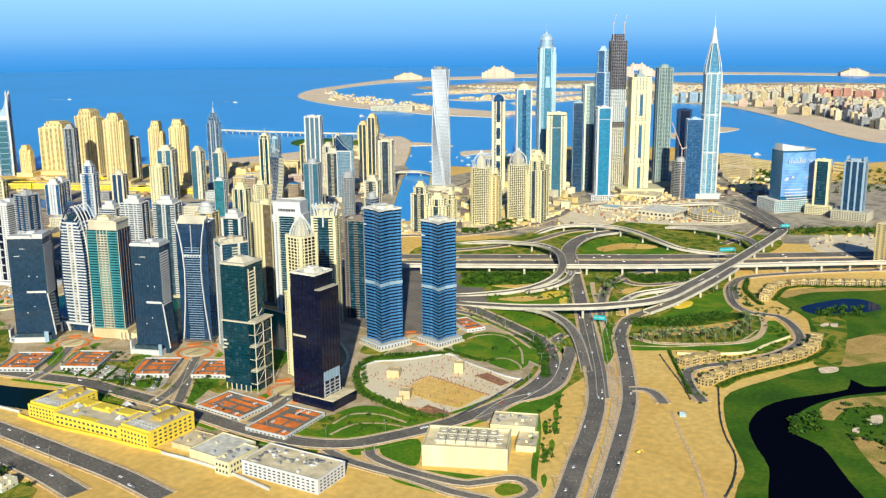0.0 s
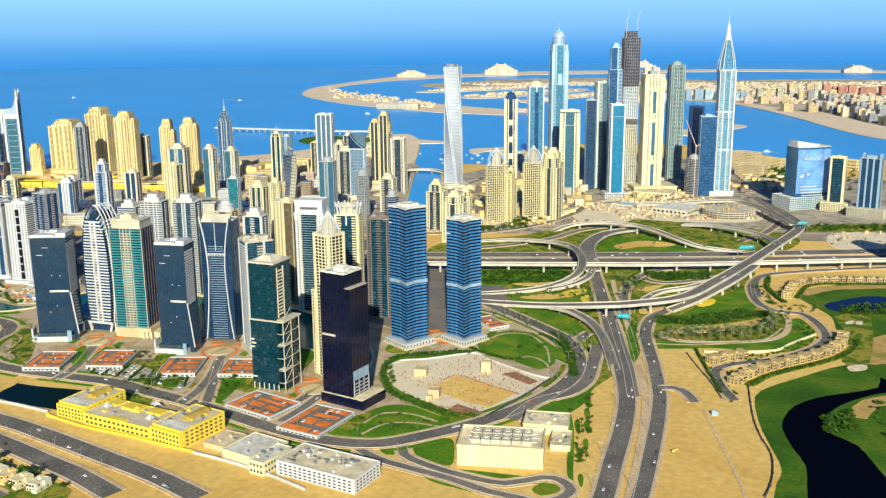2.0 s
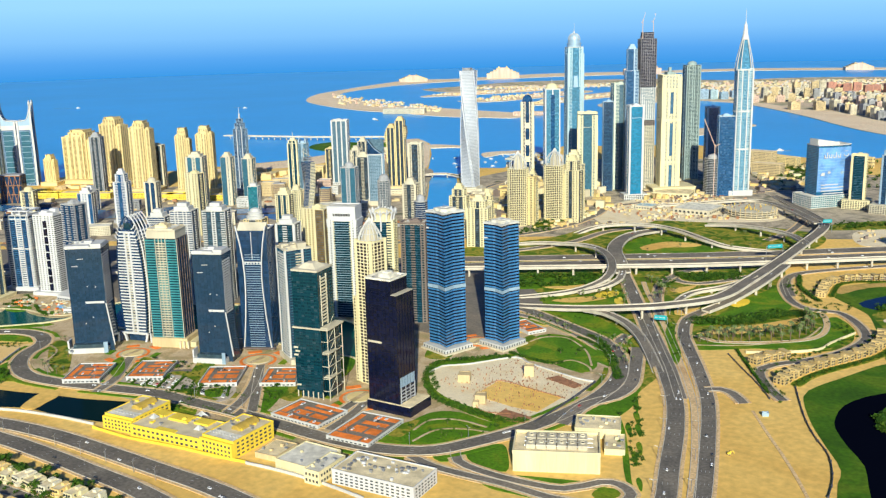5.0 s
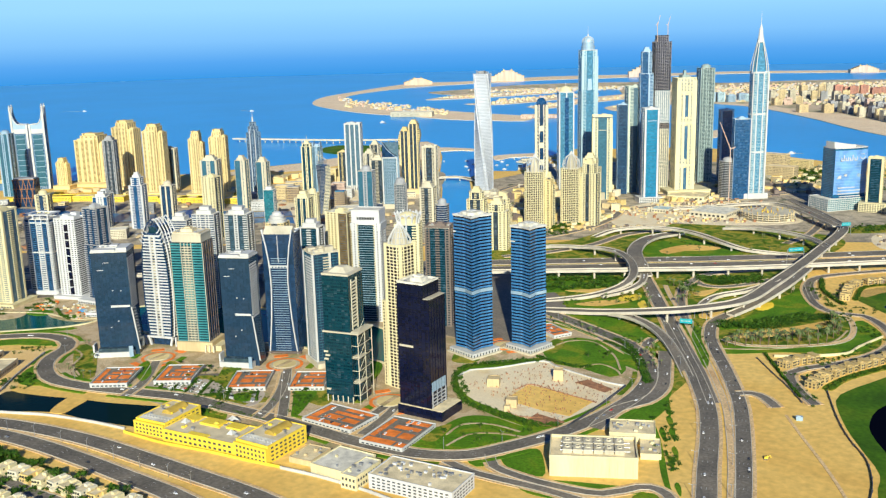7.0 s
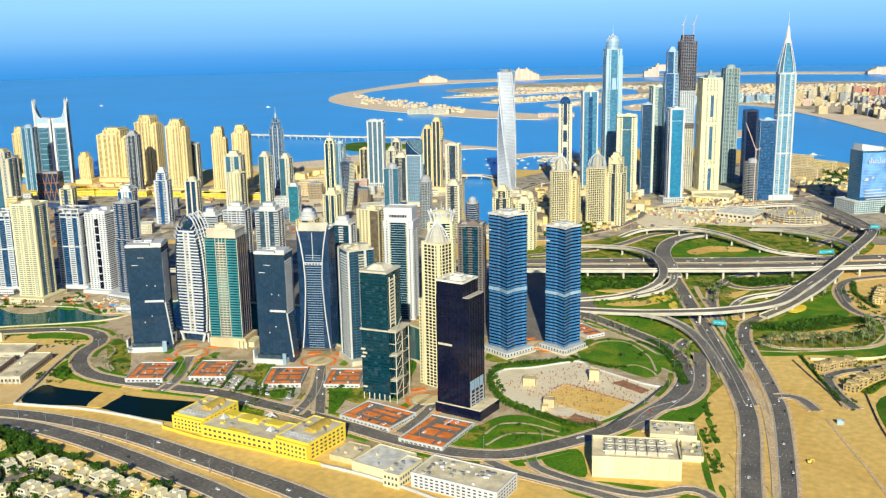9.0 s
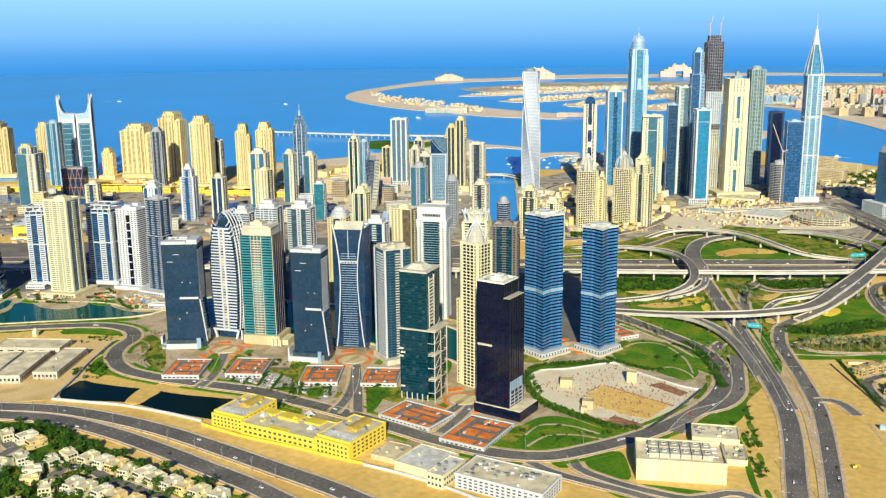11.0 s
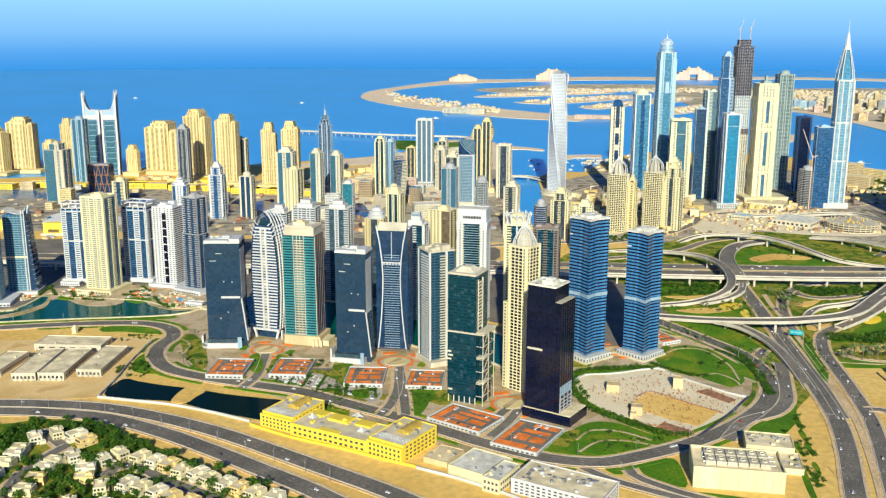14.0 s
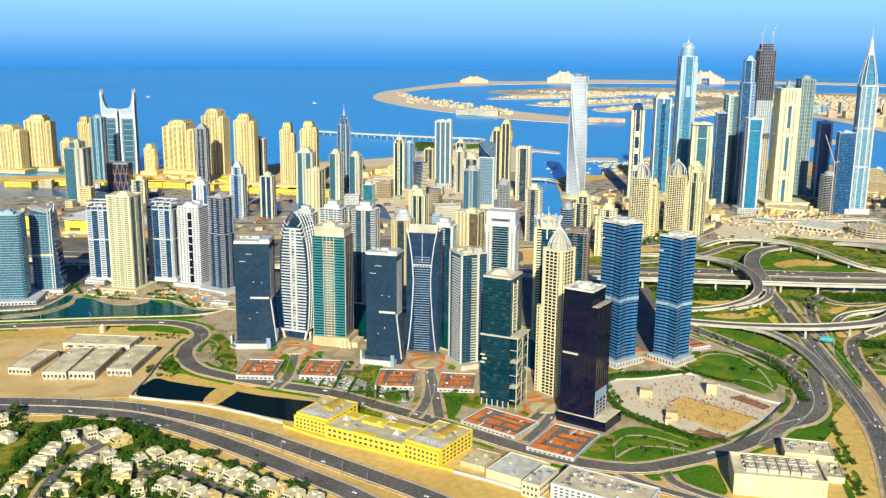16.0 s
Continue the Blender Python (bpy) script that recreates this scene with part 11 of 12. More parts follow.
def leaf_clumps(bm, rng, cx, cy, cz, r, rz, n, size):
    """Small tilted leaf sprays strewn through an uneven crown."""
    for _ in range(n):
        v = Vector((rng.gauss(0, 1), rng.gauss(0, 1), rng.gauss(0, 1))).normalized() * rng.uniform(0.45, 1.0)
        lump = 1 + 0.25 * math.sin(3 * math.atan2(v.y, v.x) + cx * 3)
        p = Vector((cx + v.x * r * lump, cy + v.y * r * lump, cz + v.z * rz))
        a = Vector((rng.uniform(-1, 1), rng.uniform(-1, 1), rng.uniform(-0.5, 0.5))).normalized()
        b = a.cross(Vector((rng.uniform(-0.5, 0.5), rng.uniform(-0.5, 0.5), 1))).normalized()
        s = size * rng.uniform(0.6, 1.3)
        bm.faces.new([bm.verts.new(p + q) for q in (-a * s, -b * s * 0.7, a * s, b * s * 0.7)])


def tree_proto(seed, r, h, n):
    rng = random.Random(seed)
    t = tagged(empty("tree", 0, 0), "leafy dark green garden tree", "tree", "garden trees")
    bm = bmesh.new()
    beam(bm, (0, 0, 0), (0.1, 0, h * 0.5), 0.2, 6)
    for k in range(4):
        a = k * 1.6 + seed
        beam(bm, (0.1, 0, h * 0.42), (r * 0.5 * math.cos(a), r * 0.5 * math.sin(a), h * 0.72), 0.1, 5)
    part("trunk", bm, BARK, t)
    bm = bmesh.new()
    for k in range(5):
        a = k * 1.3 + seed
        leaf_clumps(bm, rng, r * 0.42 * math.cos(a), r * 0.42 * math.sin(a), h * rng.uniform(0.6, 0.8), r * 0.62, h * 0.26, n // 5, r * 0.22)
    part("crown", bm, LEAF, t)
    return t


def palm_proto(seed, h):
    rng = random.Random(seed)
    t = tagged(empty("palm_tree", 0, 0), "date palm with a grey-green crown", "palm", "date palms")
    bm = bmesh.new()
    beam(bm, (0, 0, 0), (0.1, 0.05, h), 0.16, 6)
    part("trunk", bm, BARK, t)
    bm = bmesh.new()
    for k in range(16):
        a = k * math.tau / 16 + rng.uniform(-0.2, 0.2)
        l = rng.uniform(1.2, 1.7)
        pts = [Vector((0, 0, h)), Vector((l * 0.5 * math.cos(a), l * 0.5 * math.sin(a), h + rng.uniform(0.3, 0.7))), Vector((l * math.cos(a), l * math.sin(a), h - rng.uniform(0.1, 0.7)))]
        s = Vector((-math.sin(a), math.cos(a), 0)) * 0.2
        bm.faces.new([bm.verts.new(q) for q in (pts[0] - s * 0.3, pts[1] - s, pts[1] + s, pts[0] + s * 0.3)])
        bm.faces.new([bm.verts.new(q) for q in (pts[1] - s, pts[2], pts[1] + s)])
    part("crown", bm, PALM, t)
    return t


TREES = [tree_proto(k, 1.5 + 0.35 * k, 3.0 + 0.5 * k, 150) for k in range(4)]
PALMS = [palm_proto(k, 2.6 + 0.6 * k) for k in range(3)]
first_used = set()


def plant(kind, x, y, s, turn):
    """The first of each kind is the built one, the others are its copies."""
    m = pose(x, y, 0.05, 0, 0, turn)
    if kind in first_used:
        o = copy_thing(kind, m)
    else:
        first_used.add(kind)
        o = kind
        o.matrix_basis = m
    o.scale = (s, s, s)


def quad_points(corners, n, rng):
    c = [Vector(p) for p in corners]
    for _ in range(n):
        a, b = rng.random(), rng.random()
        yield c[0].lerp(c[1], a).lerp(c[3].lerp(c[2], a), b)


rng = random.Random(5)
homes = [Vector(p) for p in VILLAS]
lanes_near = [q for name, path, width, lanes in TRAFFIC if name in ("villa_street", "desert_road") for q in path]
for corners, n in (([(-498.9, 202.3), (-497.3, 222.9), (-477, 203.2), (-475.2, 176.2)], 34), ([(-489.9, 230.4), (-467.7, 239.5), (-436, 230.8), (-457.6, 216.2)], 26), ([(-466.7, 235.2), (-422.6, 233.8), (-418.1, 224.6), (-444.1, 217.9)], 30), ([(-485.5, 183), (-420.4, 226.7), (-339.5, 220.9), (-452, 145.9)], 84), ([(-544.6, 197.8), (-523.4, 220.8), (-501.2, 202.3), (-507.8, 175.2)], 22), ([(-427, 229.4), (-337.9, 233.4), (-333.4, 227.8), (-418.1, 224.6)], 20), ([(-452.7, 191.2), (-417.9, 214.5), (-382.8, 192), (-427.8, 162)], 30)):
    for p in quad_points(corners, n, rng):
        if min((p - q).length for q in homes) < 3.6 or min((p - Vector((q.x, q.y))).length for q in lanes_near) < 3.5:
            continue
        plant(TREES[rng.randrange(4)], p.x, p.y, rng.uniform(0.7, 1.25), rng.uniform(0, 360))
for corners, n in (([(-400.8, 335.6), (-398.3, 346.2), (-381.2, 323.2), (-387.8, 311.5)], 7), ([(-352.3, 333.5), (-367.7, 359.5), (-353.8, 366.4), (-343.2, 331.4)], 8), ([(-267.6, 341.1), (-264.7, 369.3), (-225, 370), (-240.2, 340.8)], 10), ([(-466.3, 364.4), (-431.3, 370.5), (-403.9, 343.4), (-449.1, 330.7)], 9), ([(-423.5, 325.2), (-403.1, 348.7), (-370.6, 345.1), (-390.6, 332.1)], 9), ([(-276.3, 504.2), (-252.8, 515.5), (-228.9, 480.5), (-259.5, 465.6)], 8), ([(-529.9, 292.9), (-519.4, 316.9), (-499.3, 298.6), (-517.7, 286.6)], 7), ([(-128.6, 499.4), (-85.5, 590.8), (-80.7, 581.3), (-120.1, 479.9)], 10), ([(-74.5, 458.6), (-62.7, 473.3), (-56.8, 453.2), (-70, 442)], 9), ([(-57.2, 488.8), (-36, 505.1), (-29.5, 443.9), (-46.2, 448.3)], 9), ([(-37.2, 453.4), (-18.6, 456.9), (-11.1, 416.7), (-26.4, 419.8)], 8), ([(-207.4, 398.2), (-182.2, 427.1), (-153.9, 344.1), (-162.2, 339.8)], 8), ([(-425.7, 833.2), (-407.3, 884.7), (-389.1, 860.6), (-413.2, 817.6)], 8)):
    for p in quad_points(corners, n, rng):
        plant(TREES[rng.randrange(4)], p.x, p.y, rng.uniform(0.45, 0.8), rng.uniform(0, 360))
for corners, n in (([(-185.7, 540.8), (-123.4, 595.2), (-120, 587.9), (-183, 533.5)], 36), ([(-235.8, 525.6), (-218.9, 522.2), (-202.5, 484.1), (-205.7, 471.5)], 14), ([(-269.6, 639.4), (-268.4, 649.4), (-243.5, 593.7), (-248.6, 590.9)], 8), ([(-302.9, 594), (-265.1, 629.1), (-251.4, 597.4), (-294.8, 578.2)], 8), ([(-242.5, 627.6), (-232.9, 659.8), (-214.1, 643.4), (-228.2, 602.3)], 9), ([(-557.7, 370.5), (-522.3, 365.5), (-480.8, 319.3), (-503.9, 315.5)], 9), ([(-290.8, 551.4), (-256.9, 526.2), (-257.6, 518.2), (-290.7, 537.1)], 8), ([(-310, 783.4), (-238.3, 817.4), (-215.3, 789.8), (-293.3, 742.1)], 7), ([(-236.8, 864.7), (-198.9, 857.6), (-180.9, 803.9), (-217.1, 796.1)], 8)):
    for p in quad_points(corners, n, rng):
        plant(PALMS[rng.randrange(3)], p.x, p.y, rng.uniform(0.8, 1.2), rng.uniform(0, 360))


def thicket(outline, n, r, label, mat=None, seed=0):
    """Dense planting that nobody could count, as one mesh of leaf sprays."""
    rg = random.Random(seed)
    bm = bmesh.new()
    for p in quad_points(outline, n, rg):
        s = rg.uniform(0.6, 1.2) * r
        leaf_clumps(bm, rg, p.x, p.y, s * 0.7, s, s * 0.7, 22, s * 0.42)
    return tagged(link("shrubbery", bm, mat or LEAF), label, "shrubs", "", "stuff")


for k, (outline, n, r) in enumerate((([(-353.5, 629.7), (-289.6, 669.1), (-278.3, 638.3), (-335.3, 597.4)], 220, 2.2), ([(-250.6, 665), (-245.5, 681.5), (-230.5, 659.2), (-236.9, 641.2)], 26, 1.8), ([(-241, 687.9), (-207.6, 702.4), (-187.8, 694.1), (-217.3, 677.8)], 90, 2.0), ([(-195.6, 568.4), (-170.8, 596.4), (-146.2, 629.4), (-170.9, 572.6)], 170, 1.9), ([(-145.2, 625.4), (-135.3, 638.5), (-119.4, 578), (-129.8, 578.5)], 30, 1.4),
                                     ([(-283.4, 394.1), (-248.7, 381.4), (-227.3, 374.9), (-231.3, 370.6)], 70, 1.0), ([(-302.5, 428.4), (-279.4, 396.1), (-282.6, 394.5), (-299.3, 416.7)], 40, 1.1), ([(-296.9, 441.8), (-272.6, 466.9), (-268.3, 461.3), (-291.7, 439)], 30, 1.2), ([(-97.8, 662.5), (-68.6, 683.4), (-65.1, 655.5), (-91.3, 645.2)], 46, 2.2), ([(-274.1, 1228.1), (-226.7, 1265.3), (-225.5, 1167.8), (-254.6, 1154.3)], 60, 3.0), ([(-317.4, 1308.4), (-252.5, 1349.1), (-241.4, 1274.6), (-304.9, 1245.9)], 60, 3.2), ([(-169.4, 931), (-86.7, 976), (-83.8, 948.4), (-164.1, 904.5)], 70, 2.4), ([(-196.9, 1365.2), (-135.4, 1428.4), (-111.1, 1202), (-157.9, 1154.7)], 60, 3.0),
                                     ([(-184.2, 431.7), (-182.1, 434.6), (-175.7, 416.1), (-177.5, 412.6)], 20, 0.9), ([(-173.5, 404.2), (-171.5, 407), (-164.5, 389.2), (-166.4, 386.6)], 20, 0.9), ([(-176.6, 400), (-174.4, 401.4), (-167.8, 387.2), (-169.7, 384.6)], 20, 0.9), ([(-164.4, 375.5), (-162.1, 378.3), (-155.6, 361.6), (-157.5, 357.4)], 20, 0.9), ([(-166.1, 374.5), (-163.1, 369.7), (-155.7, 354.2), (-157.7, 353)], 20, 0.9), ([(-134.1, 491.3), (-117.9, 472), (-115, 456.1), (-131.8, 473.4)], 26, 0.9), ([(-140.7, 502.9), (-98.4, 589.8), (-95.7, 583.8), (-135.3, 495.6)], 60, 0.9), ([(-575.5, 330.7), (-563.8, 352.2), (-551.9, 346.1), (-565.1, 330.7)], 24, 1.0), ([(-440.8, 774.4), (-405.2, 812.5), (-389.7, 802.5), (-431.1, 753.9)], 70, 1.8), ([(-430.7, 830.7), (-410.3, 900.5), (-389.3, 893.4), (-413.2, 817.6)], 50, 2.4), ([(-301.2, 788.2), (-233, 799.8), (-196, 845.8), (-284.5, 830.1)], 40, 1.2), ([(-303.3, 552.5), (-221.2, 514.6), (-221.2, 506), (-293.6, 535)], 40, 0.8), ([(-485.5, 183), (-420.4, 226.7), (-339.5, 220.9), (-452, 145.9)], 260, 1.5), ([(-499, 203.8), (-496.1, 223.6), (-477, 203.2), (-472.7, 174.5)], 150, 2.0), ([(-544.6, 197.8), (-522.5, 217), (-497.6, 196.9), (-507.8, 175.2)], 60, 2.0), ([(-497.9, 225), (-484.7, 231.3), (-474.7, 220.1), (-490.1, 209.7)], 30, 1.5), ([(-424.9, 230.8), (-375.3, 229.9), (-336.4, 231.5), (-419.5, 225.9)], 70, 1.3), ([(-538.6, 354.8), (-524.1, 357.6), (-488.1, 325.7), (-505.1, 326.2)], 40, 0.7), ([(-431, 374.6), (-428.9, 385.5), (-401.8, 344.4), (-410.4, 343.9)], 30, 0.7), ([(-451.8, 337.4), (-461, 361.5), (-432.2, 331.3), (-438, 326.5)], 36, 0.7), ([(-432.5, 351), (-417.7, 358.3), (-403.1, 343.8), (-412.6, 337.2)], 30, 0.6), ([(-527.2, 294.6), (-531.1, 327.4), (-501.9, 296.9), (-513.6, 287.1)], 50, 1.0), ([(-162, 708.4), (-136.8, 653.2), (-137.9, 644.8), (-161.6, 690.2)], 30, 1.2), ([(-140.2, 651.3), (-111.8, 659.3), (-104.7, 640.6), (-133, 636.7)], 30, 1.0), ([(-466.7, 235.2), (-422.6, 233.8), (-419.5, 225.9), (-449, 222)], 60, 1.5), ([(-488.2, 229), (-466, 238.1), (-440.6, 231.4), (-464.9, 218.9)], 40, 1.4), ([(-462.5, 360.7), (-431.3, 370.5), (-403.9, 343.4), (-447.7, 329.4)], 40, 0.8), ([(-423.5, 325.2), (-403.1, 348.7), (-370.6, 345.1), (-390.1, 331.4)], 40, 0.8), ([(-267.6, 341.1), (-264, 368.1), (-227.4, 368.8), (-240.8, 341.9)], 46, 0.7), ([(-400.8, 335.6), (-398, 344.5), (-382.6, 322.5), (-387.2, 311.8)], 30, 0.7), ([(-351.5, 333.9), (-367.2, 359.8), (-353.9, 364.5), (-343.7, 332)], 36, 0.7), ([(-690.2, 378.8), (-627.5, 409.1), (-620, 399.8), (-679.2, 371.5)], 40, 0.9), ([(-615, 403.1), (-577, 417.8), (-573.5, 411.6), (-601.9, 396.4)], 24, 0.8), ([(-701.3, 303.5), (-672.7, 348.1), (-666.3, 345.7), (-694, 299)], 30, 0.9), ([(-695.6, 284.5), (-578.9, 385.4), (-575, 381.7), (-690.9, 281.7)], 60, 0.7), ([(-419.1, 817.7), (-403.6, 883.1), (-394.5, 894.3), (-399.6, 827.3)], 90, 2.2), ([(-451.8, 754.7), (-428.5, 792.1), (-423.1, 780.2), (-440.4, 749.3)], 50, 1.8), ([(-304.9, 1245.9), (-208, 1328.2), (-200.1, 1261.7), (-297.1, 1207.3)], 90, 3.0), ([(-137, 622.6), (-126.9, 634.1), (-100.7, 601.3), (-102.5, 585)], 50, 1.0), ([(-428.3, 327.5), (-430, 340.2), (-427.1, 338.6), (-425.5, 326.1)], 16, 0.55), ([(-420.8, 329.4), (-422.3, 342), (-419.6, 340.5), (-418.1, 327.9)], 16, 0.55), ([(-413.4, 331.2), (-414.8, 343.8), (-412, 342.3), (-410.7, 329.7)], 16, 0.55), ([(-406.7, 333.6), (-407.8, 346.3), (-405.2, 344.7), (-404, 332.2)], 16, 0.55), ([(-379.4, 323.3), (-355.5, 322), (-353.6, 319.7), (-377.8, 320.7)], 24, 0.6), ([(-464.7, 335.1), (-476.6, 357.1), (-471.6, 355.1), (-458, 332.3)], 20, 0.7), ([(-422.8, 333.8), (-365.2, 347.7), (-363, 343.4), (-420.5, 329.2)], 40, 0.6), ([(-352.5, 359.7), (-345.5, 370.5), (-340.9, 367.3), (-347.8, 356.5)], 20, 0.6), ([(-558.4, 946.1), (-490.1, 1129.9), (-405.7, 938.8), (-459.3, 826.4)], 110, 1.8), ([(-432.7, 1071.8), (-286.5, 1222.4), (-230.6, 1121.3), (-362.3, 997.7)], 70, 1.8), ([(-311.5, 592.7), (-267.7, 635), (-252, 598.7), (-303.1, 576.9)], 60, 1.1), ([(-215.1, 578.9), (-203.5, 571), (-178.6, 497.6), (-186.3, 504.4)], 40, 0.9), ([(-304.7, 547), (-260.8, 553.4), (-223.5, 519.6), (-259.6, 525.7)], 40, 0.9), ([(-57.8, 492.8), (-36, 505.1), (-30.2, 450.3), (-46.6, 451.6)], 30, 1.4), ([(-74.9, 460.7), (-62.7, 473.3), (-56.5, 451.2), (-69.7, 440.7)], 36, 2.0))):
    thicket(outline, n, r, "dense green shrubs and hedges", LEAF, k)


def hedge(pts, wide, high, label, seed, per=5):
    """A dense clipped or loose hedge along a line."""
    rg = random.Random(seed)
    bm = bmesh.new()
    for q in smooth_path(pts, 1.3):
        for _ in range(per):
            leaf_clumps(bm, rg, q.x + rg.uniform(-0.5, 0.5) * wide, q.y + rg.uniform(-0.5, 0.5) * wide, high * 0.5, wide * 0.35, high * 0.6, 9, 0.5)
    tagged(link("hedge", bm, LEAF), label, "hedge", "", "stuff")


hedge([(-443.4, 339.2), (-436.3, 328.6)], 1.0, 1.3, "row of small trees across the car park", 60)
hedge([(-435.5, 343.0), (-427.8, 329.1)], 1.0, 1.3, "row of small trees across the car park", 61)
hedge([(-428.6, 348.4), (-419.4, 331.0)], 1.0, 1.3, "row of small trees across the car park", 62)
hedge([(-418.4, 349.4), (-411.0, 333.5)], 1.0, 1.3, "row of small trees across the car park", 63)
hedge([(-383.7, 348.9), (-376.1, 338.6)], 1.0, 1.3, "row of small trees across the car park", 64)
hedge([(-397.5, 340.3), (-392.4, 333.8)], 1.0, 1.3, "row of small trees across the car park", 65)
hedge([(-407.9, 331.0), (-401.2, 336.0), (-397.3, 332.3)], 1.6, 0.9, "low shrubs in a planted bed", 80)
hedge([(-362.4, 352.5), (-355.1, 357.1), (-351.2, 348.4)], 1.6, 0.9, "low shrubs in a planted bed", 81)
hedge([(-390.5, 340.1), (-386.7, 343.6), (-382.1, 337.7)], 1.6, 0.9, "low shrubs in a planted bed", 82)
hedge([(-114.6, 486.6), (-111.8, 498.1), (-107.8, 508.3), (-102.9, 517.6), (-97.5, 526.3), (-92.0, 535.1), (-86.4, 544.6), (-81.4, 554.9), (-77.6, 566.9), (-75.5, 580.1), (-76.3, 593.5)], 2.4, 1.5, "garden shrubs behind the estate houses", 90, 3)
hedge([(-124.8, 672.0), (-125.3, 684.7), (-125.7, 697.9), (-123.9, 709.5), (-117.2, 717.8), (-110.9, 722.1), (-104.1, 726.0), (-95.6, 729.6), (-88.0, 733.4), (-80.3, 736.8), (-72.1, 740.8), (-63.3, 745.5), (-54.7, 750.5)], 2.4, 1.5, "garden shrubs behind the estate houses", 91, 3)
hedge([(-708.4, 384.3), (-691.1, 375.8)], 1.8, 1.8, "trees and shrubs along the lakeside terrace", 100)
hedge([(-688.2, 387.1), (-675.5, 379.3)], 1.8, 1.8, "trees and shrubs along the lakeside terrace", 101)
hedge([(-649.4, 401.6), (-630.8, 410.0)], 1.8, 1.8, "trees and shrubs along the lakeside terrace", 102)
hedge([(-651.0, 410.1), (-643.6, 421.1)], 1.8, 1.8, "trees and shrubs along the lakeside terrace", 103)
hedge([(-625.7, 410.1), (-608.1, 400.0), (-596.3, 397.5)], 1.8, 1.8, "trees and shrubs along the lakeside terrace", 104)
hedge([(-701.5, 369.4), (-715.2, 390.0)], 1.8, 1.8, "trees and shrubs along the lakeside terrace", 105)
hedge([(-664.8, 378.6), (-649.6, 384.4)], 1.8, 1.8, "trees and shrubs along the lakeside terrace", 106)
hedge([(-655.5, 424.9), (-638.0, 418.1)], 1.8, 1.8, "trees and shrubs along the lakeside terrace", 107)
hedge([(-268.8, 460.3), (-292.1, 444.0), (-301.8, 429.9), (-296.1, 410.6), (-284.1, 394.0), (-270.4, 383.0), (-247.3, 376.9), (-232.2, 375.6), (-220.6, 379.2)], 3.0, 2.2, "thick green hedge round the building site", 1)
hedge([(-194.0, 577.1), (-184.0, 583.3), (-171.3, 582.7), (-160.1, 588.6), (-155.3, 603.3), (-145.9, 613.3), (-134.6, 620.3)], 10.0, 2.4, "deep band of dark shrubs between the slip roads", 2, 9)
hedge([(-242.2, 517.4), (-231.9, 509.6), (-220.3, 492.9), (-209.0, 471.9), (-200.9, 454.8)], 4.0, 1.8, "shrubs on the strip between two roads", 3)
hedge([(-271.9, 467.5), (-260.6, 463.9), (-245.3, 460.9), (-238.5, 464.6)], 2.0, 1.6, "shrubs above the building site", 4)
hedge([(-247.1, 511.3), (-231.9, 502.7), (-220.5, 489.1), (-210.6, 472.3), (-203.2, 455.6)], 2.0, 1.6, "shrubs along the ring road", 5)
hedge([(-238.6, 689.1), (-222.1, 677.3), (-207.6, 691.4), (-198.2, 709.8)], 9.0, 2.4, "dark shrubs inside the loop road", 6, 8)
hedge([(-155.6, 529.4), (-145.9, 509.5), (-136.1, 489.7), (-125.7, 469.1)], 1.2, 1.6, "hedge along the villa estate fence", 7)
hedge([(-154.9, 718.5), (-149.3, 689.4), (-140.1, 670.4), (-130.5, 655.6)], 3.0, 2.2, "shrubs along the villa street", 8)
for line, size in (([(-177.0, 546.2), (-170.8, 550.3), (-163.4, 555.1), (-155.1, 560.4), (-146.1, 562.6), (-137.6, 567.1), (-130.2, 579.0), (-127.6, 598.7), (-133.0, 617.6)], 1.7), ([(-178.3, 536.0), (-169.9, 540.4), (-161.5, 544.9), (-153.1, 549.4), (-142.5, 554.2), (-132.2, 561.3), (-125.9, 576.8), (-124.3, 595.7)], 1.7), ([(-252.5, 661.7), (-242.5, 647.5), (-231.5, 628.7), (-231.0, 611.6)], 1.6), ([(-176.2, 666.4), (-170.6, 669.3), (-167.2, 677.1)], 1.5)):
    pts = smooth_path(line, 6.5)
    for k, q in enumerate(pts):
        plant(PALMS[k % 3], q.x + rng.uniform(-1, 1), q.y + rng.uniform(-1, 1), size * rng.uniform(0.85, 1.2), rng.uniform(0, 360))
for line in (ROW, NORTH):
    for (ax, ay), (bx, by) in zip(line, line[1:]):
        out = Vector((by - ay, ax - bx)).normalized()
        plant(TREES[rng.randrange(3)], (ax + bx) / 2 - out.x * 5.5, (ay + by) / 2 - out.y * 5.5, rng.uniform(0.7, 1.0), rng.uniform(0, 360))


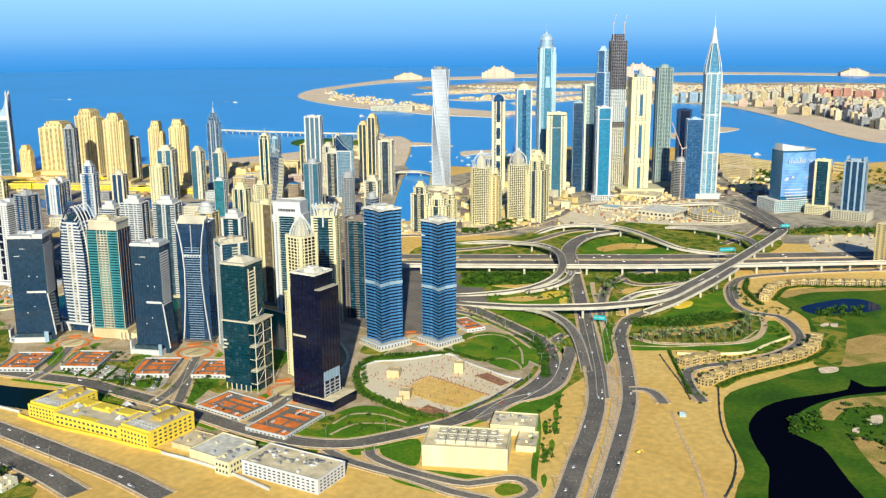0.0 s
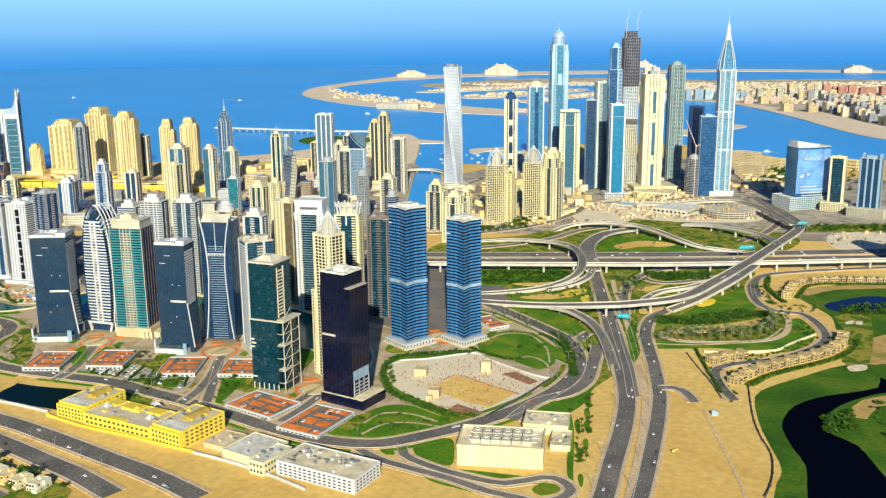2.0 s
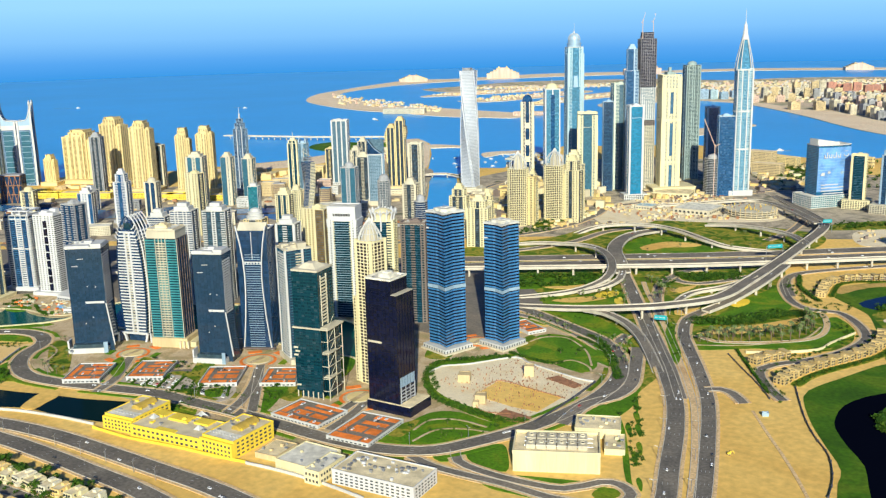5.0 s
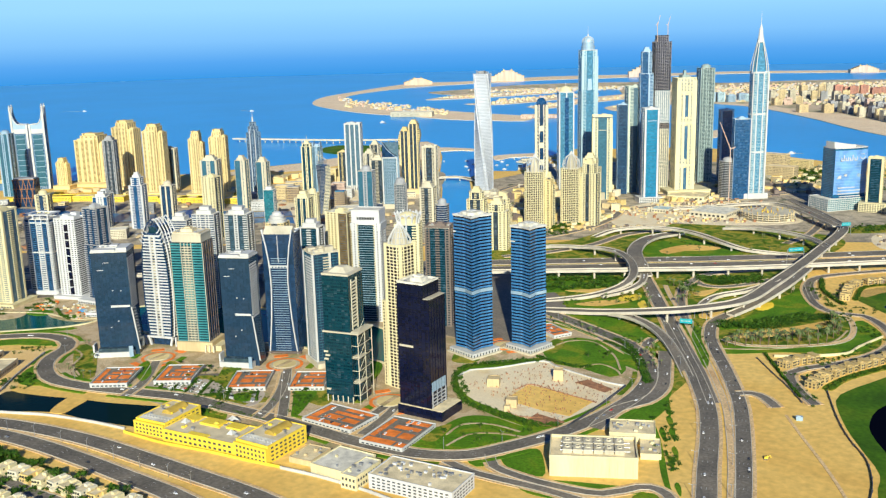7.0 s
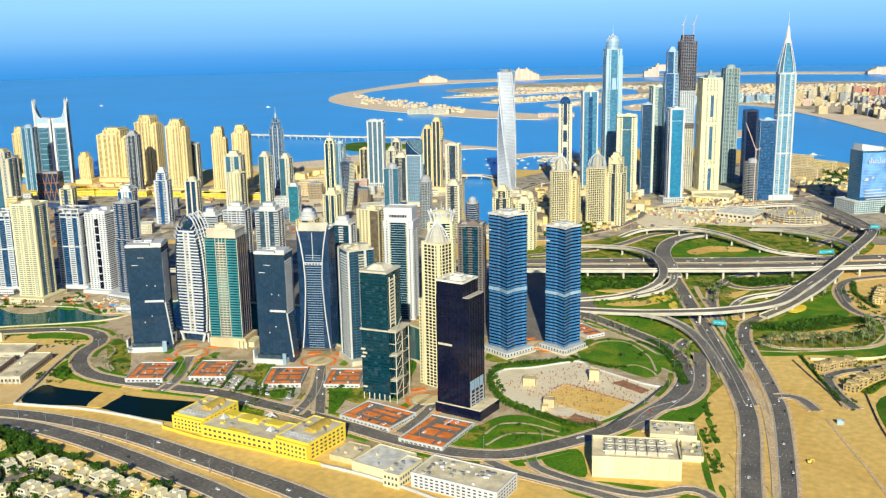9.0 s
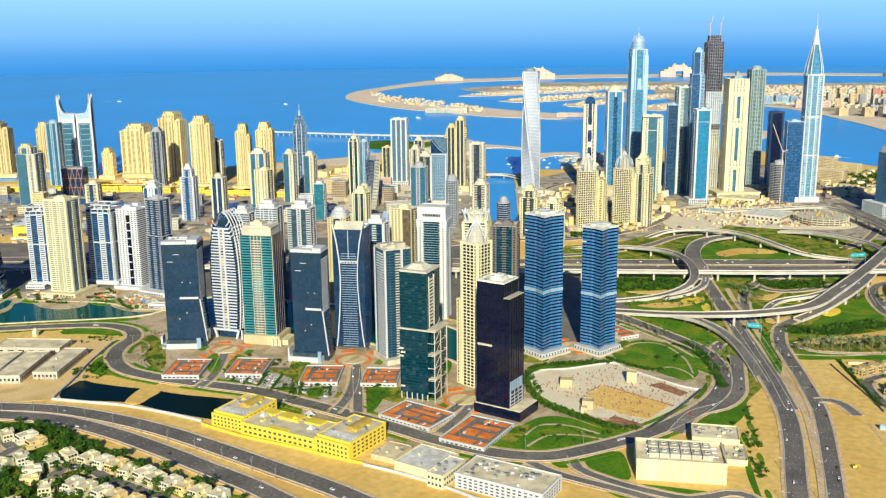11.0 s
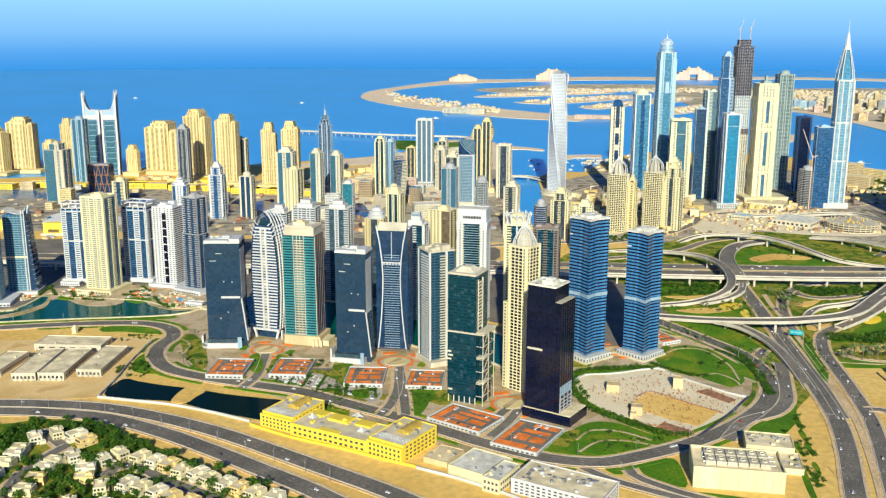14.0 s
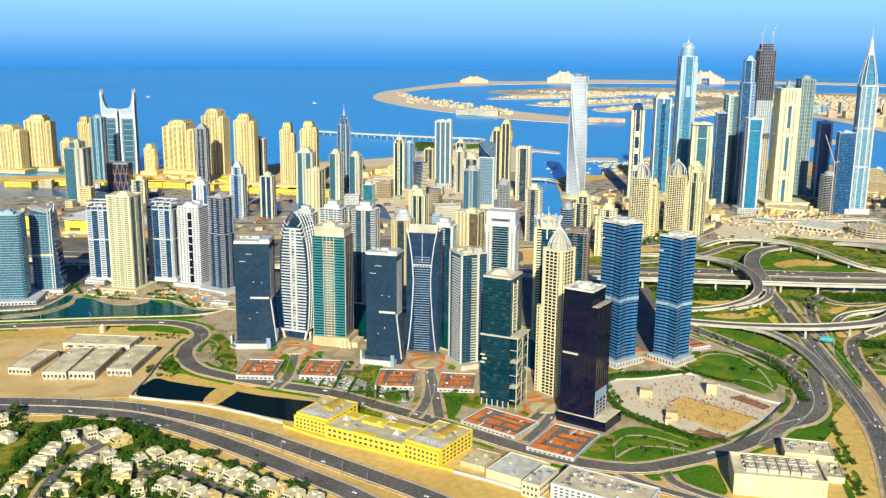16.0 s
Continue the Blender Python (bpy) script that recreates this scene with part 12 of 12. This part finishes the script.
# ---- traffic ----
def car_proto(paint, label, long=2.1):
    """The painted shell on its wheels is the thing itself; the glazing is its part."""
    w = 0.82
    bm = bmesh.new()
    prism(bm, [(-long / 2, -w / 2), (long / 2, -w / 2), (long / 2, w / 2), (-long / 2, w / 2)], 0.13, 0.45, [(-long / 2 + 0.04, -w / 2 + 0.03), (long / 2 - 0.08, -w / 2 + 0.03), (long / 2 - 0.08, w / 2 - 0.03), (-long / 2 + 0.04, w / 2 - 0.03)])
    box(bm, -long * 0.3, long * 0.08, -w * 0.36, w * 0.36, 0.684, 0.72)
    for a in (-0.32, 0.32):
        for b in (-1, 1):
            beam(bm, (a * long, b * w * 0.46 - 0.08, 0.15), (a * long, b * w * 0.46 + 0.08, 0.15), 0.15, 8)
    for q in (-0.31, 0.07):
        for e in (-0.34, 0.34):
            beam(bm, (long * (q + (0.12 if q > 0 else -0.06)), w * e * 1.2, 0.44), (long * q, w * e, 0.69), 0.04, 4)
    t = tagged(link("car", bm, paint), label, "car", "cars on the roads")
    bm = bmesh.new()
    prism(bm, [(-long * 0.4, -w * 0.44), (long * 0.25, -w * 0.44), (long * 0.25, w * 0.44), (-long * 0.4, w * 0.44)], 0.45, 0.68, [(-long * 0.3, -w * 0.36), (long * 0.08, -w * 0.36), (long * 0.08, w * 0.36), (-long * 0.3, w * 0.36)])
    part("cabin_glass", bm, G_DARK, t)
    return t


P_WHITE = material("white_car_paint", (0.8, 0.8, 0.8), 0.25, 0, 0.03, 1, 2)
P_SILVER = material("silver_car_paint", (0.5, 0.52, 0.55), 0.3, 0.6, 0.03, 1, 2)
P_DARK = material("dark_car_paint", (0.03, 0.03, 0.035), 0.25, 0, 0.03, 1, 2)
P_RED = material("red_car_paint", (0.5, 0.03, 0.02), 0.25, 0, 0.03, 1, 2)
FLEET = [car_proto(P_WHITE, "white car on the asphalt"), car_proto(P_SILVER, "silver car on the asphalt"), car_proto(P_DARK, "dark car on the asphalt"), car_proto(P_RED, "red car on the asphalt"), car_proto(P_WHITE, "white minibus on the asphalt", 3.6)]
rng = random.Random(9)
PLAN = {"highway": 48, "main_road": 16, "ring_road": 22, "desert_road": 9, "flyover": 6, "bridge_road": 5, "shore_road": 4, "loop_ramp": 2, "slip_road": 1, "ring_branch": 3, "golf_street": 1, "villa_street": 2, "access_street": 2, "shore_street": 2, "slip_ramp": 1}
used_cars = set()


def park(m):
    k = rng.choices(range(5), (50, 20, 18, 5, 7))[0]
    if k in used_cars:
        copy_thing(FLEET[k], m)
    else:
        used_cars.add(k)
        FLEET[k].matrix_basis = m


for name, path, width, lanes in TRAFFIC:
    for _ in range(PLAN.get(name, 0)):
        i = rng.randrange(len(path) - 1)
        a, b = path[i], path[i + 1]
        d = b - a
        side = (rng.randrange(max(1, lanes)) + 0.5) / max(1, lanes) - 0.5
        p = a + d * rng.random() + Vector((-d.y, d.x, 0)).normalized() * side * (width - 1)
        park(pose(p.x, p.y, p.z + 0.07, 0, 0, math.degrees(math.atan2(d.y, d.x))))
for m in CARS[::4]:
    park(m)
for k, (x, y) in enumerate([(-440.2, 338.4), (-439.3, 337.0), (-438.3, 335.6), (-437.4, 334.2), (-436.5, 332.8), (-435.5, 331.4), (-434.6, 330.0), (-436.2, 340.7), (-435.2, 338.9), (-434.3, 337.2), (-433.3, 335.4), (-432.3, 333.6), (-431.4, 331.9), (-430.4, 330.1), (-432.8, 342.7), (-431.7, 340.8), (-430.7, 338.9), (-429.6, 337.0), (-428.6, 335.0), (-427.6, 333.1), (-426.5, 331.2), (-429.0, 345.6), (-427.9, 343.4), (-426.8, 341.3), (-425.7, 339.1), (-424.6, 336.9), (-423.5, 334.8), (-422.4, 332.6), (-425.0, 347.3), (-423.8, 344.9), (-422.6, 342.5), (-421.4, 340.1), (-420.1, 337.7), (-418.9, 335.3), (-417.7, 332.9), (-420.0, 347.6), (-419.0, 345.3), (-417.8, 343.1), (-416.8, 340.8), (-415.6, 338.6), (-414.6, 336.4), (-413.4, 334.1), (-384.3, 346.3), (-383.1, 344.7), (-381.9, 343.1), (-380.7, 341.5), (-379.5, 339.8), (-378.3, 338.2), (-377.1, 336.6), (-394.5, 339.8), (-393.7, 339.0), (-392.9, 338.0), (-392.2, 337.2), (-391.4, 336.2), (-390.6, 335.4), (-389.8, 334.4)]):
    if k % 5:
        park(pose(x, y, 0.22, 0, 0, 4 + 3 * (k % 3)))


# ---- street furniture ----
def lamp_proto():
    t = tagged(empty("street_lamp", 0, 0), "tall grey street lamp with two arms", "street lamp", "street lamps")
    bm = bmesh.new()
    beam(bm, (0, 0, 0), (0, 0, 5.6), 0.12, 6)
    part("pole", bm, METAL, t)
    for s in (-1, 1):
        bm = bmesh.new()
        beam(bm, (0, 0, 5.5), (0, s * 1.3, 5.9), 0.07, 5)
        arm = part("arm", bm, METAL, t)
        bm = bmesh.new()
        box(bm, -0.12, 0.12, min(s * 1.2, s * 1.7), max(s * 1.2, s * 1.7), 5.85, 5.98)
        part("lamp_head", bm, ROOFW, arm)
    return t


lamp = lamp_proto()
spots = []
MEDIAN = smooth_path([(-558.8, 207.6), (-509.2, 238), (-479.6, 249.2), (-443.7, 253.8), (-405.8, 253.9), (-369.8, 252.8), (-335.9, 250.4)], 13)
for p in MEDIAN:
    spots.append((p.x, p.y, 30))
for name, path, width, lanes in TRAFFIC:
    if name in ("ring_road", "main_road"):
        for i in range(2, len(path) - 1, 5):
            o = offset(path, width / 2 + 1.2)[i]
            spots.append((o.x, o.y, math.degrees(math.atan2(path[i + 1].y - path[i].y, path[i + 1].x - path[i].x))))
for k, (x, y, a) in enumerate(spots):
    if k == 0:
        lamp.matrix_basis = pose(x, y, 0, 0, 0, a)
    else:
        copy_thing(lamp, pose(x, y, 0, 0, 0, a))
SIGN = material("teal_sign", (0.02, 0.36, 0.40), 0.4, 0, 0.05, 0.5, 2)
for x, y, a, w, z in ((-211.6, 561.1, 12, 8, 4.5), (-182.1, 762.2, 40, 13, 12.5), (-162.5, 891.3, 40, 9, 11)):
    t = tagged(empty("sign_gantry", x, y, a), "teal motorway sign on a steel gantry", "road sign", "motorway signs")
    for s in (-1, 1):
        bm = bmesh.new()
        beam(bm, (s * w * 0.55, 0, 0), (s * w * 0.55, 0, z), 0.25)
        part("post", bm, METAL, t)
    bm = bmesh.new()
    beam(bm, (-w * 0.55, 0, z), (w * 0.55, 0, z), 0.2)
    part("crossbar", bm, METAL, t)
    block(t, "sign_panel", SIGN, -w * 0.48, w * 0.48, -0.5, -0.2, z - 1.6, z + 1.4)
    for k in range(3):
        block(t, "text_bar", PAINT, -w * 0.4 + k * w * 0.28, -w * 0.4 + k * w * 0.28 + w * 0.2, -0.56, -0.5, z - 0.3, z + 0.2)
# a tower crane on the round concrete tower, an excavator and small site things
x, y = -300.6, 1026.9
t = tagged(empty("tower_crane", x, y, 60), "pale red luffing crane above the round tower", "crane")
bm = bmesh.new()
beam(bm, (0, 0, 0), (0, 0, 60), 0.5, 4)
part("mast", bm, PINK, t)
bm = bmesh.new()
beam(bm, (0, 0, 58), (-13, 4, 88), 0.45, 4)
part("jib", bm, PINK, t)
bm = bmesh.new()
beam(bm, (0, 0, 58), (5, -2, 60), 0.6, 4)
part("counter_jib", bm, PINK, t)
x, y = -125.1, 387.4
t = tagged(empty("excavator", x, y, 20), "small yellow excavator on the sand", "excavator")
block(t, "track", DARKMETAL, -0.9, 0.9, -0.7, -0.3, 0, 0.4)
block(t, "track", DARKMETAL, -0.9, 0.9, 0.3, 0.7, 0, 0.4)
block(t, "body", GOLD, -0.8, 0.7, -0.6, 0.6, 0.4, 1.2)
block(t, "cab", GOLD, 0.0, 0.7, -0.6, 0.0, 1.2, 1.8)
bm = bmesh.new()
beam(bm, (0.6, 0.2, 1.0), (1.6, 0.2, 2.0), 0.15)
beam(bm, (1.6, 0.2, 2.0), (2.2, 0.2, 0.6), 0.12)
part("arm", bm, GOLD, t)
hall("site_hut", "small blue-grey hut on the sand", -120.5, 438.9, 20, 3, 2, 1.4, PALEBLUE, ROOFW, 0, 0, 1, 0, "hut")
x, y = -603.9, 325.9
t = tagged(empty("gate_tower", x, y, 20), "small white domed gate tower by the road", "tower")
block(t, "shaft", CREAM, -1.3, 1.3, -1.3, 1.3, 0, 4)
bm = bmesh.new()
lathe(bm, [(1.2, 4)] + dome_profile(1.2, 4, 5, 1.2), 12)
part("dome", bm, CREAM, t)
